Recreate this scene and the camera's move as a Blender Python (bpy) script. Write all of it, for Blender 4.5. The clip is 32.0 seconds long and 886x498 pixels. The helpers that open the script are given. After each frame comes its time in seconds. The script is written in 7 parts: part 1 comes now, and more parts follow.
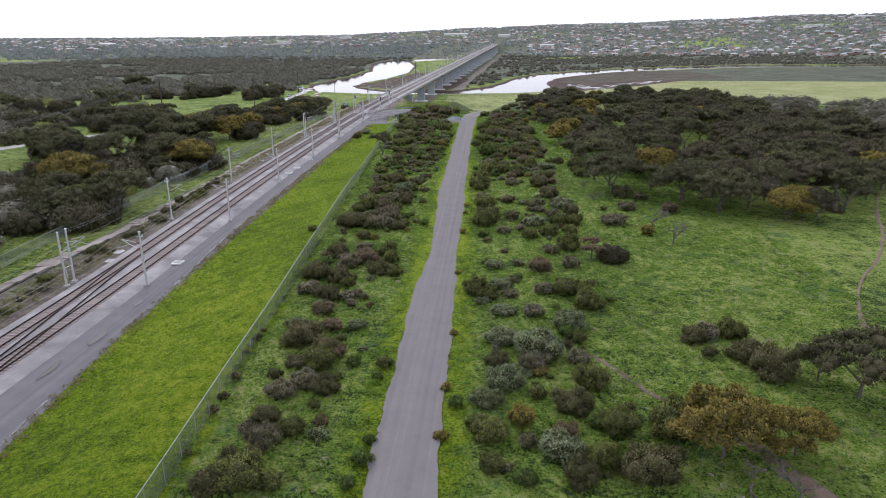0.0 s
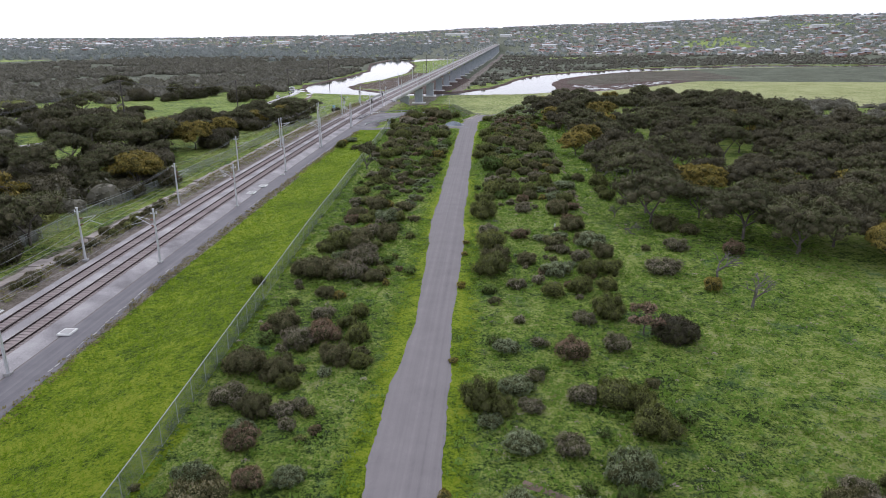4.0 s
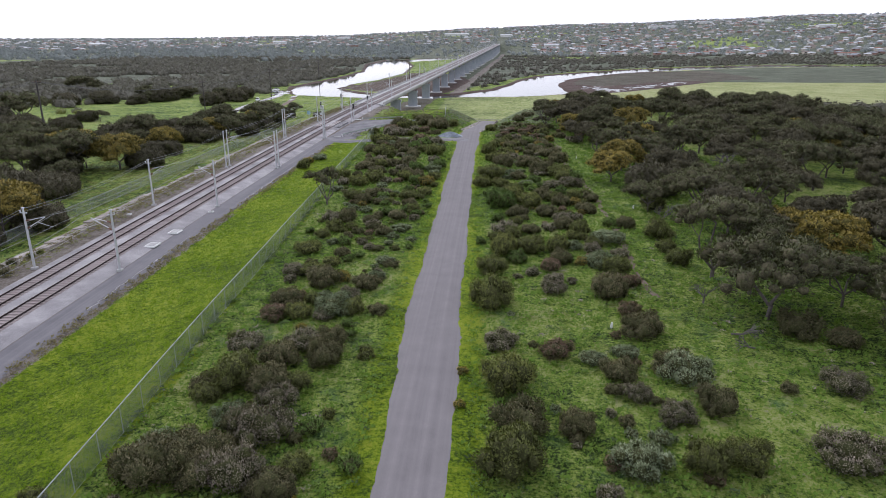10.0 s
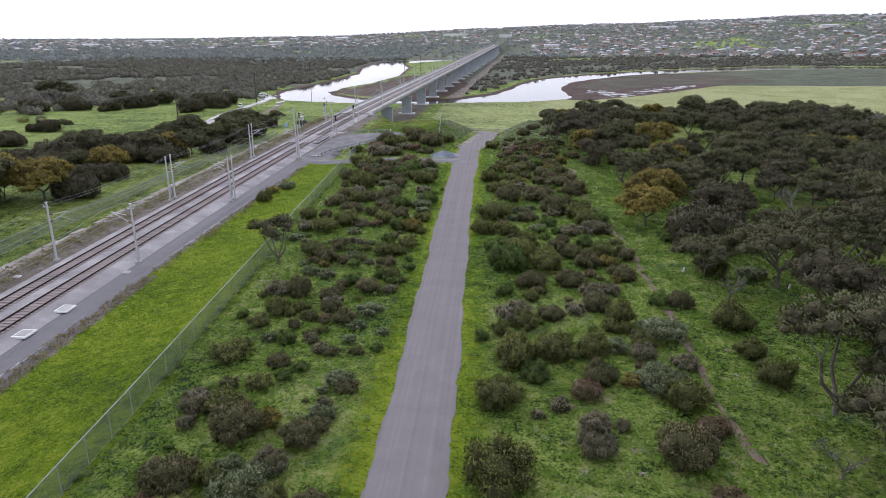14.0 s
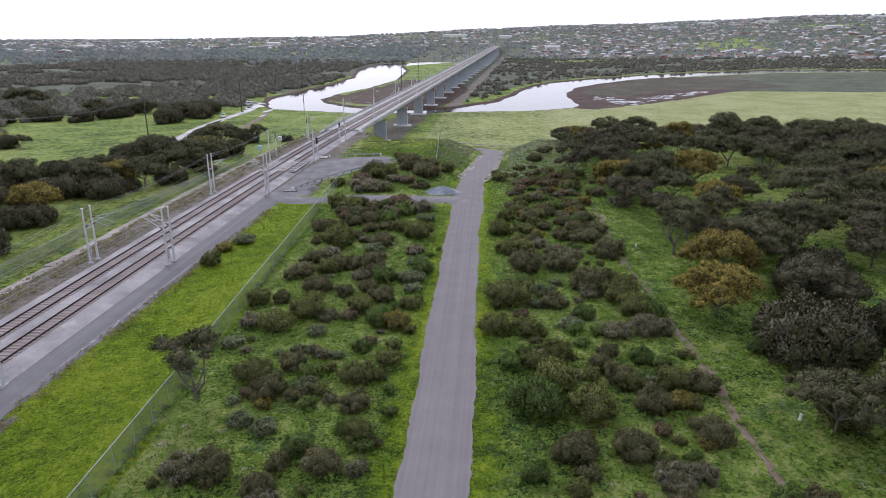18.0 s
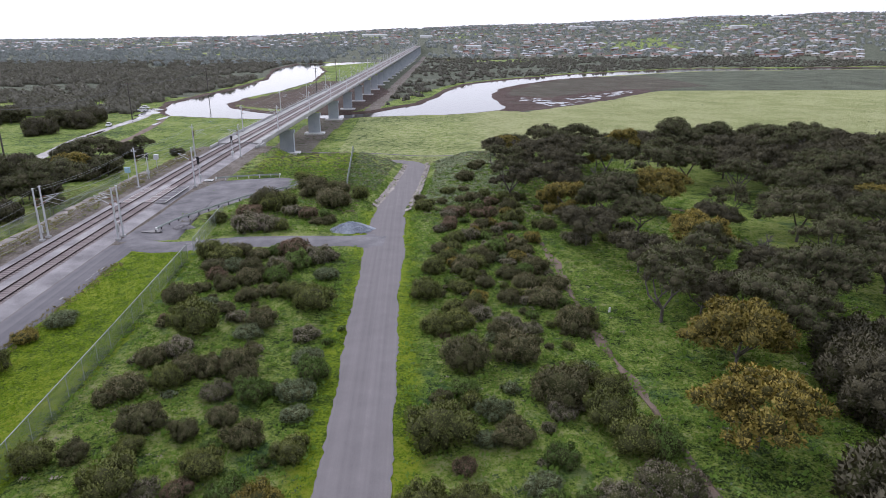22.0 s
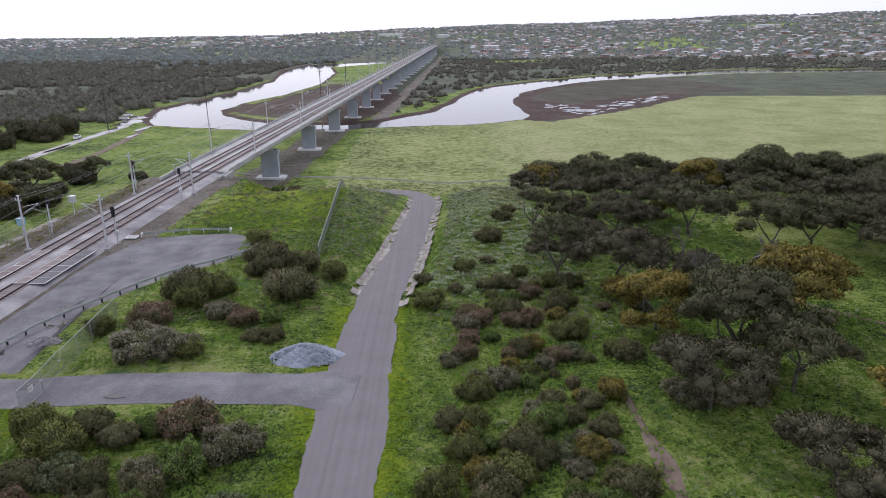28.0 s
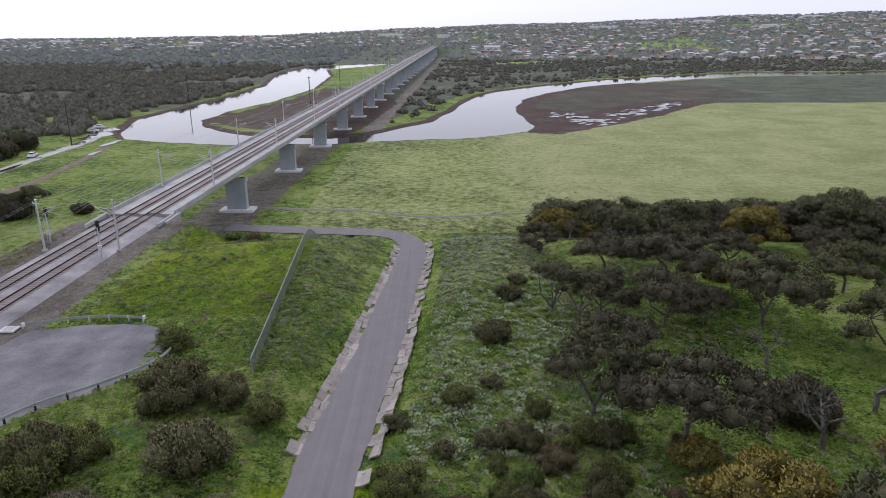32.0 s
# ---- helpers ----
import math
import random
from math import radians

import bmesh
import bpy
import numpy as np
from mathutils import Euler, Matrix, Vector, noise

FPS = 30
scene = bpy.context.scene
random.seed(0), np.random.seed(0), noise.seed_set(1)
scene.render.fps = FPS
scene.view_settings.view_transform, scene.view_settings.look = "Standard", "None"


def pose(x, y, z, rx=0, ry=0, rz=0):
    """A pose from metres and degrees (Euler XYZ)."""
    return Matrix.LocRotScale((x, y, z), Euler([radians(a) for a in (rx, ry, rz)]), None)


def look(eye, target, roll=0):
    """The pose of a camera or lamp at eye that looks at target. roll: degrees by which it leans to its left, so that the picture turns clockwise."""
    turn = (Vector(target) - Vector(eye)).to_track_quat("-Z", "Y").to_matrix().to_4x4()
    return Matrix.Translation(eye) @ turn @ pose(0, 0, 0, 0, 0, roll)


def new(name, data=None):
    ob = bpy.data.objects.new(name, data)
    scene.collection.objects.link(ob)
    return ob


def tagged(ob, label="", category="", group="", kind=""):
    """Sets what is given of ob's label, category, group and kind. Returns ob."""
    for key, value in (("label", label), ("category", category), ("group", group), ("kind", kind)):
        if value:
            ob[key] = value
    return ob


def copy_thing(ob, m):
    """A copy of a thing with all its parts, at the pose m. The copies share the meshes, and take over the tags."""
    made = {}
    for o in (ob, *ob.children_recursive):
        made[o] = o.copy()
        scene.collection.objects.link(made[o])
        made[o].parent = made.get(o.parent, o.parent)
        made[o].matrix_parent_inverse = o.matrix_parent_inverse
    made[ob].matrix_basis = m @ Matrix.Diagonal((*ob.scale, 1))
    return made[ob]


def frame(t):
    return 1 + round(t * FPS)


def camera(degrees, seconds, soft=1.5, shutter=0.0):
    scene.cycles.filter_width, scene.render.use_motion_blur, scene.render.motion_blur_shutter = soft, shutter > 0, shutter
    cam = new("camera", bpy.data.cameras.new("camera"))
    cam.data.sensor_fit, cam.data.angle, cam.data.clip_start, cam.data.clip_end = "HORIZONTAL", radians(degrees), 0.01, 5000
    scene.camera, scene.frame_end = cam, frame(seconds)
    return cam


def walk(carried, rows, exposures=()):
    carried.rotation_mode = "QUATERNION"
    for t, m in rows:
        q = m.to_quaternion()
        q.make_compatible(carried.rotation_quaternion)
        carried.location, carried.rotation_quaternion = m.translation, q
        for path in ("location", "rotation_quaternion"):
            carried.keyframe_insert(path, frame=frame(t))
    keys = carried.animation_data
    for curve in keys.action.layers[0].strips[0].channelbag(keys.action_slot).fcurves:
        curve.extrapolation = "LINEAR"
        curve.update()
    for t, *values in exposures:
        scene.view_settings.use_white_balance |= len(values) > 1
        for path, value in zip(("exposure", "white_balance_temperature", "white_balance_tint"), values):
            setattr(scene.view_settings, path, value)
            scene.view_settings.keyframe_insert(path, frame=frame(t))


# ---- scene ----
cam = camera(68, 32.0, soft=0.6)
# seconds, x, y, z, tilt, turn
PATH = (
    (0.0, 0.20, 0.02, 30.75, 72.06, 4.09),
    (0.5, 0.07, 3.22, 30.28, 72.06, 4.19),
    (1.0, -0.01, 6.57, 29.93, 72.07, 4.20),
    (1.5, -0.09, 10.06, 29.68, 72.08, 4.20),
    (2.0, -0.17, 13.67, 29.52, 72.08, 4.19),
    (2.5, -0.27, 17.34, 29.42, 72.09, 4.18),
    (3.0, -0.38, 21.05, 29.31, 72.10, 4.14),
    (3.5, -0.53, 24.75, 29.14, 72.10, 4.17),
    (4.0, -0.70, 28.40, 28.94, 72.11, 4.18),
    (4.5, -0.87, 31.98, 28.72, 72.11, 4.18),
    (5.0, -1.05, 35.47, 28.46, 72.12, 4.17),
    (5.5, -1.21, 38.89, 28.12, 72.12, 4.14),
    (6.0, -1.34, 42.24, 27.66, 72.13, 4.09),
    (6.5, -1.48, 45.56, 27.06, 72.13, 4.17),
    (7.0, -1.57, 48.89, 26.53, 72.14, 4.15),
    (7.5, -1.66, 52.31, 26.22, 72.14, 4.14),
    (8.0, -1.76, 55.81, 26.16, 72.15, 4.18),
    (8.5, -1.82, 59.38, 26.26, 72.15, 4.13),
    (9.0, -1.89, 63.00, 26.41, 72.16, 4.11),
    (9.5, -1.98, 66.60, 26.49, 72.16, 4.17),
    (10.0, -2.05, 70.20, 26.53, 72.16, 4.19),
    (10.5, -2.12, 73.73, 26.56, 72.17, 4.19),
    (11.0, -2.18, 77.22, 26.58, 72.17, 4.18),
    (11.5, -2.23, 80.65, 26.63, 72.17, 4.17),
    (12.0, -2.29, 84.01, 26.65, 72.17, 4.12),
    (12.5, -2.35, 87.31, 26.63, 72.18, 4.11),
    (13.0, -2.45, 90.54, 26.65, 72.18, 4.13),
    (13.5, -2.56, 93.75, 26.88, 72.18, 4.10),
    (14.0, -2.68, 96.96, 27.20, 72.18, 4.10),
    (14.5, -2.82, 100.20, 27.54, 72.18, 4.15),
    (15.0, -2.96, 103.49, 27.88, 72.18, 4.16),
    (15.5, -3.10, 106.85, 28.23, 72.19, 4.16),
    (16.0, -3.26, 110.28, 28.59, 72.19, 4.14),
    (16.5, -3.47, 113.79, 28.95, 72.19, 4.13),
    (17.0, -3.75, 117.33, 29.29, 72.19, 4.13),
    (17.5, -4.08, 120.87, 29.45, 72.19, 4.15),
    (18.0, -4.38, 124.39, 29.48, 72.19, 4.03),
    (18.5, -4.45, 127.86, 29.48, 72.19, 3.09),
    (19.0, -4.34, 131.30, 29.43, 72.19, 1.38),
    (19.5, -4.32, 134.75, 29.31, 72.19, 0.74),
    (20.0, -4.42, 138.19, 29.15, 72.18, 0.72),
    (20.5, -4.46, 141.65, 29.03, 72.18, 0.71),
    (21.0, -4.30, 145.07, 28.92, 72.18, 0.10),
    (21.5, -3.91, 148.45, 28.83, 72.18, -1.68),
    (22.0, -3.69, 151.86, 28.72, 72.18, -2.53),
    (22.5, -3.65, 155.28, 28.55, 72.18, -2.62),
    (23.0, -3.69, 158.71, 28.30, 72.17, -2.59),
    (23.5, -3.68, 162.14, 28.03, 72.17, -2.58),
    (24.0, -3.58, 165.56, 27.91, 72.17, -2.59),
    (24.5, -3.38, 168.98, 28.07, 72.17, -2.63),
    (25.0, -3.12, 172.40, 28.35, 72.16, -2.64),
    (25.5, -2.82, 175.80, 28.59, 72.16, -2.68),
    (26.0, -2.52, 179.22, 28.73, 72.16, -2.65),
    (26.5, -2.24, 182.64, 28.79, 72.15, -2.52),
    (27.0, -2.02, 186.10, 28.81, 72.15, -2.24),
    (27.5, -1.86, 189.58, 28.83, 72.15, -1.78),
    (28.0, -1.75, 193.10, 28.94, 72.14, -1.10),
    (28.5, -1.55, 196.60, 29.20, 72.14, -1.02),
    (29.0, -1.32, 200.13, 29.56, 72.13, -1.04),
    (29.5, -1.09, 203.65, 30.00, 72.13, -1.03),
    (30.0, -0.86, 207.17, 30.45, 72.12, -0.99),
    (30.5, -0.60, 210.65, 30.89, 72.12, -1.08),
    (31.0, -0.32, 214.07, 31.17, 72.11, -1.09),
    (31.5, -0.05, 217.39, 31.29, 72.11, -1.08),
    (32.0, 0.21, 220.61, 31.21, 72.10, -1.04),
)
walk(cam, [(t, pose(x, y, z, rx, 0, rz)) for t, x, y, z, rx, rz in PATH], ((0, 0.14, 6050, 16), (14, 0.14, 5950, 18), (24, 0.1, 5950, 19), (28, 0.0, 5950, 19), (32, -0.14, 5950, 19)))

# ---------------------------------------------------------------- light
SUN_EL, SUN_AZ = radians(38), radians(-28)  # ahead of the flight, a little to its left
world = bpy.data.worlds.new("overcast")
scene.world = world
world.use_nodes = True
wn, wl = world.node_tree.nodes, world.node_tree.links
wn.clear()
sky = wn.new("ShaderNodeTexSky")
sky.sky_type, sky.sun_disc, sky.sun_elevation, sky.sun_rotation = "NISHITA", False, SUN_EL, SUN_AZ
sky.air_density, sky.dust_density, sky.ozone_density = 1.0, 2.0, 1.0
grey = wn.new("ShaderNodeHueSaturation")
grey.inputs["Saturation"].default_value = 0.3
cloud = wn.new("ShaderNodeMix")  # an even cloud sheet over the clear sky
cloud.data_type = "RGBA"
cloud.inputs["Factor"].default_value = 0.7
cloud.inputs[7].default_value = (8.6, 8.8, 9.2, 1)
bg = wn.new("ShaderNodeBackground")
bg.inputs["Strength"].default_value = 0.13
wout = wn.new("ShaderNodeOutputWorld")
wl.new(sky.outputs[0], grey.inputs["Color"])
wl.new(grey.outputs[0], cloud.inputs[6])
wl.new(cloud.outputs[2], bg.inputs["Color"])
wl.new(bg.outputs[0], wout.inputs["Surface"])
sun_data = bpy.data.lights.new("sun", "SUN")
sun_data.energy, sun_data.angle, sun_data.color = 1.2, radians(16), (1.0, 0.96, 0.9)
sun = new("sun", sun_data)
sun_dir = Vector((math.sin(SUN_AZ) * math.cos(SUN_EL), math.cos(SUN_AZ) * math.cos(SUN_EL), math.sin(SUN_EL)))
sun.matrix_world = look(sun_dir * 200, (0, 0, 0))

# ---------------------------------------------------------------- materials


def ramp(nt, fac, cols):
    r = nt.nodes.new("ShaderNodeValToRGB")
    el = r.color_ramp.elements
    while len(el) < len(cols):
        el.new(0.5)
    for k, c in enumerate(cols):
        el[k].position = k / max(1, len(cols) - 1)
        el[k].color = (*c, 1)
    nt.links.new(fac, r.inputs[0])
    return r.outputs[0]


def noise_tex(nt, scale, detail=4.0, rough=0.6, vec=None):
    n = nt.nodes.new("ShaderNodeTexNoise")
    n.inputs["Scale"].default_value, n.inputs["Detail"].default_value, n.inputs["Roughness"].default_value = scale, detail, rough
    if vec is not None:
        nt.links.new(vec, n.inputs["Vector"])
    return n.outputs["Fac"]


def math_node(nt, op, a, b=0.5, c=None):
    m = nt.nodes.new("ShaderNodeMath")
    m.operation = op
    for k, v in enumerate((a, b, c)):
        if v is None:
            continue
        if isinstance(v, (int, float)):
            m.inputs[k].default_value = v
        else:
            nt.links.new(v, m.inputs[k])
    return m.outputs[0]


def stretch(nt, fac, lo, hi):
    m = nt.nodes.new("ShaderNodeMapRange")
    m.inputs[1].default_value, m.inputs[2].default_value = lo, hi
    nt.links.new(fac, m.inputs[0])
    return m.outputs[0]


def mix_col(nt, fac, a, b, mode="MIX"):
    m = nt.nodes.new("ShaderNodeMix")
    m.data_type, m.blend_type = "RGBA", mode
    for sock, v in ((m.inputs["Factor"], fac), (m.inputs[6], a), (m.inputs[7], b)):
        if isinstance(v, (int, float)):
            sock.default_value = v
        elif isinstance(v, tuple):
            sock.default_value = (*v, 1)
        else:
            nt.links.new(v, sock)
    return m.outputs[2]


def start_mat(name):
    m = bpy.data.materials.new(name)
    m.use_nodes = True
    nt = m.node_tree
    return m, nt, nt.nodes["Principled BSDF"]


def world_pos(nt):
    return nt.nodes.new("ShaderNodeNewGeometry").outputs["Position"]


def add_bump(nt, bsdf, height, strength, dist):
    b = nt.nodes.new("ShaderNodeBump")
    b.inputs["Strength"].default_value, b.inputs["Distance"].default_value = strength, dist
    nt.links.new(height, b.inputs["Height"])
    nt.links.new(b.outputs[0], bsdf.inputs["Normal"])


def surface(name, cols, big=0.3, fine=6.0, rough=0.85, metal=0.0, bump=0.3, dist=0.02, vary=0.0, spec=0.3):
    """A weathered surface: broad stains and fine grain choose among the colours."""
    m, nt, b = start_mat(name)
    pos = world_pos(nt)
    a = noise_tex(nt, big, 3, 0.6, pos)
    f = noise_tex(nt, fine, 5, 0.7, pos)
    fac = stretch(nt, math_node(nt, "ADD", math_node(nt, "MULTIPLY", a, 0.55), math_node(nt, "MULTIPLY", f, 0.45)), 0.33, 0.67)
    if vary:
        oi = nt.nodes.new("ShaderNodeObjectInfo").outputs["Random"]
        fac = math_node(nt, "ADD", math_node(nt, "MULTIPLY", fac, 1 - vary), math_node(nt, "MULTIPLY", oi, vary))
    nt.links.new(ramp(nt, fac, cols), b.inputs["Base Color"])
    b.inputs["Roughness"].default_value, b.inputs["Metallic"].default_value = rough, metal
    b.inputs["Specular IOR Level"].default_value = spec
    if bump:
        add_bump(nt, b, f, bump, dist)
    return m


def foliage(name, cols, rough=0.6, see=0.14, clump=1.3, each=0.26):
    """Leaves: each spray, each clump and each plant has its own shade among the colours."""
    m, nt, b = start_mat(name)
    isl = nt.nodes.new("ShaderNodeNewGeometry").outputs["Random Per Island"]
    oi = nt.nodes.new("ShaderNodeObjectInfo").outputs["Random"]
    cl = stretch(nt, noise_tex(nt, clump, 2, 0.6, world_pos(nt)), 0.3, 0.7)
    fac = math_node(nt, "ADD", math_node(nt, "ADD", math_node(nt, "MULTIPLY", isl, each), math_node(nt, "MULTIPLY", oi, 0.3)), math_node(nt, "MULTIPLY", cl, 0.7 - each))
    nt.links.new(ramp(nt, fac, cols), b.inputs["Base Color"])
    b.inputs["Roughness"].default_value = rough
    b.inputs["Specular IOR Level"].default_value = 0.2
    tr = nt.nodes.new("ShaderNodeBsdfTranslucent")
    nt.links.new(ramp(nt, fac, [(c[0] * 1.1, c[1] * 1.2, c[2] * 0.7) for c in cols]), tr.inputs["Color"])
    mx = nt.nodes.new("ShaderNodeMixShader")
    mx.inputs[0].default_value = see
    nt.links.new(b.outputs[0], mx.inputs[1])
    nt.links.new(tr.outputs[0], mx.inputs[2])
    nt.links.new(mx.outputs[0], nt.nodes["Material Output"].inputs["Surface"])
    return m


def streaked(name, cols, rough=0.92):
    """Loose road surface: streaks along the way of travel, stains and grit."""
    m, nt, b = start_mat(name)
    pos = world_pos(nt)
    mp = nt.nodes.new("ShaderNodeMapping")
    mp.inputs["Scale"].default_value = (2.4, 0.012, 0.2)
    nt.links.new(pos, mp.inputs["Vector"])
    st, mid, f = noise_tex(nt, 1.0, 4, 0.6, mp.outputs[0]), noise_tex(nt, 0.5, 4, 0.6, pos), noise_tex(nt, 12, 4, 0.7, pos)
    fac = math_node(nt, "ADD", math_node(nt, "ADD", math_node(nt, "MULTIPLY", st, 0.4), math_node(nt, "MULTIPLY", mid, 0.25)), math_node(nt, "MULTIPLY", f, 0.35))
    nt.links.new(ramp(nt, stretch(nt, fac, 0.3, 0.7), cols), b.inputs["Base Color"])
    b.inputs["Roughness"].default_value = rough
    b.inputs["Specular IOR Level"].default_value = 0.25
    add_bump(nt, b, f, 0.3, 0.02)
    return m


GRAVEL_ROAD = streaked("grey gravel road", [(0.128, 0.118, 0.12), (0.166, 0.153, 0.155), (0.198, 0.183, 0.184), (0.255, 0.236, 0.232)])
ASPHALT = streaked("old asphalt", [(0.0943, 0.0902, 0.0984), (0.135, 0.129, 0.138), (0.172, 0.164, 0.172), (0.238, 0.23, 0.232)])
PAD_GRAVEL = surface("compacted gravel", [(0.09, 0.086, 0.092), (0.16, 0.154, 0.162), (0.25, 0.24, 0.246)], 0.3, 6, 0.95, bump=0.4)
BALLAST = surface("grey ballast", [(0.132, 0.124, 0.129), (0.282, 0.267, 0.273), (0.471, 0.451, 0.448)], 0.2, 9, 0.95, bump=0.9, dist=0.06)
BALLAST_RUST = surface("rust-stained ballast", [(0.15, 0.118, 0.112), (0.25, 0.208, 0.2), (0.36, 0.305, 0.295)], 0.2, 14, 0.95, bump=0.8, dist=0.05)
CONCRETE = surface("weathered concrete", [(0.26, 0.255, 0.25), (0.38, 0.375, 0.365), (0.5, 0.495, 0.48)], 0.25, 7, 0.85, bump=0.15)
CONCRETE_BLUE = surface("blue-grey pier concrete", [(0.28, 0.31, 0.34), (0.36, 0.39, 0.42), (0.44, 0.46, 0.48)], 0.2, 5, 0.85, bump=0.12)
CONCRETE_OLD = surface("stained drain concrete", [(0.11, 0.092, 0.078), (0.27, 0.24, 0.215), (0.46, 0.42, 0.385)], 0.5, 6, 0.9, bump=0.4, vary=0.3)
SLEEPER = surface("concrete sleeper", [(0.24, 0.2, 0.192), (0.33, 0.285, 0.275)], 0.6, 8, 0.9, bump=0.1, vary=0.4)
RAIL_STEEL = surface("rusty rail steel", [(0.022, 0.016, 0.014), (0.05, 0.036, 0.032)], 1, 20, 0.55, 0.5, bump=0.1)
GALV = surface("galvanised steel", [(0.45, 0.46, 0.47), (0.6, 0.61, 0.62)], 0.6, 12, 0.5, 0.35, bump=0.05)
FENCE_STEEL = surface("dull galvanised fence steel", [(0.24, 0.27, 0.25), (0.36, 0.39, 0.37)], 0.6, 12, 0.6, 0.2, bump=0.05)
WIRE_MAT = surface("drawn wire", [(0.26, 0.27, 0.27), (0.38, 0.39, 0.39)], 1, 20, 0.5, 0.5, bump=0)
DARK_WIRE = surface("dark line wire", [(0.06, 0.06, 0.06), (0.1, 0.1, 0.1)], 1, 20, 0.6, 0.2, bump=0)
BLACK = surface("black paint", [(0.012, 0.012, 0.013), (0.03, 0.03, 0.03)], 1, 20, 0.5, bump=0.05)
WHITE_PAINT = surface("worn white paint", [(0.55, 0.55, 0.53), (0.8, 0.8, 0.78)], 1.5, 12, 0.7, bump=0.1)
PORCELAIN = surface("brown insulator glaze", [(0.16, 0.08, 0.05), (0.22, 0.12, 0.08)], 2, 20, 0.25, bump=0)
POLE_WOOD = surface("dark pole", [(0.05, 0.045, 0.04), (0.1, 0.09, 0.08)], 1, 12, 0.85, bump=0.3)
BLUE_GRAVEL = surface("blue-grey crushed rock", [(0.16, 0.18, 0.22), (0.32, 0.35, 0.4), (0.5, 0.54, 0.6)], 1.2, 12, 0.9, bump=0.8, dist=0.06, vary=0.4)
MUD_ROAD = surface("dirt track", [(0.1, 0.072, 0.052), (0.16, 0.118, 0.09), (0.23, 0.178, 0.145)], 0.5, 7, 0.9, bump=0.4)
BARK = surface("grey-brown bark", [(0.06, 0.05, 0.043), (0.12, 0.105, 0.092), (0.2, 0.18, 0.16)], 1.5, 12, 0.9, bump=0.4)
DEAD_WOOD = surface("bleached dead wood", [(0.065, 0.058, 0.052), (0.2, 0.183, 0.168)], 1.5, 12, 0.9, bump=0.3)
# darker leaf tones for balls inside the crowns; inner shade put into the colour
CORE_DARK = surface("shade-dark crown core", [(0.032, 0.03, 0.02), (0.065, 0.06, 0.04)], 1.5, 14, 0.95, bump=0.6, dist=0.05, spec=0.05)
CORE_LEAF_SHADE = surface("tree crown core in shade-dark leaf tone", [(0.022, 0.02, 0.013), (0.078, 0.071, 0.042), (0.178, 0.16, 0.095)], 0.9, 7, 0.9, bump=1.0, dist=0.12, spec=0.1)
CORE_YELLOW_SHADE = surface("yellow-brown crown core in shade-dark tone", [(0.03, 0.027, 0.01), (0.09, 0.08, 0.026), (0.19, 0.168, 0.052)], 0.9, 7, 0.9, bump=1.0, dist=0.12, spec=0.1)
CORE_SHRUB_SHADE = surface("shrub core in shade-dark leaf tone", [(0.0258, 0.029, 0.0104), (0.0586, 0.0626, 0.0237), (0.111, 0.112, 0.0474)], 0.9, 7, 0.9, bump=1.0, dist=0.12, spec=0.1)
LEAF_OLIVE = foliage("olive leaves", [(0.0594, 0.0692, 0.019), (0.145, 0.161, 0.0444), (0.291, 0.302, 0.09)])
LEAF_DARK = foliage("dark grey-green leaves", [(0.053, 0.0528, 0.0252), (0.133, 0.121, 0.0613), (0.278, 0.24, 0.137)])
LEAF_YELLOW = foliage("yellow-brown leaves", [(0.119, 0.0963, 0.0223), (0.254, 0.2, 0.0444), (0.461, 0.351, 0.0833)])
LEAF_GREEN = foliage("fresh green leaves", [(0.045, 0.0765, 0.018), (0.118, 0.185, 0.0405), (0.237, 0.338, 0.0844)])
LEAF_GREY = foliage("silver-grey leaves", [(0.0747, 0.0957, 0.048), (0.186, 0.225, 0.127), (0.418, 0.464, 0.3)])
LEAF_RUST = foliage("rust-purple leaves", [(0.0862, 0.0569, 0.0366), (0.203, 0.136, 0.0966), (0.392, 0.271, 0.209)])
LEAF_DUSTY = foliage("dusty mauve-brown leaves", [(0.0917, 0.0815, 0.0582), (0.229, 0.2, 0.152), (0.443, 0.381, 0.318)])
LEAF_GUM = foliage("gum leaves", [(0.0401, 0.0448, 0.0201), (0.1, 0.106, 0.0484), (0.177, 0.179, 0.0873)])
LEAF_MALLEE = foliage("dull mallee leaves", [(0.0378, 0.0354, 0.0224), (0.092, 0.0838, 0.0519), (0.163, 0.144, 0.0944)])
LEAF_WOOD = foliage("dark canopy leaves", [(0.06, 0.058, 0.04), (0.125, 0.118, 0.086), (0.22, 0.205, 0.155)], clump=0.25, each=0.3)
# grey-brown woods past the river, colour lightened to stand in for haze
LEAF_MID = foliage("grey-brown canopy lightened for haze", [(0.0702, 0.0675, 0.0497), (0.131, 0.124, 0.0952), (0.211, 0.198, 0.157)], clump=0.08, each=0.3)
# far foliage: distance haze put into the leaf colour, paler and bluer
LEAF_HAZED = foliage("far canopy paled blue-grey for haze", [(0.14, 0.158, 0.148), (0.24, 0.262, 0.25), (0.36, 0.38, 0.365)], clump=0.03, each=0.25)
LEAF_WEED = foliage("dark weed leaves", [(0.03, 0.05, 0.018), (0.07, 0.105, 0.036), (0.13, 0.18, 0.07)])
GRASS_BLADE = foliage("grass tufts", [(0.094, 0.168, 0.026), (0.144, 0.24, 0.034), (0.213, 0.3, 0.06)], see=0.3)
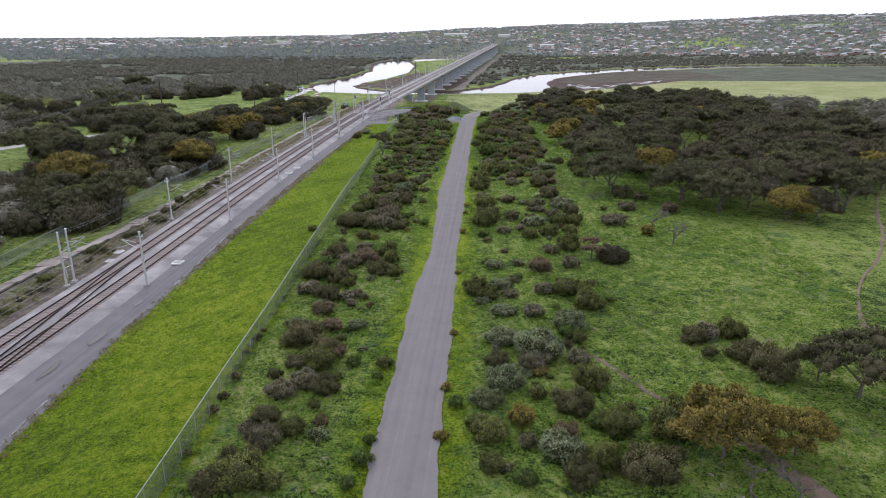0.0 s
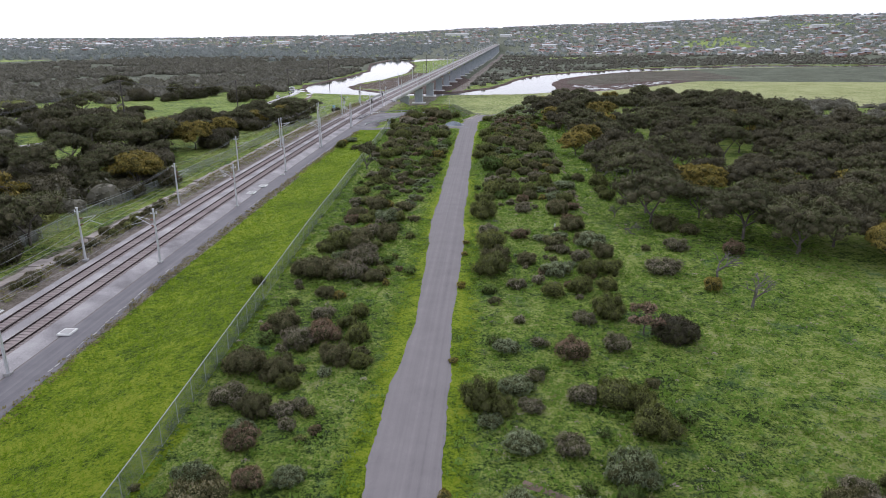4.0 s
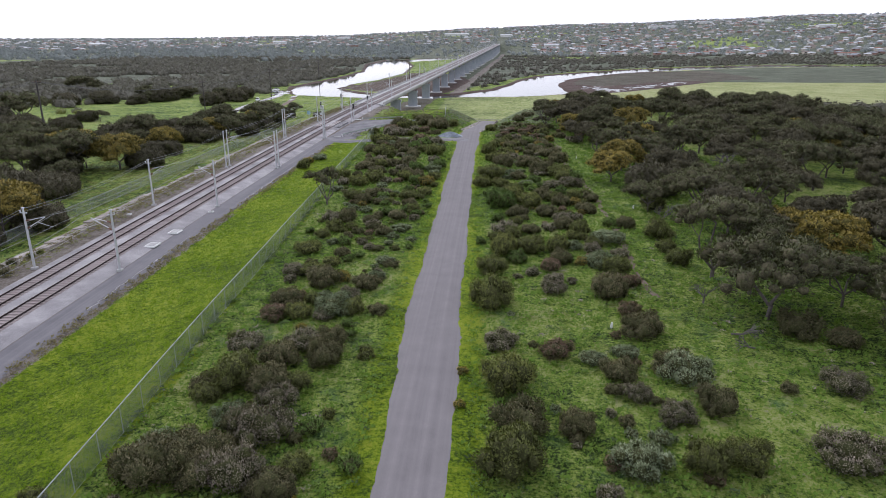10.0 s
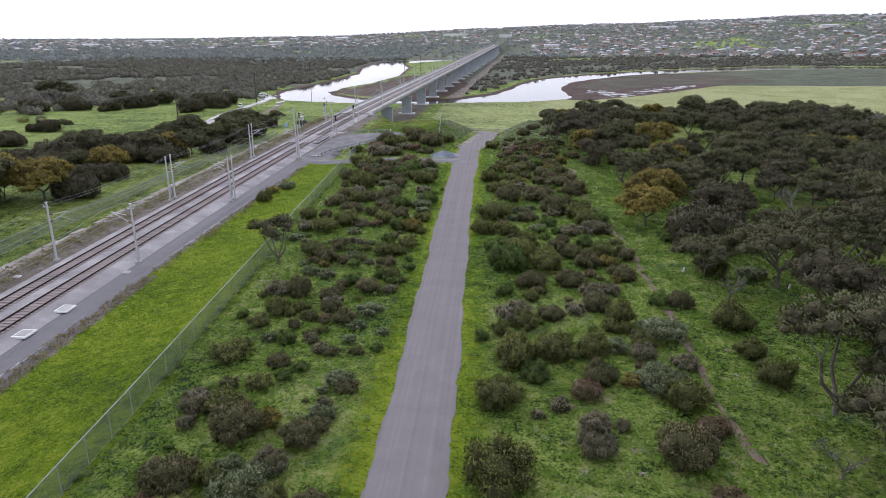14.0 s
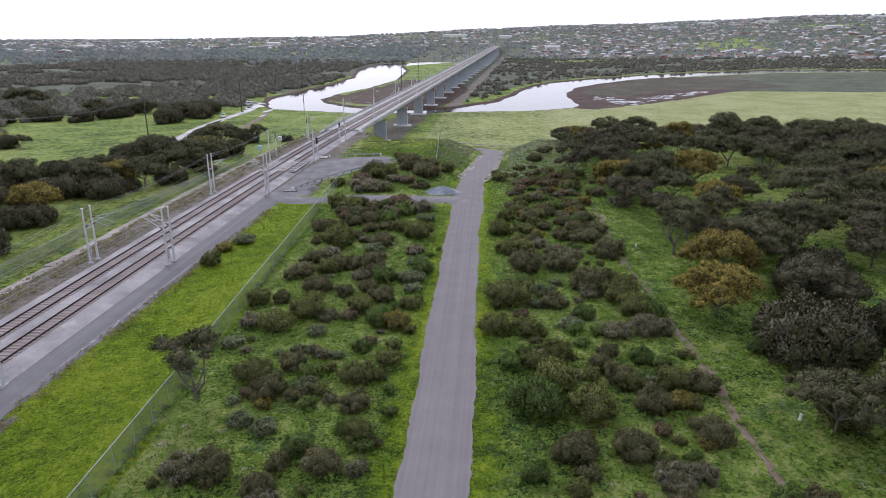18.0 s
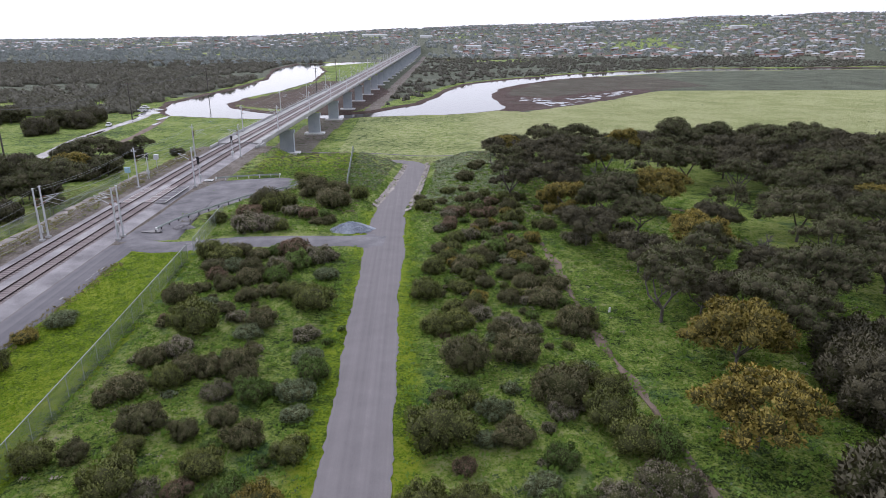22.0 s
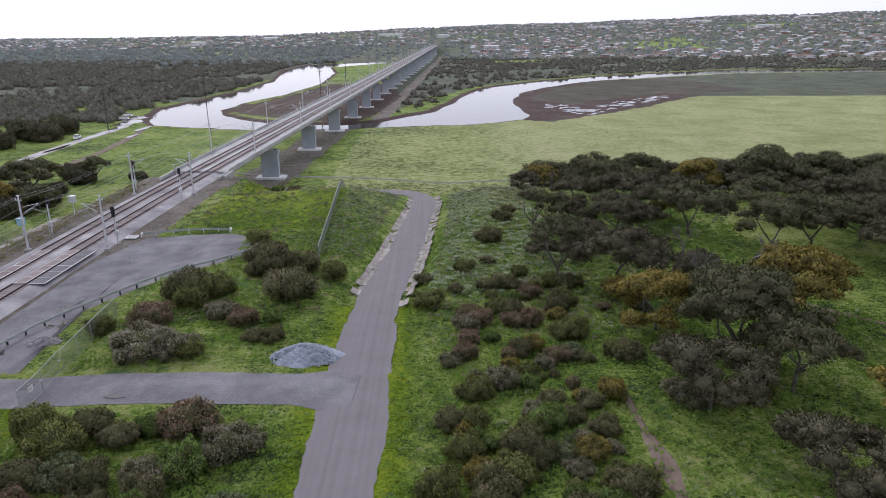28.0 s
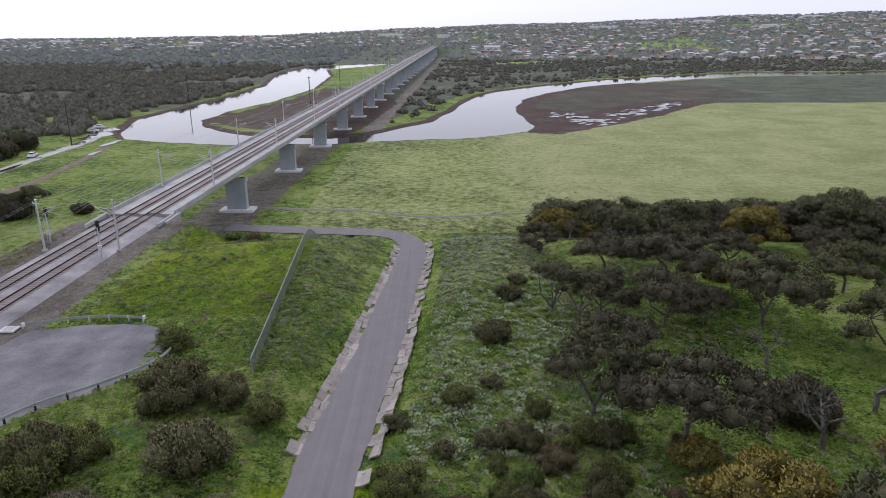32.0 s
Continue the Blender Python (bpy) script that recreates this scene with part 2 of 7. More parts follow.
LUSH_BLADE = foliage("thick lush grass", [(0.0894, 0.152, 0.00756), (0.156, 0.241, 0.0113), (0.22, 0.303, 0.0265)], see=0.5)
STRAW = foliage("dry grass tufts", [(0.14, 0.12, 0.06), (0.22, 0.19, 0.1), (0.3, 0.26, 0.15)], see=0.25)
CAR_WHITE = surface("white car paint", [(0.72, 0.72, 0.72), (0.8, 0.8, 0.8)], 1, 10, 0.3, bump=0, spec=0.5)
GLASS_DARK = surface("dark car glass", [(0.015, 0.017, 0.02), (0.025, 0.028, 0.03)], 1, 10, 0.08, bump=0, spec=0.6)
TYRE = surface("tyre rubber", [(0.015, 0.015, 0.015), (0.03, 0.03, 0.03)], 2, 20, 0.9, bump=0.1)
ROOF_MATS = [surface("roof " + n, c, 0.2, 2, 0.7, bump=0) for n, c in (
    ("pale steel", [(0.4, 0.41, 0.42), (0.58, 0.59, 0.6)]), ("grey tile", [(0.19, 0.2, 0.22), (0.28, 0.29, 0.31)]),
    ("terracotta tile", [(0.2, 0.1, 0.075), (0.28, 0.15, 0.11)]), ("brown tile", [(0.13, 0.1, 0.085), (0.2, 0.16, 0.14)]))]
WALL_MATS = [surface("house wall " + n, c, 0.2, 2, 0.8, bump=0) for n, c in (
    ("cream brick", [(0.4, 0.36, 0.3), (0.52, 0.47, 0.4)]), ("red brick", [(0.24, 0.15, 0.12), (0.32, 0.2, 0.16)]), ("white render", [(0.6, 0.6, 0.58), (0.74, 0.73, 0.7)]))]


def water_mat(name, col, wave):
    m, nt, b = start_mat(name)
    pos = world_pos(nt)
    n = noise_tex(nt, 0.05, 3, 0.5, pos)
    nt.links.new(ramp(nt, n, [col, tuple(c * 1.5 for c in col)]), b.inputs["Base Color"])
    b.inputs["Roughness"].default_value, b.inputs["IOR"].default_value = 0.06, 1.33
    add_bump(nt, b, noise_tex(nt, 0.6, 3, 0.5, pos), 0.08, wave)
    return m


WATER = water_mat("river water", (0.045, 0.04, 0.034), 0.05)
PUDDLE = water_mat("puddle water", (0.05, 0.045, 0.04), 0.01)


def mesh_fence_mat(name, part_wire):
    """Woven wire seen from afar: diamonds of thin wire with open air between."""
    m, nt, b = start_mat(name)
    pos = world_pos(nt)
    sep = nt.nodes.new("ShaderNodeSeparateXYZ")
    nt.links.new(pos, sep.inputs[0])
    along = math_node(nt, "ADD", sep.outputs[1], math_node(nt, "MULTIPLY", sep.outputs[0], 0.3))
    wires = None
    for sgn in (1, -1):
        d = math_node(nt, "MULTIPLY", math_node(nt, "ADD", along, math_node(nt, "MULTIPLY", sep.outputs[2], sgn)), 14.0)
        w = math_node(nt, "LESS_THAN", math_node(nt, "FRACT", d), part_wire)
        wires = w if wires is None else math_node(nt, "MAXIMUM", wires, w)
    b.inputs["Base Color"].default_value = (0.2, 0.22, 0.21, 1)
    b.inputs["Metallic"].default_value, b.inputs["Roughness"].default_value = 0.3, 0.5
    t = nt.nodes.new("ShaderNodeBsdfTransparent")
    mx = nt.nodes.new("ShaderNodeMixShader")
    nt.links.new(wires, mx.inputs[0])
    nt.links.new(t.outputs[0], mx.inputs[1])
    nt.links.new(b.outputs[0], mx.inputs[2])
    nt.links.new(mx.outputs[0], nt.nodes["Material Output"].inputs["Surface"])
    return m


CHAIN = mesh_fence_mat("chain-link wire", 0.2)
CHAIN_CLOSE = mesh_fence_mat("close-woven wire", 0.4)


def ground_mat():
    m, nt, b = start_mat("ground cover")
    pos = world_pos(nt)

    def attr(name):
        a = nt.nodes.new("ShaderNodeAttribute")
        a.attribute_name = name
        return a.outputs["Fac"]

    broad, mid, fine = noise_tex(nt, 0.05, 4, 0.6, pos), noise_tex(nt, 0.5, 5, 0.7, pos), noise_tex(nt, 4.0, 5, 0.8, pos)
    tuss = noise_tex(nt, 1.7, 5, 0.8, pos)
    mixn = math_node(nt, "ADD", math_node(nt, "ADD", math_node(nt, "MULTIPLY", broad, 0.2), math_node(nt, "MULTIPLY", mid, 0.25)), math_node(nt, "ADD", math_node(nt, "MULTIPLY", fine, 0.3), math_node(nt, "MULTIPLY", tuss, 0.25)))
    mixn = stretch(nt, mixn, 0.445, 0.56)
    grass = ramp(nt, mixn, [(0.0293, 0.0519, 0.0113), (0.0977, 0.159, 0.0245), (0.186, 0.266, 0.0407), (0.259, 0.322, 0.0694), (0.323, 0.339, 0.142)])
    lush = ramp(nt, mixn, [(0.0518, 0.0914, 0.00344), (0.123, 0.192, 0.00515), (0.192, 0.274, 0.00861), (0.264, 0.308, 0.0258)])
    pale = ramp(nt, mixn, [(0.209, 0.242, 0.088), (0.319, 0.341, 0.143), (0.418, 0.418, 0.22)])
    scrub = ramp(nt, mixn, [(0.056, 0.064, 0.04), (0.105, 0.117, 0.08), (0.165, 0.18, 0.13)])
    mud = ramp(nt, mixn, [(0.055, 0.035, 0.03), (0.09, 0.06, 0.05), (0.14, 0.1, 0.085)])
    dirt = ramp(nt, mixn, [(0.12, 0.1, 0.08), (0.19, 0.165, 0.14), (0.27, 0.24, 0.21)])
    weeds = ramp(nt, mixn, [(0.0354, 0.0739, 0.0254), (0.0831, 0.153, 0.0456), (0.151, 0.233, 0.0785)])
    litter = ramp(nt, mixn, [(0.06, 0.065, 0.025), (0.11, 0.105, 0.05), (0.16, 0.15, 0.08)])
    patch = noise_tex(nt, 0.16, 5, 0.7, pos)
    grass = mix_col(nt, stretch(nt, patch, 0.56, 0.66), grass, weeds)
    other = nt.nodes.new("ShaderNodeVectorMath")
    other.operation = "ADD"
    other.inputs[1].default_value = (91, 17, 5)
    nt.links.new(pos, other.inputs[0])
    grass = mix_col(nt, math_node(nt, "MULTIPLY", stretch(nt, noise_tex(nt, 0.12, 6, 0.75, other.outputs[0]), 0.57, 0.7), 0.4), grass, litter)
    col = grass
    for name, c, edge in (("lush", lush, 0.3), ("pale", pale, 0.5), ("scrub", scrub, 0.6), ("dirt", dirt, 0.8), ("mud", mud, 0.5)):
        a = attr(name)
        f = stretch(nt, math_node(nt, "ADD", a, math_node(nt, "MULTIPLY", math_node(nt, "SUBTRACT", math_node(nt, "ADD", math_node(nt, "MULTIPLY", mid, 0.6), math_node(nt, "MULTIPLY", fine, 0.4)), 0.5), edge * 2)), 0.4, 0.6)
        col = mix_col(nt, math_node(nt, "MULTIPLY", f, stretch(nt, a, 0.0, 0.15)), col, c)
    nt.links.new(col, b.inputs["Base Color"])
    b.inputs["Roughness"].default_value = 0.9
    b.inputs["Specular IOR Level"].default_value = 0.15
    add_bump(nt, b, math_node(nt, "ADD", mid, math_node(nt, "MULTIPLY", fine, 0.7)), 1.0, 0.5)
    return m


GROUND = ground_mat()

# ---------------------------------------------------------------- mesh helpers
rng = np.random.default_rng(7)


class Geo:
    """Collects faces for one mesh."""

    def __init__(self):
        self.v, self.f = [], []

    def face(self, *pts):
        n = len(self.v)
        self.v += [tuple(p) for p in pts]
        self.f.append(tuple(range(n, n + len(pts))))

    def box(self, c, s, rz=0.0, taper=1.0, tilt=0.0):
        n, (hx, hy, hz) = len(self.v), (s[0] / 2, s[1] / 2, s[2] / 2)
        ca, sa = math.cos(rz), math.sin(rz)
        for z, k in ((-hz, 1.0), (hz, taper)):
            for x, y in ((-hx, -hy), (hx, -hy), (hx, hy), (-hx, hy)):
                x, y = x * k, y * k
                zz = z + tilt * x
                self.v.append((c[0] + ca * x - sa * y, c[1] + sa * x + ca * y, c[2] + zz))
        self.f += [tuple(n + i for i in q) for q in ((3, 2, 1, 0), (4, 5, 6, 7), (0, 1, 5, 4), (1, 2, 6, 5), (2, 3, 7, 6), (3, 0, 4, 7))]
        return self

    def tube(self, pts, r, n=6, r1=None, cap=True):
        pts = [Vector(p) for p in pts]
        base = len(self.v)
        for k, p in enumerate(pts):
            d = (pts[min(k + 1, len(pts) - 1)] - pts[max(k - 1, 0)]).normalized()
            a = d.orthogonal().normalized() if abs(d.z) > 0.99 else d.cross(Vector((0, 0, 1))).normalized()
            b = d.cross(a)
            rr = r if r1 is None else r + (r1 - r) * k / max(1, len(pts) - 1)
            for i in range(n):
                t = 2 * math.pi * i / n
                self.v.append(tuple(p + a * rr * math.cos(t) + b * rr * math.sin(t)))
        for k in range(len(pts) - 1):
            for i in range(n):
                j = (i + 1) % n
                self.f.append((base + k * n + i, base + k * n + j, base + (k + 1) * n + j, base + (k + 1) * n + i))
        if cap:
            self.f.append(tuple(base + i for i in range(n))[::-1])
            self.f.append(tuple(base + (len(pts) - 1) * n + i for i in range(n)))
        return self

    def sweep(self, line, profile, closed=True):
        """Sweeps a profile of (across, up) along a line of (x, y, z)."""
        base, m = len(self.v), len(profile)
        line = [Vector(p) for p in line]
        for k, p in enumerate(line):
            d = line[min(k + 1, len(line) - 1)] - line[max(k - 1, 0)]
            d.z = 0
            d.normalize()
            side = Vector((d.y, -d.x, 0))
            for a, u in profile:
                q = p + side * a
                self.v.append((q.x, q.y, q.z + u))
        for k in range(len(line) - 1):
            for i in range(m if closed else m - 1):
                j = (i + 1) % m
                self.f.append((base + k * m + i, base + k * m + j, base + (k + 1) * m + j, base + (k + 1) * m + i))
        if closed:
            self.f.append(tuple(base + i for i in range(m))[::-1])
            self.f.append(tuple(base + (len(line) - 1) * m + i for i in range(m)))
        return self

    def mesh(self, name, mat, smooth=False):
        me = bpy.data.meshes.new(name)
        me.from_pydata(self.v, [], self.f)
        me.materials.append(mat)
        if smooth:
            me.polygons.foreach_set("use_smooth", [True] * len(me.polygons))
        me.update()
        return me


def part(name, geo, mat, parent=None, label="", smooth=False):
    """One mesh object under a thing or a part, from a Geo or a ready mesh."""
    ob = new(name, geo.mesh(name, mat, smooth) if isinstance(geo, Geo) else geo)
    if parent is not None:
        ob.parent = parent
    return tagged(ob, label)


def thing(name, at, label, category, group="", kind="", rz=0.0):
    ob = new(name)
    ob.empty_display_size = 0.3
    ob.matrix_world = pose(*at, 0, 0, rz)
    return tagged(ob, label, category, group, kind)


# ---------------------------------------------------------------- the lie of the land
def sstep(t):
    t = np.clip(t, 0, 1)
    return t * t * (3 - 2 * t)


_ty = np.arange(-300, 2400, 4.0)
_tx = np.interp(_ty, [-300, -100, 60, 230, 290, 345, 1650, 2400], [-51.0, -51.6, -52.2, -53.3, -52.7, -50.6, 9, 30])
_tx = np.convolve(np.pad(_tx, 7, mode="edge"), np.ones(15) / 15, "valid")
_tz = np.interp(_ty, [-300, 60, 82, 113, 143, 174, 207, 248, 282, 315, 1650, 2400], [-2.6, -2.2, -2.1, -1.2, -0.55, -0.1, 0.15, 0.5, 0.75, 1.2, 12.5, 20])
_tz = np.convolve(np.pad(_tz, 4, mode="edge"), np.ones(9) / 9, "valid")


def track_x(y):
    """The middle of the double track."""
    return np.interp(y, _ty, _tx)


def track_z(y):
    """The top of the track bed."""
    return np.interp(y, _ty, _tz)


def fence_x(y):
    return -22.4 - (np.asarray(y) - 38) * 0.058


ROAD = [(-3.6, -140, 0.2), (-4.6, -40, 0.2), (-5.3, 10, 0.25), (-5.6, 38, 0.35), (-6.1, 65, 0.6), (-6.4, 104, 1.0), (-7.2, 129, 1.25), (-7.4, 150, 1.3), (-7.7, 175, 1.3), (-8.05, 216, 1.3), (-7.95, 247, 1.2),
        (-7.9, 260, 0.85), (-6.9, 271, 0.1), (-5.7, 285, -1.0), (-4.5, 304, -2.5), (-3.5, 322, -4.0), (-3.1, 332, -5.0), (-4.0, 340, -5.8), (-7.5, 347, -6.5), (-14, 351.5, -7.2), (-26, 355, -7.9), (-44, 359, -8.2)]


def smooth_line(pts, step):
    """A Catmull-Rom line through the points, in steps of about that many metres."""
    p = [Vector(q) for q in pts]
    out = []
    for k in range(len(p) - 1):
        a, b, c, d = p[max(k - 1, 0)], p[k], p[k + 1], p[min(k + 2, len(p) - 1)]
        n = max(2, int((c - b).length / step))
        for i in range(n):
            t = i / n
            out.append(0.5 * ((2 * b) + (c - a) * t + (2 * a - 5 * b + 4 * c - d) * t * t + (3 * b - a - 3 * c + d) * t ** 3))
    return out + [p[-1]]


ROAD_LINE = smooth_line(ROAD, 3.0)

RIVER_E = [(-40, 480), (-16, 487), (12, 492), (29, 501), (43, 513), (49, 532), (48, 599), (60, 665), (84, 718), (132, 792), (201, 850), (332, 940), (700, 1010),
           (700, 1050), (364, 1010), (242, 935), (165, 875), (98, 801), (69, 763), (42, 720), (22, 654), (11, 589), (0, 551), (-25, 508), (-40, 497)]
RIVER_W = [(-32, 482), (-51, 478), (-77, 478), (-104, 484), (-124, 493), (-134, 506), (-141, 530), (-149, 563), (-146, 612), (-140, 690), (-142, 808), (-174, 1000), (-175, 1180), (-90, 1290),
           (60, 1320), (60, 1290), (-70, 1240), (-133, 1090), (-108, 954), (-95, 769), (-103, 656), (-115, 596), (-115, 558), (-105, 531), (-88, 512), (-65, 500), (-43, 496), (-32, 496)]
MUD_E = [(46, 605), (47, 530), (40, 506), (56, 504), (80, 525), (122, 572), (151, 610), (212, 676), (355, 735), (560, 800), (560, 900), (266, 860), (223, 845), (132, 795), (84, 722)]
PUDDLE_E = [(64, 592), (77, 582), (88, 572), (116, 608), (160, 650), (157, 632), (115, 579), (82, 531), (66, 525), (70, 555), (60, 573)]


def signed(poly, x, y):
    """Distance to a polygon's edge, positive inside."""
    p = np.array(poly, float)
    q = np.roll(p, -1, 0)
    best, inside = np.full(x.shape, 1e9), np.zeros(x.shape, bool)
    for (ax, ay), (bx, by) in zip(p, q):
        ex, ey = bx - ax, by - ay
        t = np.clip(((x - ax) * ex + (y - ay) * ey) / (ex * ex + ey * ey), 0, 1)
        best = np.minimum(best, np.hypot(x - ax - t * ex, y - ay - t * ey))
        if by != ay:
            inside ^= ((ay > y) != (by > y)) & (x < ex * (y - ay) / (by - ay) + ax)
    return np.where(inside, best, -best)


def line_dist(line, x, y):
    """Distance to a line of points and the line's height there."""
    best, hz = np.full(x.shape, 1e9), np.zeros(x.shape)
    for a, b in zip(line[:-1], line[1:]):
        ex, ey = b[0] - a[0], b[1] - a[1]
        t = np.clip(((x - a[0]) * ex + (y - a[1]) * ey) / (ex * ex + ey * ey + 1e-9), 0, 1)
        d = np.hypot(x - a[0] - t * ex, y - a[1] - t * ey)
        near = d < best
        best, hz = np.where(near, d, best), np.where(near, a[2] + t * (b[2] - a[2]), hz)
    return best, hz


def waves(x, y, s):
    return (np.sin(x / s + 1.3) * np.cos(y / (s * 1.3) + 0.4) + 0.5 * np.sin(x / (s * 0.43) - y / (s * 0.6)) + 0.3 * np.cos(y / (s * 0.23) + x / (s * 0.31))) / 1.8


FLAT, WATER_Z = -8.3, -9.0


def land(x, y, full=False):
    """The ground's height."""
    x, y = np.broadcast_arrays(np.asarray(x, float), np.asarray(y, float))
    tx, tz = track_x(y), track_z(y)
    right = np.interp(y, [-100, 40, 90, 130, 300], [0.0, 0.2, 0.9, 1.25, 1.25]) + 0.25 * waves(x, y, 23) * sstep((np.abs(x + 6.5) - 4) / 8)
    left = np.interp(y, [60, 240], [-2.6, -1.2]) + 0.5 * waves(x, y, 31)
    h = np.where(x > tx, tz - 0.25 + (right - tz + 0.25) * sstep((x - tx - 12) / 14), left)
    edge = np.where(x > tx, 313 + 4 * waves(x, y, 19), 262 + 10 * waves(x, y, 40))
    wide = np.where(x > tx, 38.0, 80.0)
    drop = sstep((y - edge) / wide)
    h = h + (FLAT + 0.15 * waves(x, y, 35) - h) * drop
    emb = tz - 0.25 - np.maximum(0, np.abs(x - tx) - 9.5) * 0.45 - np.maximum(0, y - 330) * 0.8
    h = np.maximum(h, np.where(y < 360, emb, -99))
    rd, rz = line_dist(ROAD_LINE[::2], x, y)
    h = np.where(y > 245, np.minimum(h, rz - 0.12 + np.maximum(0, rd - 4.0) * 0.5), h)
    h = np.where((y > 258) & (rd < 4), rz - 0.12, h)
    # far bank and hills
    r, az = np.hypot(x, y), np.degrees(np.arctan2(x, np.maximum(y, 1)))
    rise = np.interp(az, [-60, -40, -25, -12, -4, 5, 15, 32, 60], [24, 24, 28, 44, 70, 92, 112, 138, 150])
    start = np.interp(az, [-30, -10, 0, 30], [1500, 1350, 1250, 1150])
    h = h + rise * sstep((r - start) / 2600) * (1 + 0.06 * waves(x, y, 210)) * (y > 900)
    emb2 = tz - 0.3 - np.maximum(0, np.abs(x - tx) - 8.0) * 0.6 - np.maximum(0, 1645 - y) * 0.8
    h = np.where((y > 1560) & (y < 2380), np.maximum(h, emb2), h)
    wob = 2.5 * waves(x, y, 9)
    se, sw = signed(RIVER_E, x, y) + wob * 0.6, signed(RIVER_W, x, y) + wob * 0.6
    sm, sp = signed(MUD_E, x, y) + wob, signed(PUDDLE_E, x, y) + wob * 1.4
    riv = np.maximum(se, sw)
    bank = np.where(riv > -2.5, WATER_Z - riv * 0.26, h)
    bank = np.where(sm > 0, np.where(riv > -8, np.minimum(WATER_Z - riv * 0.1, WATER_Z + 0.35), WATER_Z + 0.35 + 0.1 * waves(x, y, 6)), bank)
    h = np.where((y > 440) & (y < 1400), np.maximum(np.minimum(h, bank), WATER_Z - 1.2), h)
    if not full:
        return h
    return h, riv, sm, sp, rd, drop


def land_at(x, y):
    return float(land(np.array([x]), np.array([y]))[0])


def steps(*runs):
    out = []
    for a, b, s in runs:
        out += list(np.arange(a, b, s))
    return np.array(out + [runs[-1][1]])


gx = steps((-4300, -620, 92), (-620, -200, 10), (-200, -70, 3.2), (-70, 45, 1.4), (45, 180, 3.0), (180, 460, 8), (460, 4300, 96))
gy = steps((-200, 20, 10), (20, 380, 2.0), (380, 480, 3.2), (480, 720, 2.6), (720, 820, 4.5), (820, 1100, 8), (1100, 1800, 20), (1800, 4500, 60))
X, Y = np.meshgrid(gx, gy)
HZ, RIV, SM, SP, RD, DROP = land(X, Y, True)
me = bpy.data.meshes.new("ground")
nx, ny = len(gx), len(gy)
idx = np.arange(nx * ny).reshape(ny, nx)
quads = np.stack([idx[:-1, :-1], idx[:-1, 1:], idx[1:, 1:], idx[1:, :-1]], -1).reshape(-1, 4)
me.vertices.add(nx * ny)
me.vertices.foreach_set("co", np.stack([X, Y, HZ], -1).astype(np.float32).ravel())
me.loops.add(quads.size)
me.loops.foreach_set("vertex_index", quads.astype(np.int32).ravel())
me.polygons.add(len(quads))
me.polygons.foreach_set("loop_start", np.arange(0, quads.size, 4, dtype=np.int32))
me.polygons.foreach_set("use_smooth", np.ones(len(quads), bool))
me.update()
me.validate()
TX = track_x(Y)
R = np.hypot(X, Y)
lush = ((X > TX + 9.5) & (X < fence_x(Y) + 0.5) & (Y < 244)) * 1.0
lush = np.maximum(lush, 0.62 * (1 - sstep((RD - 3.2) / 5)) * (Y < 262))
lush = np.maximum(lush, 0.8 * ((X > TX + 12) & (X < -17) & (Y > 288) & (Y < 335)))
beyond = (Y > 495) & (X > TX - 12) & ((X < np.interp(Y, [495, 551, 600, 654, 720, 801, 875, 935, 1010, 1050], [-20, 8, 18, 28, 46, 100, 165, 242, 364, 700])) | (Y > 1050))
pale = ((Y > 352) & (X > -30) & (Y < 1000) & ~beyond) * (0.5 + 0.5 * sstep((X - 10) / 70))
# hills past 1250 m paled: distance haze painted into the ground cover
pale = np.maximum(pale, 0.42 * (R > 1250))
pale = np.maximum(pale, 0.35 * ((Y > 300) & (X < TX - 12) & (Y < 520)))
scrubland = np.where((Y > 640) & (X > 0) & (RIV < -12) & (SM < 0), 0.95, 0.0) * (X < 1200)
scrubland = np.maximum(scrubland, beyond * np.clip((-RIV - 14) / 14, 0, 1))
scrubland = np.where(((X < -150) & (Y > 600)) | ((X < -300) & (Y > 480)), 0.8, scrubland)
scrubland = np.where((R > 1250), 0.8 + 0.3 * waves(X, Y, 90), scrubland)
scrubland = np.where((Y > 1540) & (np.abs(X - TX) < 25), 1.0, scrubland)
greenhill = (R > 1250) & (np.abs(X - TX) > 60) & (waves(X, Y, 160) + 0.4 * waves(X, Y, 60) > 0.55)
scrubland = np.where(greenhill, 0.1, scrubland)
mud = np.where((RIV > -6) & (Y > 440) & (Y < 1400), sstep((RIV + 6) / 4), 0.0)
mud = np.maximum(mud, sstep((SM + 2) / 6) * np.where(np.minimum(-RIV, -SP) < 10 + 5 * waves(X, Y, 14), 0.95, 0.5))
scrubland = np.where(SM > 0, np.interp(X, [150, 300], [0.95, 0.75]), scrubland)
mud = np.where((SM > 0) & (X > 240) & (RIV < -8), 0.25, mud)
mud = np.maximum(mud, np.where((signed([(-112, 560), (-100, 535), (-60, 505), (-38, 500), (-30, 520), (-20, 640), (-40, 760), (-85, 770), (-95, 660)], X, Y) > 0), 0.62, 0))
TXD = np.abs(X - TX)
dirt = np.where((TXD < 9.5) & (Y < 334), 1.0, 0.0)
dirt = np.maximum(dirt, np.where((TXD < 13.5) & (Y < 330) & (X < TX), 0.55, 0))
dirt = np.maximum(dirt, np.where((np.abs(X - TX - 2) < 8.0) & (Y > 318) & (Y < 480), 0.62, 0))
dirt = np.maximum(dirt, np.where((np.abs(X - TX - 17) < 4) & (Y > 505) & (Y < 1500), 0.8, 0))
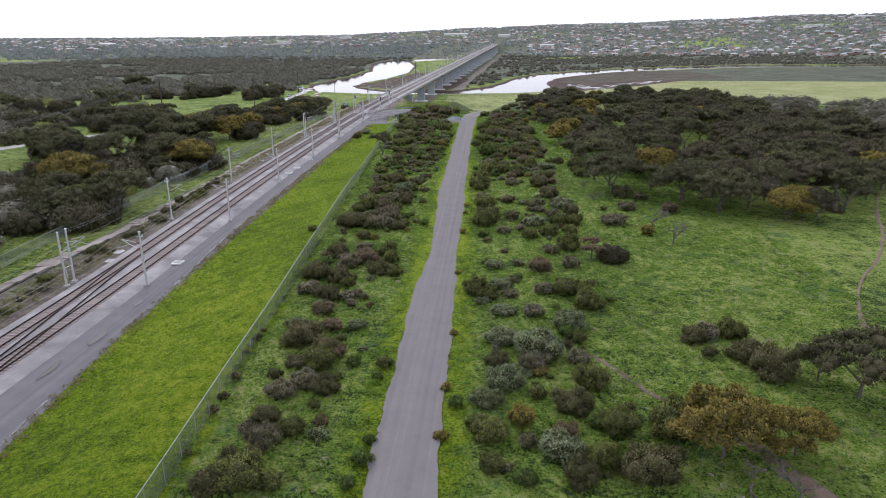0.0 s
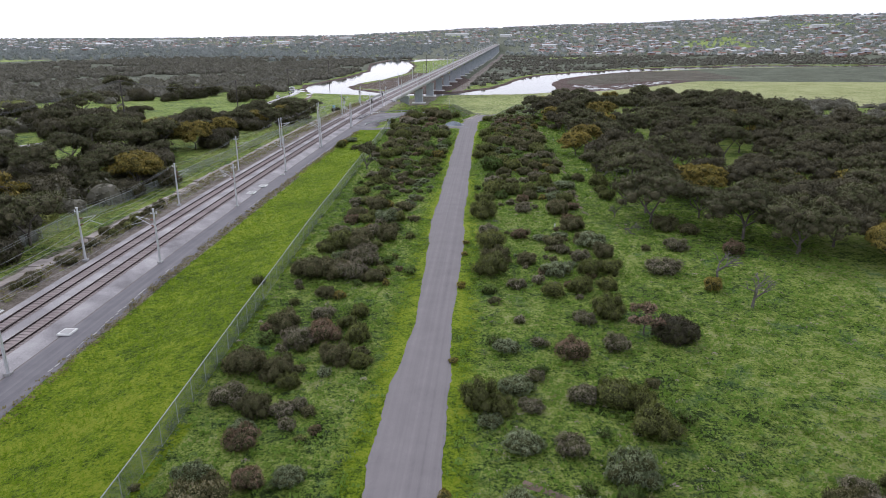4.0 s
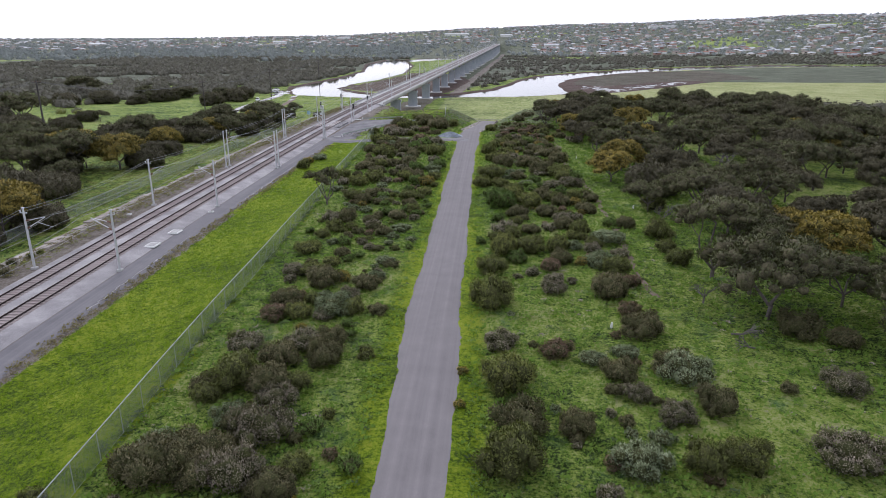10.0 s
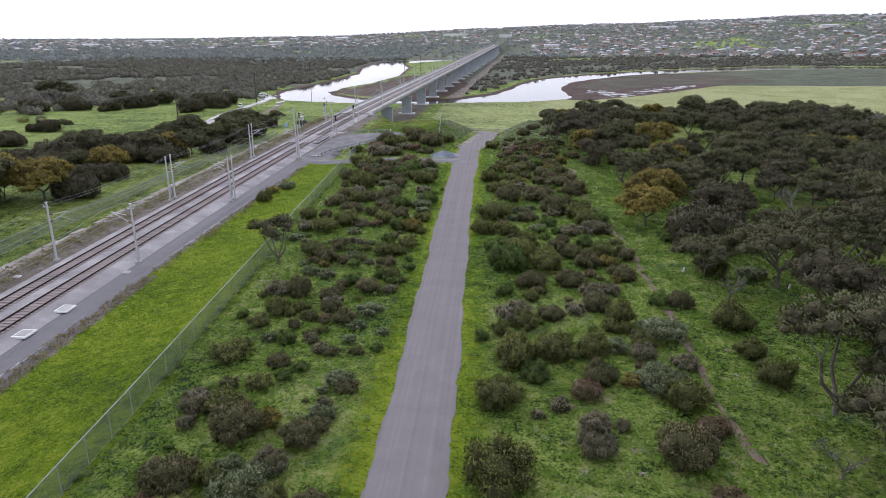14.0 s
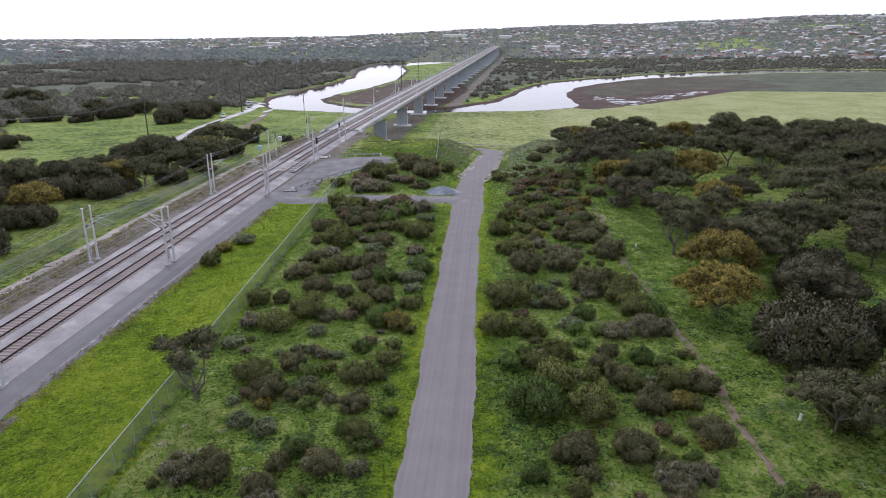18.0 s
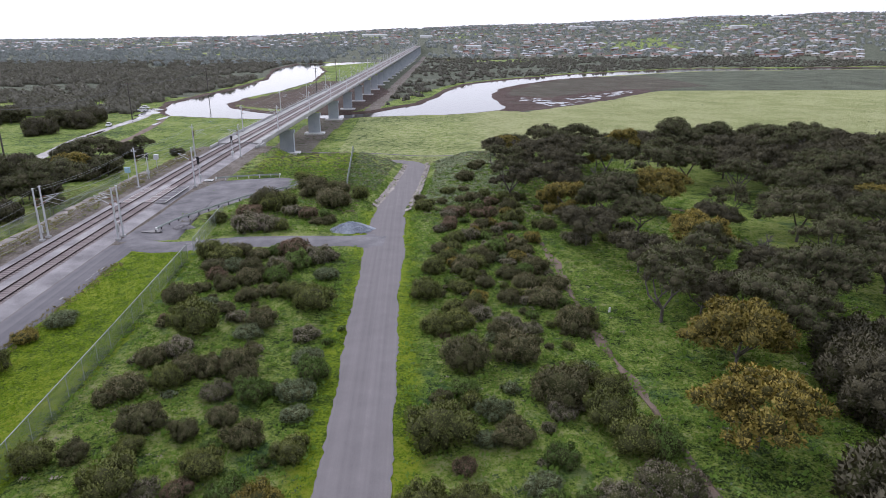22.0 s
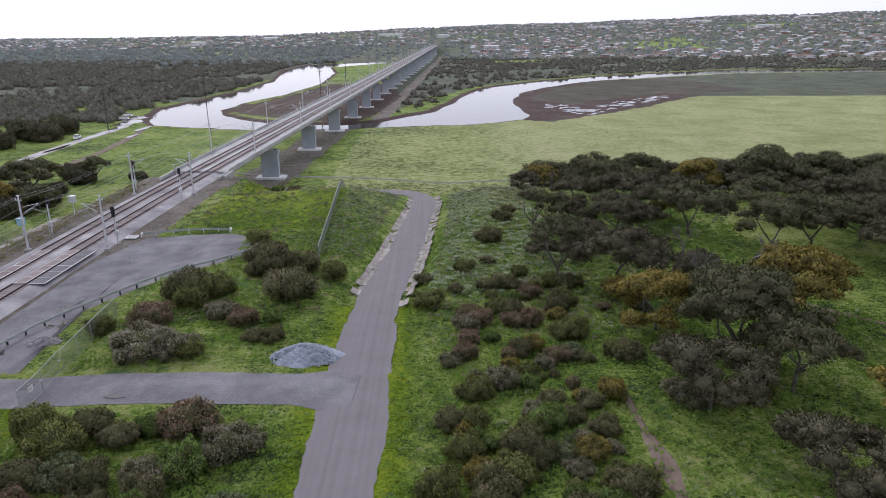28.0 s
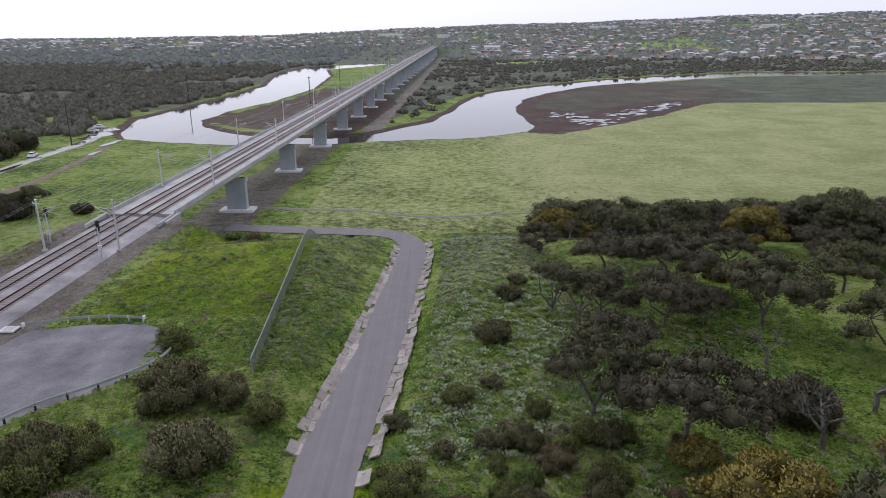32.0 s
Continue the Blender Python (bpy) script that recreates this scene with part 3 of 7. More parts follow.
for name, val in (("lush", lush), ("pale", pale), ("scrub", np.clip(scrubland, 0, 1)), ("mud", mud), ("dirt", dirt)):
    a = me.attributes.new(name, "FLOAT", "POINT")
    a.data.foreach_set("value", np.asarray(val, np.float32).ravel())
me.materials.append(GROUND)
ground = tagged(new("ground", me), "green winter grass over plateau, river flats and distant hills", "ground", kind="structure")

# river and flooded hollow share one level
g = Geo()
g.face((-600, 455, WATER_Z), (900, 455, WATER_Z), (900, 1400, WATER_Z), (-600, 1400, WATER_Z))
tagged(part("water", g, WATER), "still brown river reflecting the white sky", "river", kind="structure")


def ribbon(line, profile_half, lift, z_of=None, jitter=0.0, step=None):
    """A flat strip with ragged edges, laid along a line just above the ground."""
    gq = Geo()
    prev = None
    for k, p in enumerate(line):
        d = (Vector(line[min(k + 1, len(line) - 1)]) - Vector(line[max(k - 1, 0)]))
        d.z = 0
        d.normalize()
        s = Vector((d.y, -d.x, 0))
        w = profile_half(k) if callable(profile_half) else profile_half
        row = []
        for u in (-1, -0.5, 0, 0.5, 1):
            e = w * u + (u * jitter * (math.sin(k * 0.11 + u) + 0.8 * math.sin(k * 0.37 + 2 * u) + 0.55 * rng.normal()) if abs(u) == 1 else 0)
            q = Vector(p) + s * e
            z = (q.z if z_of is None else z_of(q.x, q.y)) + lift + (0.04 * (1 - u * u))
            if abs(u) == 1:
                z -= 0.05
            row.append((q.x, q.y, z))
        base = len(gq.v)
        gq.v += row
        if prev is not None:
            gq.f += [(prev + i, prev + i + 1, base + i + 1, base + i) for i in range(4)]
        prev = base
    return gq


road_line = smooth_line(ROAD, 0.5)
tagged(part("road", ribbon(road_line, lambda k: 2.58 - 0.1 * min(1, max(0, (road_line[k].y - 60) / 120)) + 0.3 * min(1, max(0, (road_line[k].y - 225) / 10)) * (road_line[k].y < 255), 0.05, None, 0.1), GRAVEL_ROAD, smooth=True),
       "grey gravel service road with ragged grassy edges", "road", kind="structure")
side_line = smooth_line([(-8, 241.2, 1.25), (-14, 241.6, 1.2), (-22, 242, 1.15), (-32, 242.3, 0.85), (-40, 243, 0.6), (-46, 245, 0.5)], 0.8)
tagged(part("road_2", ribbon(side_line, lambda k: 2.5 + 1.8 * max(0, 1 - k / 6), 0.06, lambda x, y: land_at(x, y) + 0.02, 0.06), PAD_GRAVEL, smooth=True),
       "short grey side road through the fence gate", "road", kind="structure")

# ---------------------------------------------------------------- railway
Y0, Y1 = -60, 1650
ys = [Y0 + 3 * k for k in range(int((Y1 - Y0) / 3) + 1)]


def track_line(off, up, a=Y0, b=Y1, step=4.0):
    n = int((b - a) / step + 0.5)
    return [(float(track_x(a + k * step)) + off, a + k * step, float(track_z(a + k * step)) + up) for k in range(n + 1)]


g = Geo().sweep(track_line(0, 0, Y0, 333), [(-5.4, -0.4), (-4.1, 0.05), (-3.2, 0.12), (3.2, 0.12), (4.1, 0.05), (5.6, -0.3)], closed=False)
tagged(part("ballast", g, BALLAST), "grey crushed-rock ballast under the double track", "ballast", kind="structure")
for off in (-1.95, 1.95):
    g = Geo().sweep(track_line(off, 0.135, Y0, 333), [(-1.25, -0.03), (-1.1, 0.02), (1.1, 0.02), (1.25, -0.03)], closed=False)
    tagged(part("track_bed", g, BALLAST_RUST), "rust-stained ballast between the rails", "ballast", kind="structure")
# access strip beside the track, with drainage shoulder
g = Geo()
prev = None
for k in range(0, 153):
    y = -60 + 2 * k
    a = float(track_x(y)) + 5.5
    b = float(np.interp(y, [-60, 44, 65, 103, 160, 250], [-39.5, -40.1, -41.9, -43.6, -43.9, -43.4])) + rng.normal(0, 0.12)
    z = float(track_z(y)) - 0.19
    base = len(g.v)
    g.v += [(a, y, z - 0.05), (a + 0.5, y, z + 0.02), ((a + b) / 2, y, z + 0.06), (b - 0.4, y, z + 0.02), (b, y, z - 0.08)]
    if prev is not None:
        g.f += [(prev + i, prev + i + 1, base + i + 1, base + i) for i in range(4)]
    prev = base
tagged(part("pavement", g, ASPHALT, smooth=True), "dark asphalt access strip beside the railway", "pavement", kind="structure")
# pale dried silt along the strip
g = Geo()
for y in np.arange(40, 235, 1.0):
    if waves(np.array([3.0]), np.array([y]), 6)[0] > 0.05:
        xr = float(np.interp(y, [40, 65, 103, 160, 250], [-40.5, -42.3, -44.2, -44.6, -44.3]))
        w = 0.05 + 0.16 * rng.random() ** 2
        g.box((xr + rng.normal(0, 0.08), y, float(track_z(y)) - 0.125), (w, 0.5 + 0.6 * rng.random(), 0.012), rng.normal(0.02, 0.06))
silt = part("silt_line", g, surface("pale silt", [(0.28, 0.27, 0.26), (0.44, 0.43, 0.41)], 1.5, 9, 0.9))
tagged(silt, "pale broken line of silt on the asphalt strip", "marking", kind="stuff")

RAILPROF = [(-0.065, 0), (0.065, 0), (0.03, 0.03), (0.03, 0.12), (0.036, 0.16), (-0.036, 0.16), (-0.03, 0.12), (-0.03, 0.03)]
for c in (-1.95, 1.95):
    tr = thing("railway_track", (0, 0, 0), "double-rail track of rusty steel on concrete sleepers", "railway track", "railway tracks", "structure")
    for s in (-0.8, 0.8):
        part("rail", Geo().sweep(track_line(c + s, 0.2, Y0, Y1), RAILPROF), RAIL_STEEL, tr)
    slp = Geo().box((0, 0, 0), (2.5, 0.26, 0.16), taper=0.94).mesh("sleeper", SLEEPER)
    rest = Geo()
    for k in range(int((333 + 60) / 0.72)):
        y = -60 + 0.72 * k
        x, z = float(track_x(y)) + c, float(track_z(y)) + 0.14
        if 58 < y < 163:
            o = part("sleeper", slp, SLEEPER, tr)
            o.location = (x, y, z)
        else:
            rest.box((x, y, z), (2.5, 0.26, 0.16), taper=0.94)
    tagged(part("sleeper_run", rest, SLEEPER, tr), kind="stuff")
# crossover between the tracks
xo = thing("crossover", (0, 0, 0), "rusty crossover rails joining both tracks", "railway track", kind="structure")
for s in (-0.8, 0.8):
    pts = []
    for k in range(31):
        y = 46 + k * 1.7
        t = float(sstep(np.array([k / 30]))[0])
        pts.append((float(track_x(y)) + 1.95 - 3.9 * t + s, y, float(track_z(y)) + 0.2))
    part("rail", Geo().sweep(pts, RAILPROF), RAIL_STEEL, xo)
# pit lids and slabs beside the line
for x, y, sx, sy in ((-47.9, 152.7, 1.5, 1.9), (-47.6, 158.8, 1.5, 1.9), (-46.6, 91.0, 1.5, 1.6), (-58.4, 95.5, 1.2, 1.6), (-57.6, 91.5, 1.0, 1.2), (-46.0, 287.1, 1.6, 1.4), (-59.6, 168, 0.7, 0.6), (-46.9, 170, 0.8, 0.6)):
    gz = float(track_z(y)) - 0.1 if x > -57 else land_at(x, y)
    pt = thing("pit_lid", (x, y, gz), "pale concrete cable-pit slab beside the railway", "pit cover", "cable pit covers")
    part("slab", Geo().box((0, 0, 0.06), (sx, sy, 0.16), taper=0.96), WHITE_PAINT, pt)
    part("lid", Geo().box((0, 0, 0.16), (sx * 0.7, sy * 0.7, 0.05)), CONCRETE, pt)

# ---------------------------------------------------------------- overhead line
MAST_H = 7.8


def make_mast(side, twin, label):
    """side: +1 stands east of the tracks and reaches west."""
    t = thing("overhead_mast", (0, 0, 0), label, "catenary mast", "overhead line masts")
    for dy in ((-0.9, 0.9) if twin else (0,)):
        part("post", Geo().tube([(0, dy, -0.3), (0, dy, MAST_H)], 0.17, 8, 0.12), GALV, t)
        part("footing", Geo().box((0, dy, 0.0), (0.7, 0.7, 0.5), taper=0.9), CONCRETE, t)
        part("cap", Geo().box((0, dy, MAST_H + 0.03), (0.3, 0.3, 0.06)), GALV, t)
        s = -side
        arm = part("cantilever", Geo().tube([(0, dy, 6.2), (s * 2.6, dy, 6.75)], 0.04, 6).tube([(0, dy, 5.2), (s * 2.6, dy, 6.7)], 0.05, 6).tube([(s * 1.6, dy, 6.05), (s * 3.4, dy, 5.5)], 0.03, 5), GALV, t)
        part("insulator", Geo().tube([(s * 0.15, dy, 6.23), (s * 0.6, dy, 6.33)], 0.1, 8), PORCELAIN, arm)
        part("insulator", Geo().tube([(s * 0.15, dy, 5.27), (s * 0.55, dy, 5.5)], 0.1, 8), PORCELAIN, arm)
    if twin:
        for bz in (2.6, 5.0):
            part("brace", Geo().tube([(0, -0.9, bz), (0, 0.9, bz)], 0.05, 6), GALV, t)
        part("weight_stack", Geo().tube([(0.25, -0.9, 1.2), (0.25, -0.9, 2.4)], 0.15, 8), CONCRETE, t)
    else:
        part("bracket", Geo().box((0, 0, 7.2), (0.9, 0.1, 0.1)).box((0.4 * side, 0, 7.35), (0.1, 0.1, 0.3)), GALV, t)
    return t


PLAIN = ((82.0, 0), (113.2, 0), (143.2, 0), (173.9, 0), (207.0, 1), (247.8, 1), (281.8, 0), (314.5, 0))
masts = {}
for side in (1, -1):
    for y, twin in PLAIN:
        tw = twin or (side == -1 and y == 82.0)
        key = (side, tw)
        x, z = float(track_x(y)) + side * 5.5, float(track_z(y)) - 0.25
        if key not in masts:
            masts[key] = make_mast(side, tw, "twin-post grey steel mast carrying overhead wires" if tw else "tall grey steel mast carrying overhead wires beside the railway")
            masts[key].matrix_world = pose(x, y, z)
        else:
            copy_thing(masts[key], pose(x, y, z))
DECK_MASTS = [355 + 49 * k for k in range(26)]
for side in (1, -1):
    for y in DECK_MASTS:
        copy_thing(masts[(side, 0)], pose(float(track_x(y)) + side * 5.3, y, float(track_z(y)) + 0.1))
stops = [20.0, 51.0] + [y for y, _ in PLAIN] + DECK_MASTS
for c in (-1.95, 1.95):
    ln = thing("overhead_line", (0, 0, 0), "thin contact and catenary wires above one track", "overhead wire", "overhead wires")
    con, cat, drp = [], [], Geo()
    for a, b in zip(stops[:-1], stops[1:]):
        for k in range(8):
            t = k / 8
            y = a + (b - a) * t
            x, z = float(track_x(y)) + c, float(track_z(y))
            con.append((x, y, z + 5.35))
            cat.append((x, y, z + 6.75 - 0.9 * 4 * t * (1 - t)))
            if k in (2, 4, 6):
                drp.tube([(x, y, z + 5.35), cat[-1]], 0.01, 3)
    part("contact_wire", Geo().tube(con, 0.02, 4), WIRE_MAT, ln)
    part("catenary_wire", Geo().tube(cat, 0.022, 4), WIRE_MAT, ln)
    part("dropper", drp, WIRE_MAT, ln)
for side, hts in ((-1, (7.7, 7.2, 6.0)), (1, (7.4,))):
    for n, h in enumerate(hts):
        pts = []
        for a, b in zip(stops[:-1], stops[1:]):
            for k in range(6):
                t = k / 6
                y = a + (b - a) * t
                pts.append((float(track_x(y)) + side * (5.6 + 0.45 * (n % 2)), y, float(track_z(y)) - 0.25 + h - 0.7 * 4 * t * (1 - t)))
        tagged(part("feeder_wire", Geo().tube(pts, 0.016, 4), WIRE_MAT), "pale feeder wire strung from mast to mast", "wire", "feeder wires")

# ---------------------------------------------------------------- viaduct
SPAN, FIRST, LAST = 48.0, 334.0, 1640.0
via = thing("viaduct", (0, 0, 0), "long pale concrete railway viaduct on tall blue-grey piers", "bridge", kind="structure")
y = FIRST
piers = []
while y < LAST - 5:
    b = min(y + (SPAN if y > FIRST else 40.0), LAST)
    ln = track_line(0, 0, y + 0.04, b - 0.04, (b - y - 0.08) / 8)
    sp = part("span", Geo().sweep(ln, [(-6.1, -0.25), (6.1, -0.25), (6.1, 0.06), (-6.1, 0.06)]), CONCRETE, via)
    part("girder", Geo().sweep(ln, [(-4.4, -0.25), (-3.4, -2.1), (-1.2, -2.1), (-0.3, -0.25)]).sweep(ln, [(0.3, -0.25), (1.2, -2.1), (3.4, -2.1), (4.4, -0.25)]), CONCRETE, sp)
    for s in (-1, 1):
        part("parapet", Geo().sweep(ln, [(s * 5.75, 0.05), (s * 6.1, 0.05), (s * 6.1, 0.72), (s * 5.8, 0.72)][::s]), CONCRETE, sp)
    for c in (-1.95, 1.95):
        part("track_slab", Geo().sweep([(x + c, yy, z) for x, yy, z in ln], [(-1.3, 0.06), (1.3, 0.06), (1.25, 0.19), (-1.25, 0.19)]), BALLAST_RUST, sp)
    rg = Geo()
    for k in range(0, 9):
        x, yy, z = ln[k]
        rg.box((x + 6.0, yy, z + 0.95), (0.05, 0.05, 0.5)).box((x - 6.0, yy, z + 0.95), (0.05, 0.05, 0.5))
    for s in (-6.0, 6.0):
        rg.tube([(x + s, yy, z + 1.2) for x, yy, z in ln], 0.02, 4)
    part("handrail", rg, GALV, sp)
    if b < LAST - 5:
        piers.append(b)
    y = b
for y in piers:
    x, z, gz = float(track_x(y)) + 3.3, float(track_z(y)), land_at(float(track_x(y)) + 3.3, y)
    gz = max(gz, WATER_Z - 0.2)
    p = thing("bridge_pier", (x, y, gz), "tall blue-grey concrete blade pier on a white pile cap", "bridge pier", "viaduct piers")
    top = z - 2.1 - gz
    part("shaft", Geo().box((0, 0, top / 2 - 0.45), (4.6, 2.0, top - 0.8)), CONCRETE_BLUE, p)
    part("headstock", Geo().box((0, 0, top - 0.45), (5.2, 2.3, 0.9)), CONCRETE_BLUE, p)
    part("pile_cap", Geo().box((0, 0, 0.1), (8.0, 4.6, 0.9), taper=0.98), WHITE_PAINT, p)
    for bx in (-1.6, 1.6):
        part("bearing", Geo().box((bx, 0, top), (0.8, 0.8, 0.16)), BLACK, p)
x, z = float(track_x(FIRST)), float(track_z(FIRST))
ab = thing("abutment", (x, FIRST, 0), "pale concrete bridge abutment with wing walls", "abutment", kind="structure")
part("wall", Geo().box((0, 0.6, z - 2.6), (12.4, 1.0, 4.4)), CONCRETE, ab)
for s in (-1, 1):
    part("wing_wall", Geo().box((s * 6.4, -2.6, z - 1.6), (0.5, 6.5, 3.6)), CONCRETE, ab)
    part("kerb_wall", Geo().box((s * 5.9, -4.5, z + 0.1), (0.35, 7, 0.6)), CONCRETE, ab)

# ---------------------------------------------------------------- fences
def chain_fence(line, h, label, group, rail=True, net=CHAIN):
    """Posts, top rail and a wire panel for each bay along a line of (x, y)."""
    post = Geo().tube([(0, 0, -0.2), (0, 0, h + 0.05)], 0.032, 6).mesh("post", FENCE_STEEL)
    f = thing("fence", (0, 0, 0), label, "fence", group, "structure")
    pts = [(x, y, land_at(x, y)) for x, y in line]
    for p in pts:
        o = part("post", post, GALV, f)
        o.location = p
    for a, b in zip(pts[:-1], pts[1:]):
        g = Geo()
        g.face((a[0], a[1], a[2] + 0.03), (b[0], b[1], b[2] + 0.03), (b[0], b[1], b[2] + h), (a[0], a[1], a[2] + h))
        part("wire_panel", g, net, f)
    if rail:
        part("top_rail", Geo().tube([(x, y, z + h) for x, y, z in pts], 0.04, 5), FENCE_STEEL, f)
        part("bottom_wire", Geo().tube([(x, y, z + 0.06) for x, y, z in pts], 0.012, 4), FENCE_STEEL, f)
    return f


chain_fence([(float(fence_x(y)), y) for y in np.arange(20, 239, 3.0)], 2.1, "long grey chain-link fence along the grass strip", "railway fences")
chain_fence([(float(fence_x(y)), y) for y in np.arange(246, 259, 3.0)], 2.1, "short grey chain-link fence beyond the gate", "railway fences")
chain_fence([(float(track_x(y)) - 17.5 - 2 * math.sin(y / 60), y) for y in np.arange(52, 300, 4.0)], 1.9, "chain-link fence on the far side of the railway", "railway fences", True)
# gate leaves
for a, b in (((-34.1, 239.0), (-34.2, 242.3)), ((-34.3, 242.5), (-34.6, 245.8))):
    z = max(land_at(*a), land_at(*b)) + 0.15
    gt = thing("gate", (0, 0, 0), "galvanised chain-link vehicle gate across the side road", "gate", "gates")
    part("gate_frame", Geo().tube([(*a, z), (*b, z), (*b, z + 1.9), (*a, z + 1.9), (*a, z)], 0.03, 6).tube([(*a, z + 0.95), (*b, z + 0.95)], 0.02, 5), FENCE_STEEL, gt)
    g = Geo()
    g.face((*a, z), (*b, z), (*b, z + 1.9), (*a, z + 1.9))
    part("wire_panel", g, CHAIN, gt)
    part("latch", Geo().box((b[0], b[1], z + 1.0), (0.12, 0.12, 0.2)), GALV, gt)
sg = thing("gate_sign", (-34.1, 240.6, land_at(-34.1, 240.6) + 1.35), "small white notice plate fixed to the gate", "sign")
part("plate", Geo().box((0.06, 0, 0), (0.03, 0.6, 0.45)), WHITE_PAINT, sg)
part("text_bar", Geo().box((0.08, 0, 0.08), (0.01, 0.42, 0.05)).box((0.08, 0, -0.05), (0.01, 0.36, 0.04)), BLACK, sg)

# ---------------------------------------------------------------- turning pad, crossing and guard rail
pad = [(-47.3, 246), (-38.5, 246.5), (-43.0, 252.5), (-39.6, 261.5), (-34.0, 270.2), (-28.8, 274.0), (-26.2, 278.0), (-26.8, 283.5), (-31, 287.3), (-38, 288.6), (-43.9, 287.2), (-46.6, 277)]
g = Geo()
cx, cy = -40.5, 271
outer = []
for k in range(len(pad)):
    a, b = pad[k], pad[(k + 1) % len(pad)]
    for i in range(5):
        outer.append((a[0] + (b[0] - a[0]) * i / 5 + rng.normal(0, 0.15), a[1] + (b[1] - a[1]) * i / 5 + rng.normal(0, 0.15)))
n = len(outer)
for s in (1.0, 0.75, 0.5, 0.25, 0.03):
    for ox, oy in outer:
        x, y = cx + (ox - cx) * s, cy + (oy - cy) * s
        g.v.append((x, y, max(land_at(x, y), float(track_z(y)) - 0.25) + (0.07 if s < 1 else 0.0)))
for r in range(4):
    for k in range(n):
        j = (k + 1) % n
        g.f.append((r * n + k, r * n + j, (r + 1) * n + j, (r + 1) * n + k))
g.f.append(tuple(range(4 * n, 5 * n)))
tagged(part("pavement_2", g, PAD_GRAVEL, smooth=True), "rounded gravel turning pad beside the railway", "pavement", kind="structure")


def guard_rail(pts, name_label):
    line = smooth_line([(x, y, max(land_at(x, y), float(track_z(y)) - 0.25)) for x, y in pts], 1.0)
    gr = thing("guard_rail", (0, 0, 0), name_label, "guard rail", "guard rails")
    part("beam", Geo().sweep(line, [(-0.04, 0.45), (0.03, 0.52), (-0.03, 0.6), (0.03, 0.68), (-0.04, 0.76), (-0.07, 0.76), (-0.07, 0.45)]), FENCE_STEEL, gr)
    for k in range(0, len(line), 2):
        p = line[k]
        part("post", Geo().box((p.x - 0.12, p.y, p.z + 0.33), (0.12, 0.16, 0.8)), BLACK if len(pts) > 5 else GALV, gr)
    for p in (line[0], line[-1]):
        part("end_cap", Geo().tube([(p.x, p.y, p.z + 0.42), (p.x, p.y, p.z + 0.8)], 0.17, 8), WHITE_PAINT, gr)


guard_rail([(-43.3, 250.5), (-42.2, 255.5), (-39.4, 261.6), (-36.5, 266.5), (-33.5, 270.3), (-29.5, 273.2), (-26.4, 276.8), (-25.6, 280.0), (-26.4, 283.2)], "curved steel guard rail on dark posts round the pad")
guard_rail([(-31.6, 287.9), (-36, 289.2), (-40.5, 289.0), (-44.6, 287.4)], "short curved steel guard rail at the pad's far edge")
# panels of the track crossing
cr = thing("track_crossing", (0, 0, 0), "pale concrete crossing panels with faded yellow-white edges", "level crossing", kind="structure")
for c in (-1.95, 1.95):
    for k in range(6):
        y = 268.5 + k * 2.1
        x, z = float(track_x(y)) + c, float(track_z(y))
        part("panel", Geo().box((x, y, z + 0.27), (1.36, 2.04, 0.14)), BALLAST_RUST, cr)
        part("edge_strip", Geo().box((x - 0.7, y, z + 0.3), (0.08, 2.1, 0.1)).box((x + 0.7, y, z + 0.3), (0.08, 2.1, 0.1)).box((x, y - 1.04, z + 0.35), (1.4, 0.07, 0.03)), WHITE_PAINT, cr)
for k in range(6):
    y = 268.5 + k * 2.1
    x, z = float(track_x(y)) + 4.0, float(track_z(y))
    part("panel", Geo().box((x, y, z + 0.22), (1.9, 2.04, 0.12)), ASPHALT, cr)
    part("edge_strip", Geo().box((x + 0.95, y, z + 0.3), (0.08, 2.1, 0.05)).box((x, y - 1.03, z + 0.29), (1.9, 0.06, 0.03)), WHITE_PAINT, cr)

# signals and trackside boxes
for x, y, rz in ((-46.9, 284.5, 0), (-59.0, 289.5, 180), (-58.6, 318.5, 180), (-47.2, 311.0, 180)):
    s = thing("railway_signal", (x, y, land_at(x, y)), "grey signal post with hooded black lamp heads", "railway signal", "railway signals", rz=rz)
    part("post", Geo().tube([(0, 0, -0.1), (0, 0, 4.6)], 0.09, 8), GALV, s)
    part("ladder", Geo().tube([(0.25, 0.2, 0), (0.25, 0.2, 4.0)], 0.02, 4).tube([(-0.25, 0.2, 0), (-0.25, 0.2, 4.0)], 0.02, 4), GALV, s)
    hd = part("lamp_head", Geo().box((0, -0.15, 4.7), (0.42, 0.25, 1.3)).tube([(0, -0.12, 5.3), (0, -0.3, 5.32)], 0.3, 10), BLACK, s)
    for q in (4.35, 4.75, 5.15):
        part("hood", Geo().tube([(0, -0.28, q), (0, -0.55, q)], 0.13, 8), BLACK, hd)
    part("cabinet", Geo().box((0.0, 0.1, 1.6), (0.5, 0.35, 0.7)), GALV, s)
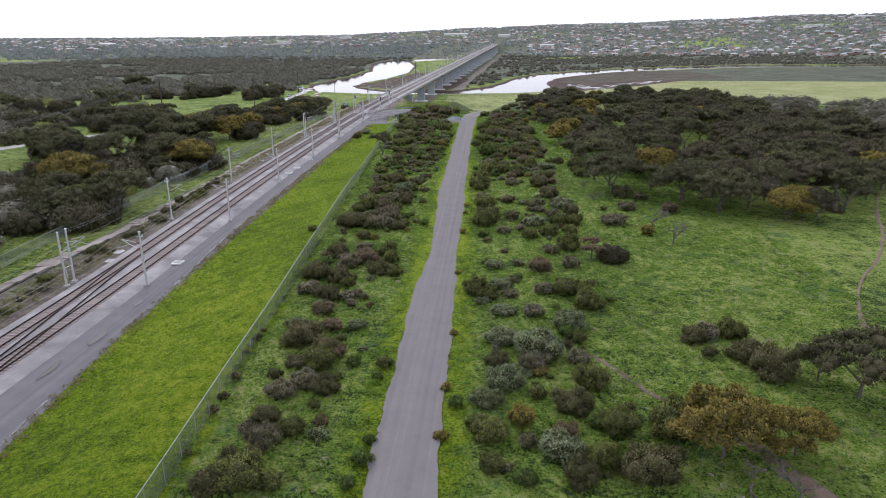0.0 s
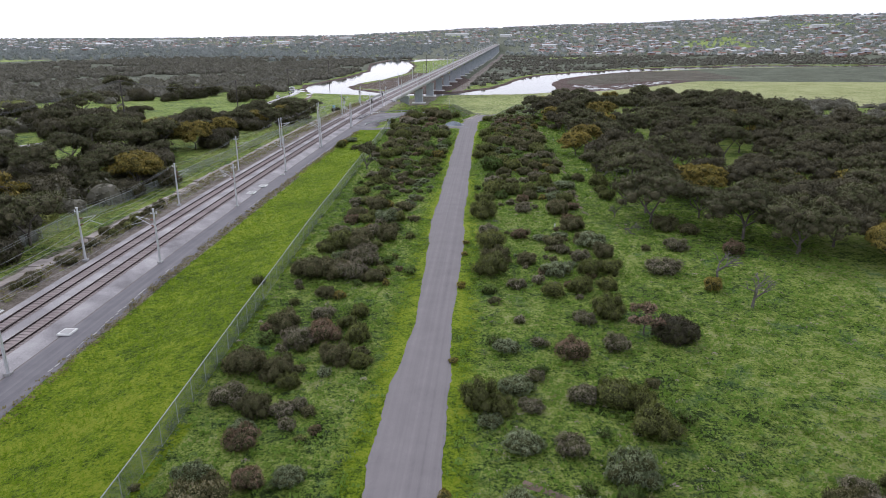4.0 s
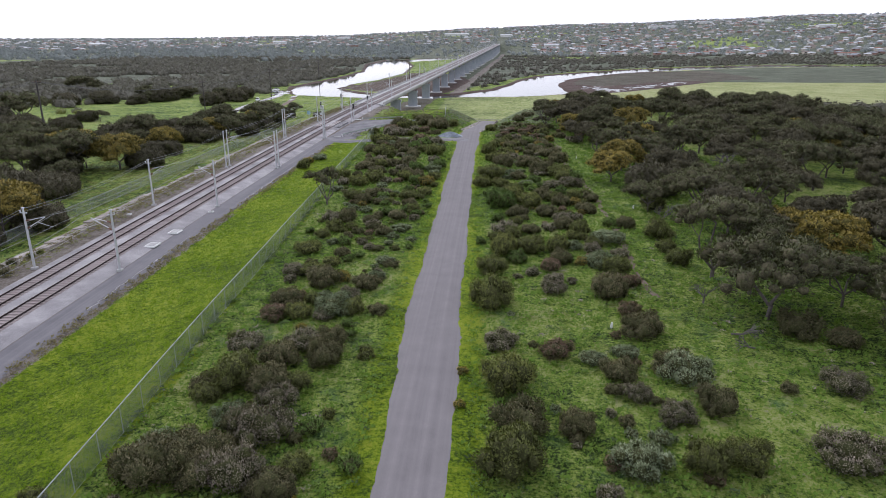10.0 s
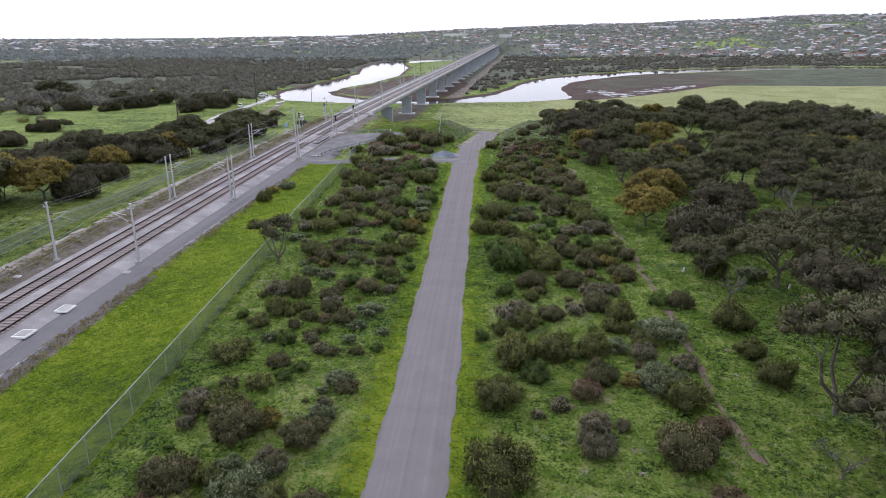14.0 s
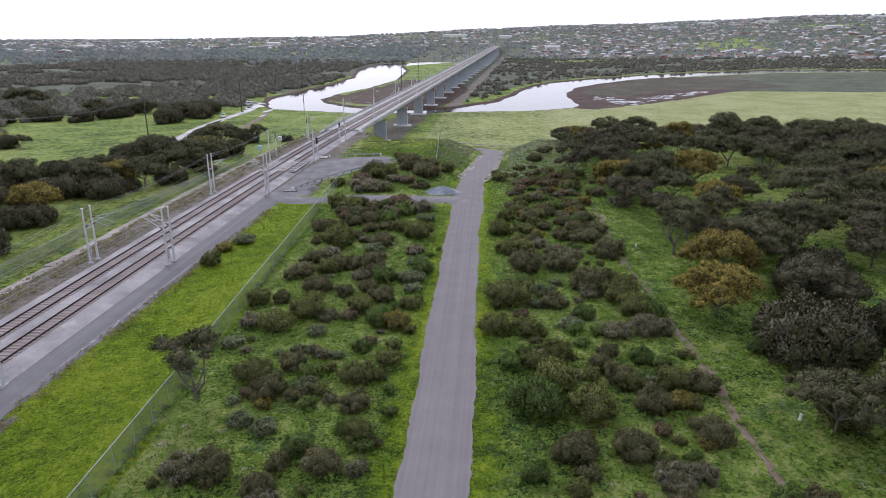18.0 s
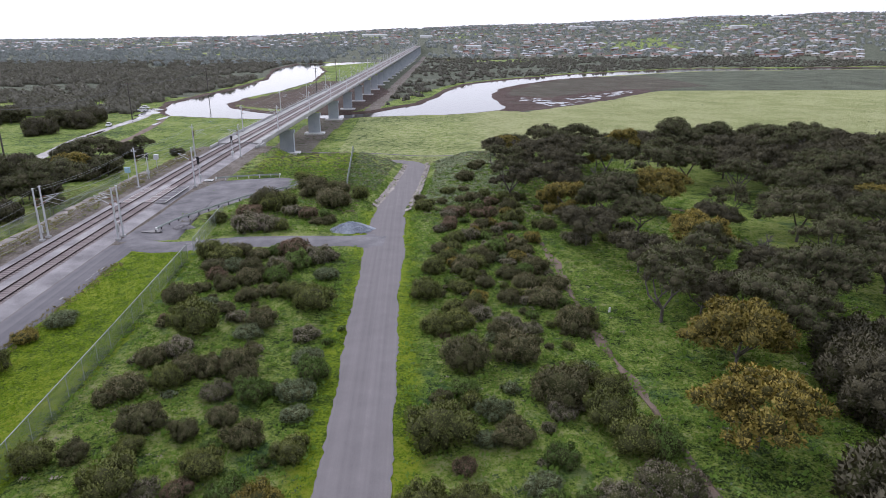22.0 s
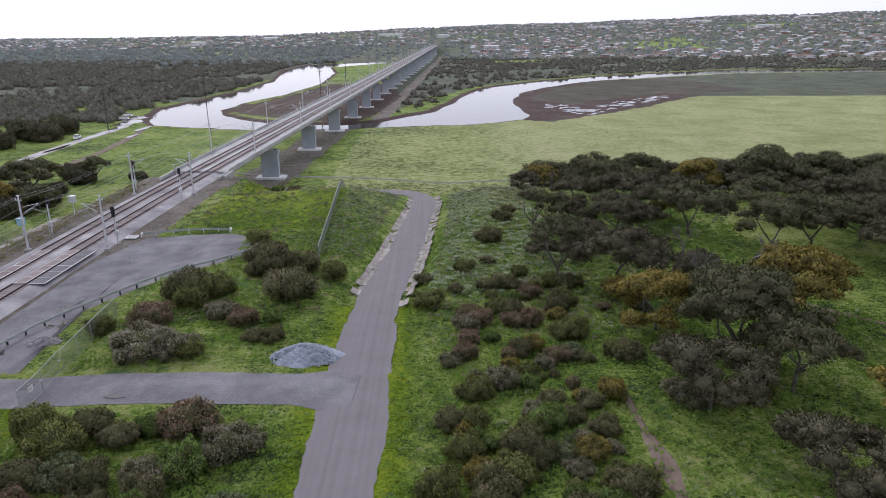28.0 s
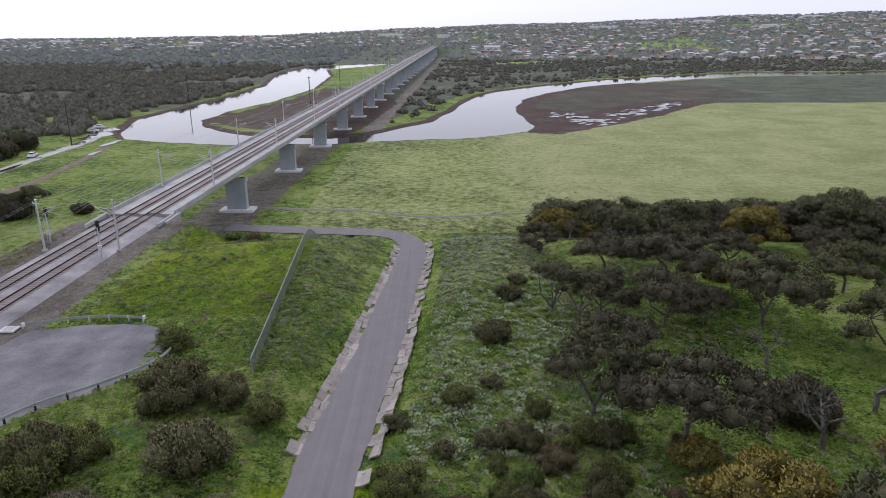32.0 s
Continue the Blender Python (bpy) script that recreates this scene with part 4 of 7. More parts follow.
for x, y, c, lab in ((-63.0, 289.0, surface("blue cabinet", [(0.22, 0.38, 0.45), (0.3, 0.48, 0.55)], 1, 9, 0.6), "pale blue equipment box on a steel post"), (-61.5, 301, GALV, "grey trackside equipment cabinet")):
    bx = thing("equipment_box", (x, y, land_at(x, y)), lab, "cabinet")
    part("post", Geo().tube([(0, 0, -0.1), (0, 0, 2.2)], 0.08, 6), GALV, bx)
    part("body", Geo().box((0, 0, 2.5), (0.9, 0.8, 1.0), taper=0.97), c, bx)
    part("roof", Geo().box((0, 0, 3.04), (1.0, 0.9, 0.08)), c, bx)

# chain-link fence on the bank above the cutting
chain_fence([(-16.6 - 3.4 * k / 24, 275.6 + 58.4 * k / 24) for k in range(25)], 1.7, "grey chain-link fence along the top of the bank", "railway fences", True, CHAIN_CLOSE)

# concrete slabs of the drains on both sides of the cutting
for side, ya, yb, rows in ((-1, 262, 338, ((2.75, 0.72, 0.05), (3.35, 0.7, 0.5))), (1, 259, 340, ((2.8, 0.75, 0.05), (3.45, 0.8, 0.45)))):
    dr = thing("drain", (0, 0, 0), "cracked pale concrete slab drain beside the sunken road", "drain", "road drains", "structure")
    pts = [p for p in smooth_line(ROAD, 1.7) if ya < p.y < yb and p.x > -8.5]
    for a, b in zip(pts[:-1], pts[1:]):
        d = (b - a)
        ln = d.length
        s = Vector((d.y, -d.x, 0)).normalized() * side
        rot = math.atan2(d.y, d.x)
        for off, w, tilt in rows:
            if rng.random() < 0.1:
                continue
            c = (a + b) / 2 + s * (off - 0.1 + rng.normal(0, 0.07))
            z = (a.z + b.z) / 2 + (0.02 if tilt < 0.1 else 0.2) + rng.normal(0, 0.03)
            g = Geo()
            hl, hw, slope = ln * (0.475 + 0.02 * rng.random()), w / 2 * (0.85 + 0.2 * rng.random()), (b.z - a.z) / ln
            for dz in (-0.12, 0.0):
                for lx, wy in ((-hl, -hw), (hl, -hw), (hl, hw), (-hl, hw)):
                    wob = rng.normal(0, 0.07)
                    q = c + d.normalized() * lx + s * (wy + wob)
                    g.v.append((q.x, q.y, z + dz + lx * slope + wy * tilt * 1.1 + (wob * 0.3)))
            g.f += [(3, 2, 1, 0), (4, 5, 6, 7), (0, 1, 5, 4), (1, 2, 6, 5), (2, 3, 7, 6), (3, 0, 4, 7)]
            part("slab", g, CONCRETE_OLD, dr)
# broken concrete drain west of the track
dr = thing("drain", (0, 0, 0), "long weathered concrete drain beyond the railway", "drain", "road drains", "structure")
for k in range(74):
    y = 60 + 3.3 * k
    x = float(track_x(y)) - 11.5 - 1.2 * math.sin(y / 33) - 3.0 * max(0, (110 - y) / 40)
    part("slab", Geo().box((x, y, land_at(x, y) + 0.06), (2.7 + 0.7 * rng.random(), 3.1, 0.25), rng.normal(0.0, 0.05), tilt=rng.normal(0.12, 0.06)), CONCRETE_OLD, dr)


# heaps of crushed rock
def heap(x, y, lx, ly, h, mat, label, n):
    z0 = land_at(x, y)
    hp = thing("rubble_heap", (x, y, z0), label, "gravel heap", "rock heaps")
    g = Geo()
    m, rings = 28, 7
    for r in range(rings):
        q = 1 - r / (rings - 1)
        for k in range(m):
            a = 2 * math.pi * k / m
            w = 1 + 0.12 * math.sin(3 * a + 1) + 0.08 * math.sin(7 * a)
            g.v.append((lx * q * w * math.cos(a), ly * q * w * math.sin(a), h * (1 - q ** 1.5) * (1 + 0.1 * math.sin(5 * a)) - 0.1))
    for r in range(rings - 1):
        for k in range(m):
            j = (k + 1) % m
            g.f.append((r * m + k, r * m + j, (r + 1) * m + j, (r + 1) * m + k))
    part("mound", g, mat, hp, smooth=True)
    st = Geo()
    for _ in range(n):
        a, q = rng.random() * 6.28, math.sqrt(rng.random())
        s = 0.06 + 0.13 * rng.random() ** 2
        st.box((lx * q * math.cos(a), ly * q * math.sin(a), h * (1 - q ** 1.5) - 0.02), (s * 1.4, s, s), rng.random() * 3, 0.7, rng.normal(0, 0.4))
    tagged(part("loose_rock", st, mat, hp), kind="stuff")


heap(-13.2, 247.3, 3.3, 2.1, 1.25, BLUE_GRAVEL, "heap of blue-grey crushed rock beside the road", 900)
heap(-39.9, 252.6, 1.9, 1.2, 0.6, BALLAST, "small grey gravel heap inside the guard rail", 250)


# puddles and shiny wet patches
def puddle(x, y, rx, ry, z, label="shallow puddle reflecting the white sky"):
    g = Geo()
    ph = rng.random(4) * 6.28
    g.face(*[(x + rx * math.cos(a) * (1 + 0.25 * math.sin(3 * a + ph[0]) + 0.15 * math.sin(5 * a + ph[1])), y + ry * math.sin(a) * (1 + 0.25 * math.sin(2 * a + ph[2]) + 0.12 * math.sin(6 * a + ph[3])), z) for a in [k * 2 * math.pi / 36 for k in range(36)]])
    tagged(part("puddle", g, PUDDLE), label, "puddle", "puddles", "structure")


for x, y, rx, ry in ((-44.0, 250.6, 1.5, 0.7), (-35.9, 243.4, 0.9, 0.4), (-27.5, 240.6, 0.8, 0.3), (-44.4, 66, 0.5, 2.2), (-45.0, 58, 0.4, 2.0), (-44.8, 76, 0.3, 1.2)):
    puddle(x, y, rx, ry, land_at(x, y) + 0.13 if x > -40 else max(land_at(x, y), float(track_z(y)) - 0.25) + 0.17)
# shallow streaks of water lying on the eastern mud
g = Geo()
k = 0
while k < 90:
    x, y = rng.uniform(58, 162), rng.uniform(522, 655)
    if signed(PUDDLE_E, np.array([x]), np.array([y]))[0] < 0.6:
        continue
    k += 1
    rx, ry, turn, ph = rng.uniform(1.2, 4.5), rng.uniform(0.7, 2.2), rng.normal(0.75, 0.25), rng.random(2) * 6.28
    pts = []
    for i in range(18):
        a = i * math.pi / 9
        q = 1 + 0.3 * math.sin(3 * a + ph[0]) + 0.2 * math.sin(5 * a + ph[1])
        u, v = rx * q * math.cos(a), ry * q * math.sin(a)
        pts.append((x + u * math.cos(turn) - v * math.sin(turn), y + u * math.sin(turn) + v * math.cos(turn), WATER_Z + 0.46 + 0.0007 * k))
    g.face(*pts)
tagged(part("flooded_mud", g, PUDDLE), "broken streaks of shallow water on the brown mud", "puddles", kind="stuff")
WEST_ROAD = [(-160, 120, 0), (-150, 180, 0), (-130, 228, 0), (-122, 270, 0), (-121, 320, 0), (-126, 372, 0), (-133, 420, 0), (-135, 465, 0), (-139, 498, 0), (-147, 520, 0)]
wr = [(p.x, p.y, land_at(p.x, p.y)) for p in smooth_line(WEST_ROAD, 3.0)]
tagged(part("road_3", ribbon(wr, 2.3, 0.07, lambda x, y: land_at(x, y), 0.3), surface("wet pale track", [(0.14, 0.13, 0.13), (0.24, 0.225, 0.225), (0.4, 0.39, 0.39)], 0.2, 5, 0.55, bump=0.2), smooth=True), "pale wet track through the river flats", "road", kind="structure")
vg = [(p.x, p.y, land_at(p.x, p.y)) for p in smooth_line([(-114, 352, 0), (-114, 385, 0), (-113.5, 416, 0), (-118, 450, 0), (-125, 482, 0)], 3.0)]
tagged(part("path", ribbon(vg, 1.5, 0.08, lambda x, y: land_at(x, y), 0.3), MUD_ROAD, smooth=True), "brown muddy strip beside the wet track", "path", kind="structure")
for y, rx, ry in ((500, 4.5, 9), (516, 5.5, 8), (480, 2.0, 8), (455, 1.2, 9), (425, 1.0, 10), (395, 0.9, 9), (232, 3, 5), (222, 4, 3)):
    k = min(range(len(wr)), key=lambda i: abs(wr[i][1] - y))
    puddle(wr[k][0] + (1.2 if y < 470 else 0), y, rx, ry, max(land_at(wr[k][0], y), wr[k][2]) + 0.16)
for x, y, rx, ry in ((-119, 455, 0.9, 6), (-124, 478, 1.4, 7), (-92, 118, 3.5, 5), (-84, 128, 3, 2.5), (-97, 108, 2.5, 4)):
    puddle(x, y, rx, ry, land_at(x, y) + 0.25)
# foot track across the eastern grass, and the path over the flats
for pts, w, lab in (([(2, 65.8, 0), (7.6, 62.6, 0), (12.3, 58.0, 0), (15.0, 53.4, 0), (17.4, 51.2, 0), (20.6, 46.7, 0), (22.7, 42.6, 0), (26, 36, 0), (30, 28, 0)], lambda k: 0.25 + 1.15 * min(1, max(0, k - 18) / 22), "reddish dirt foot track through the grass"),
                    ([(100, 175, 0), (94.5, 162, 0), (80, 137, 0), (71.2, 122.5, 0), (58.9, 97.9, 0), (48.4, 82.9, 0), (43.3, 73.3, 0), (41.6, 65.7, 0), (45, 55, 0), (52, 40, 0)], 0.22, "narrow dirt trail across the open grass"),
                    ([(14, 305, 0), (19, 285, 0), (26, 272, 0), (36, 262, 0), (48, 250, 0)], 0.3, "narrow dirt trail under the trees"),
                    ([(14.2, 240, 0), (14.0, 226, 0), (13.6, 212.8, 0), (14.8, 190, 0), (15.3, 176, 0), (15.2, 160, 0), (15.0, 149.6, 0), (14.6, 142.6, 0), (15.4, 134, 0)], lambda k: 0.2 + 0.45 * abs(math.sin(k * 0.13)) * abs(math.sin(k * 0.41 + 1)), "worn dirt trail between shrubs and grove")):
    ln = [(p.x, p.y, land_at(p.x, p.y)) for p in smooth_line(pts, 1.0)]
    tagged(part("path", ribbon(ln, w, 0.05, lambda x, y: land_at(x, y), 0.16), MUD_ROAD, smooth=True), lab, "path", kind="structure")
ln = [(p.x, p.y, 0) for p in smooth_line([(-60, 382, 0), (-38, 376, 0), (-18, 373, 0), (0, 367, 0), (22, 370, 0), (60, 372, 0), (140, 376, 0)], 2.0)]
tagged(part("path", ribbon(ln, 0.7, 0.06, lambda x, y: land_at(x, y), 0.15), GRAVEL_ROAD, smooth=True), "thin pale gravel path across the river flat", "path", kind="structure")


# ---------------------------------------------------------------- power poles
def power_pole(x, y, h, label, r=0.27):
    p = thing("power_pole", (x, y, land_at(x, y)), label, "power pole", "power poles")
    part("pole", Geo().tube([(0, 0, -0.3), (0, 0, h)], r, 8, r * 0.7), POLE_WOOD, p)
    part("crossarm", Geo().box((0, 0, h - 0.6), (2.4, 0.14, 0.16)).box((0, 0, h - 2.4), (1.6, 0.12, 0.14)), POLE_WOOD, p)
    for s in (-1.1, -0.4, 0.4, 1.1):
        part("insulator", Geo().tube([(s, 0, h - 0.5), (s, 0, h - 0.2)], 0.07, 6), PORCELAIN, p)
    return (x, y, land_at(x, y) + h)


tops = [power_pole(x, y, h, "dark wooden power pole with a cross-arm") for x, y, h in ((-96, 60, 17), (-119.8, 237.0, 17.5), (-128, 356, 17), (-138, 476, 17), (-150, 640, 17))]
tops2 = [power_pole(x, y, h, "tall dark power pole standing in the river mud", 0.28) for x, y, h in ((-66, 590, 19), (-72, 760, 19))]
for a, b in zip(tops[:-1], tops[1:]):
    for s in (-1.1, -0.4, 0.4, 1.1):
        pts = [(a[0] + (b[0] - a[0]) * t + s, a[1] + (b[1] - a[1]) * t, a[2] - 0.3 + (b[2] - a[2]) * t - 3.0 * 4 * t * (1 - t)) for t in [k / 16 for k in range(17)]]
        tagged(part("power_line", Geo().tube(pts, 0.025, 4), DARK_WIRE), "sagging power line between wooden poles", "wire", "power lines")


# ---------------------------------------------------------------- parked cars
def car(x, y, rz, label):
    c = thing("car", (x, y, land_at(x, y) + 0.12), label, "car", "parked cars", rz=rz)
    b = Geo().box((0, 0, 0.72), (1.8, 4.7, 0.66), taper=0.97)
    part("body", b, CAR_WHITE, c)
    cab = part("cabin", Geo().box((0, -0.3, 1.36), (1.66, 2.5, 0.66), taper=0.86), CAR_WHITE, c)
    part("windscreen", Geo().box((0, 0.92, 1.36), (1.4, 0.12, 0.46), taper=0.9), GLASS_DARK, cab)
    part("rear_window", Geo().box((0, -1.5, 1.38), (1.4, 0.12, 0.42), taper=0.9), GLASS_DARK, cab)
    for s in (-1, 1):
        part("side_window", Geo().box((s * 0.79, -0.3, 1.4), (0.08, 2.1, 0.42), taper=0.92), GLASS_DARK, cab)
        part("headlight", Geo().box((s * 0.65, 2.33, 0.8), (0.35, 0.08, 0.18)), PORCELAIN, c)
        for wy in (-1.45, 1.5):
            w = part("wheel", Geo().tube([(s * 0.72, wy, 0.33), (s * 0.93, wy, 0.33)], 0.36, 12), TYRE, c)
            part("rim", Geo().tube([(s * 0.9, wy, 0.33), (s * 0.95, wy, 0.33)], 0.22, 10), GALV, w)


car(-136.8, 448.0, 12, "white four-wheel-drive wagon parked beside the wet track")
car(-147.0, 511.0, 100, "white car parked near the river bank")
car(-150.5, 524.0, 80, "pale car parked at the river's edge")
# scattered pale litter and tree guards
for x, y in ((9.3, 126.3), (16.6, 214.8), (20.0, 170.5), (48.5, 303.0), (49.5, 303.2), (30, 166)):
    tg = thing("tree_guard", (x, y, land_at(x, y)), "small white plastic tree guard in the grass", "tree guard", "tree guards")
    part("sleeve", Geo().tube([(0, 0, -0.05), (0.05, 0, 0.55)], 0.13, 6, 0.1), WHITE_PAINT, tg)
    part("stake", Geo().box((0.12, 0, 0.3), (0.04, 0.04, 0.8)), DEAD_WOOD, tg)

# ---------------------------------------------------------------- plants
def leaf_mesh(name, blobs, count, size, mat, seed, up=0.45, core=0.74, inner=None):
    """Fine leaf sprays standing on the outside of a set of lumps, over cores painted shade-dark."""
    r = np.random.default_rng(seed)
    blobs = np.array(blobs, float)
    area = blobs[:, 3] * blobs[:, 4] + blobs[:, 3] * blobs[:, 5]
    n = count * 3
    pick = r.choice(len(blobs), n, p=area / area.sum())
    d = r.normal(size=(n, 3))
    d /= np.linalg.norm(d, axis=1)[:, None]
    rad = (0.68 + 0.4 * r.random(n) ** 0.8)[:, None] * (1 + 0.14 * np.sin(d[:, :1] * 5 + seed) * np.cos(d[:, 1:2] * 6))
    p = blobs[pick, :3] + d * rad * blobs[pick, 3:]
    deep = np.full(n, 9.0)
    for k, q in enumerate(blobs):
        e = np.linalg.norm((p - q[:3]) / q[3:], axis=1)
        deep = np.where(pick == k, deep, np.minimum(deep, e))
    ok = np.where((deep > 0.86) & ((d[:, 2] > -0.45) | (r.random(n) < 0.3)))[0][:count]
    p, d, n = p[ok], d[ok], len(ok)
    go = d + r.normal(scale=0.55, size=(n, 3)) + [0, 0, up]
    go /= np.linalg.norm(go, axis=1)[:, None]
    side = np.cross(go, r.normal(size=(n, 3)))
    side /= np.linalg.norm(side, axis=1)[:, None]
    s = size * (0.55 + 0.9 * r.random(n))[:, None]
    v = np.stack([p - side * s * 0.42, p + side * s * 0.42, p + go * s * 1.25], 1)
    # leaves lie along the lump's surface, so the crown shades as one round mass
    mid, ext = (blobs[:, :3].min(0) + blobs[:, :3].max(0)) / 2, np.ptp(blobs[:, :3], axis=0) / 2 + blobs[:, 3:].mean(0)
    nrm = d * 0.75 + 0.45 * (p - mid) / ext + r.normal(scale=0.28, size=(n, 3)) + [0, 0, 0.2]
    nrm /= np.linalg.norm(nrm, axis=1)[:, None]
    flip = (np.cross(v[:, 1] - v[:, 0], v[:, 2] - v[:, 0]) * nrm).sum(1) < 0
    v[flip] = v[flip][:, [1, 0, 2]]
    v = v.reshape(-1, 3)
    nrm = np.repeat(nrm, 3, axis=0).tolist()
    f = np.arange(n * 3).reshape(-1, 3).tolist()
    # the cores: one rough ball in every lump, crown shade put into its colour
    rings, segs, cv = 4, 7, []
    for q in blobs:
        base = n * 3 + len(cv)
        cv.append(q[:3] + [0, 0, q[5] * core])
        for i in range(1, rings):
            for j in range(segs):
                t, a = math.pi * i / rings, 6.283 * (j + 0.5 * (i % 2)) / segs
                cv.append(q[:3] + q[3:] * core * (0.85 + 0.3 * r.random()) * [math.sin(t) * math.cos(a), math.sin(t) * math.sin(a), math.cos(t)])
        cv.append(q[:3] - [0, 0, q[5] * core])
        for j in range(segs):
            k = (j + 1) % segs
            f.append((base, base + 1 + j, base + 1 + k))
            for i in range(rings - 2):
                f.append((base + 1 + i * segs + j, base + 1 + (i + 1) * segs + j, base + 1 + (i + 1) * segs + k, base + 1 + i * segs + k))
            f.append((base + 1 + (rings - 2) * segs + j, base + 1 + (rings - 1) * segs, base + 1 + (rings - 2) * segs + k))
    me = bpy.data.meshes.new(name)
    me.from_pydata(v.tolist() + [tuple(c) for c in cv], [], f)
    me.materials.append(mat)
    me.materials.append(inner or CORE_DARK)
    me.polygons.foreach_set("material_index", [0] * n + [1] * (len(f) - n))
    me.polygons.foreach_set("use_smooth", [True] * len(f))
    me.update()
    out = np.array(cv) - np.repeat(blobs[:, :3], 2 + (rings - 1) * segs, axis=0)
    out /= np.linalg.norm(out, axis=1)[:, None]
    me.normals_split_custom_set_from_vertices(nrm + out.tolist())
    return me


def limb(g, p, q, r0, r1, n=5, bend=0.15, r=None):
    p, q = Vector(p), Vector(q)
    mid = (p + q) / 2 + Vector((r.normal(0, bend), r.normal(0, bend), r.normal(0, bend * 0.4))) * (q - p).length
    g.tube([p, mid, q], r0, n, r1, cap=False)
    return mid


def make_tree(name, seed, h, spread, leaf, label, dense=1500, size=0.3, lobes=11, wood=BARK, flatness=0.45):
    """Forked trunk, limbs, and an umbrella of separate leafy lobes."""
    r = np.random.default_rng(seed)
    t = thing(name, (0, 0, 0), label, "tree", name.replace("_", " ") + "s")
    g, blobs = Geo(), []
    forks = []
    n_f = int(r.integers(2, 5))
    fork_z = h * (0.12 + 0.15 * r.random())
    g.tube([(0, 0, -0.3), (r.normal(0, 0.05), r.normal(0, 0.05), fork_z)], 0.045 * h * 0.6, 7, 0.036 * h * 0.6, cap=False)
    for k in range(n_f):
        a = 6.283 * (k + r.random() * 0.7) / n_f
        q = (math.cos(a) * spread * 0.28, math.sin(a) * spread * 0.28, h * (0.5 + 0.12 * r.random()))
        limb(g, (0, 0, fork_z * 0.95), q, 0.03 * h * 0.6, 0.016 * h * 0.6, 6, 0.12, r)
        forks.append(q)
    for k in range(lobes):
        a = 6.283 * (k + r.random()) / lobes
        d = spread * 0.5 * math.sqrt(r.random() * 0.95 + 0.05)
        z = h * (0.86 + 0.08 * r.random()) - flatness * 2.2 * d * d / spread - h * 0.16 * r.random() ** 2
        c = (math.cos(a) * d, math.sin(a) * d, z)
        src = min(forks, key=lambda f: (f[0] - c[0]) ** 2 + (f[1] - c[1]) ** 2)
        lg = Geo() if name == "slender_gum" else g
        limb(lg, src, c, 0.012 * h * 0.6, 0.004 * h, 4, 0.12, r)
        if lg is not g:
            part("limb", lg, wood, t)
        w = spread * (0.105 + 0.06 * r.random())
        blobs.append((*c, w, w * (0.8 + 0.3 * r.random()), w * 0.85))
        for _ in range(4):
            a2 = r.random() * 6.283
            blobs.append((c[0] + math.cos(a2) * w * 1.1, c[1] + math.sin(a2) * w * 1.1, c[2] - w * (0.9 * r.random() - 0.3), w * 0.6, w * 0.6, w * 0.45))
    part("trunk", g, wood, t, smooth=True)
    part("crown", leaf_mesh("crown", blobs, dense, size, leaf, seed, core=0.66, inner=CORE_YELLOW_SHADE if leaf is LEAF_YELLOW else CORE_LEAF_SHADE), leaf, t)
    return t


def make_dead(seed, h, label, name="dead_tree"):
    r = np.random.default_rng(seed)
    t = thing(name, (0, 0, 0), label, name.replace("_", " "), "dead trees" if name == "dead_tree" else "fallen branches")
    g, tw = Geo(), Geo()
    ends = [((0, 0, -0.2), (r.normal(0, 0.1), r.normal(0, 0.1), h * 0.25), 0.03 * h)]
    limb(g, *ends[0][:2], 0.04 * h, 0.032 * h, 6, 0.03, r)
    tips = [(Vector(ends[0][1]), Vector((0, 0, 1)), 0.028 * h, h * 0.3)]
    for lev in range(4):
        nxt = []
        for p, d, rad, ln in tips:
            for _ in range(3 if lev < 3 else 2):
                nd = (d + Vector((r.normal(0, 0.55), r.normal(0, 0.55), r.normal(0.05, 0.25)))).normalized()
                q = p + nd * ln * (0.7 + 0.5 * r.random())
                own = Geo() if lev < 2 and name == "fallen_branch" else g if lev < 2 else tw
                limb(own, p, q, rad, rad * 0.6, 4, 0.08, r)
                if own is not g and own is not tw:
                    part("limb", own, DEAD_WOOD, t)
                nxt.append((q, nd, rad * 0.6, ln * 0.66))
        tips = nxt
    part("trunk", g, DEAD_WOOD, t)
    part("crown", tw, DEAD_WOOD, t)
    return t


def make_shrub(name, seed, w, h, leaf, label, count=1500, size=0.12, lobes=11, up=0.45):
    """A domed bush: one broad mound and many lobes, leafy down to the ground."""
    r = np.random.default_rng(seed)
    w, h = w * 1.15, h * 1.25
    blobs = [(0, 0, h * 0.3, w * 0.36, w * 0.36, h * 0.42)]
    for k in range(lobes):
        a, d = 6.283 * (k + r.random() * 0.8) / lobes, w * (0.12 + 0.28 * math.sqrt(r.random()))
        q = w * (0.08 + 0.1 * r.random()) * (1 if lobes < 20 else 0.8)
        blobs.append((math.cos(a) * d, math.sin(a) * d, h * (0.16 + 0.62 * r.random() * (1 - 1.4 * d / w)), q, q, h * (0.18 + 0.12 * r.random())))
    t = thing(name, (0, 0, 0), label, "shrub", name.replace("_", " ") + "s")
    part("crown", leaf_mesh("crown", blobs, count, size, leaf, seed, up, 0.7 if lobes < 20 else 0.58, CORE_SHRUB_SHADE), leaf, t)
    g = Geo()
    limb(g, (0, 0, -0.15), (blobs[1][0], blobs[1][1], blobs[1][2]), 0.05, 0.02, 5, 0.1, r)
    part("trunk", g, BARK, t)
    return t


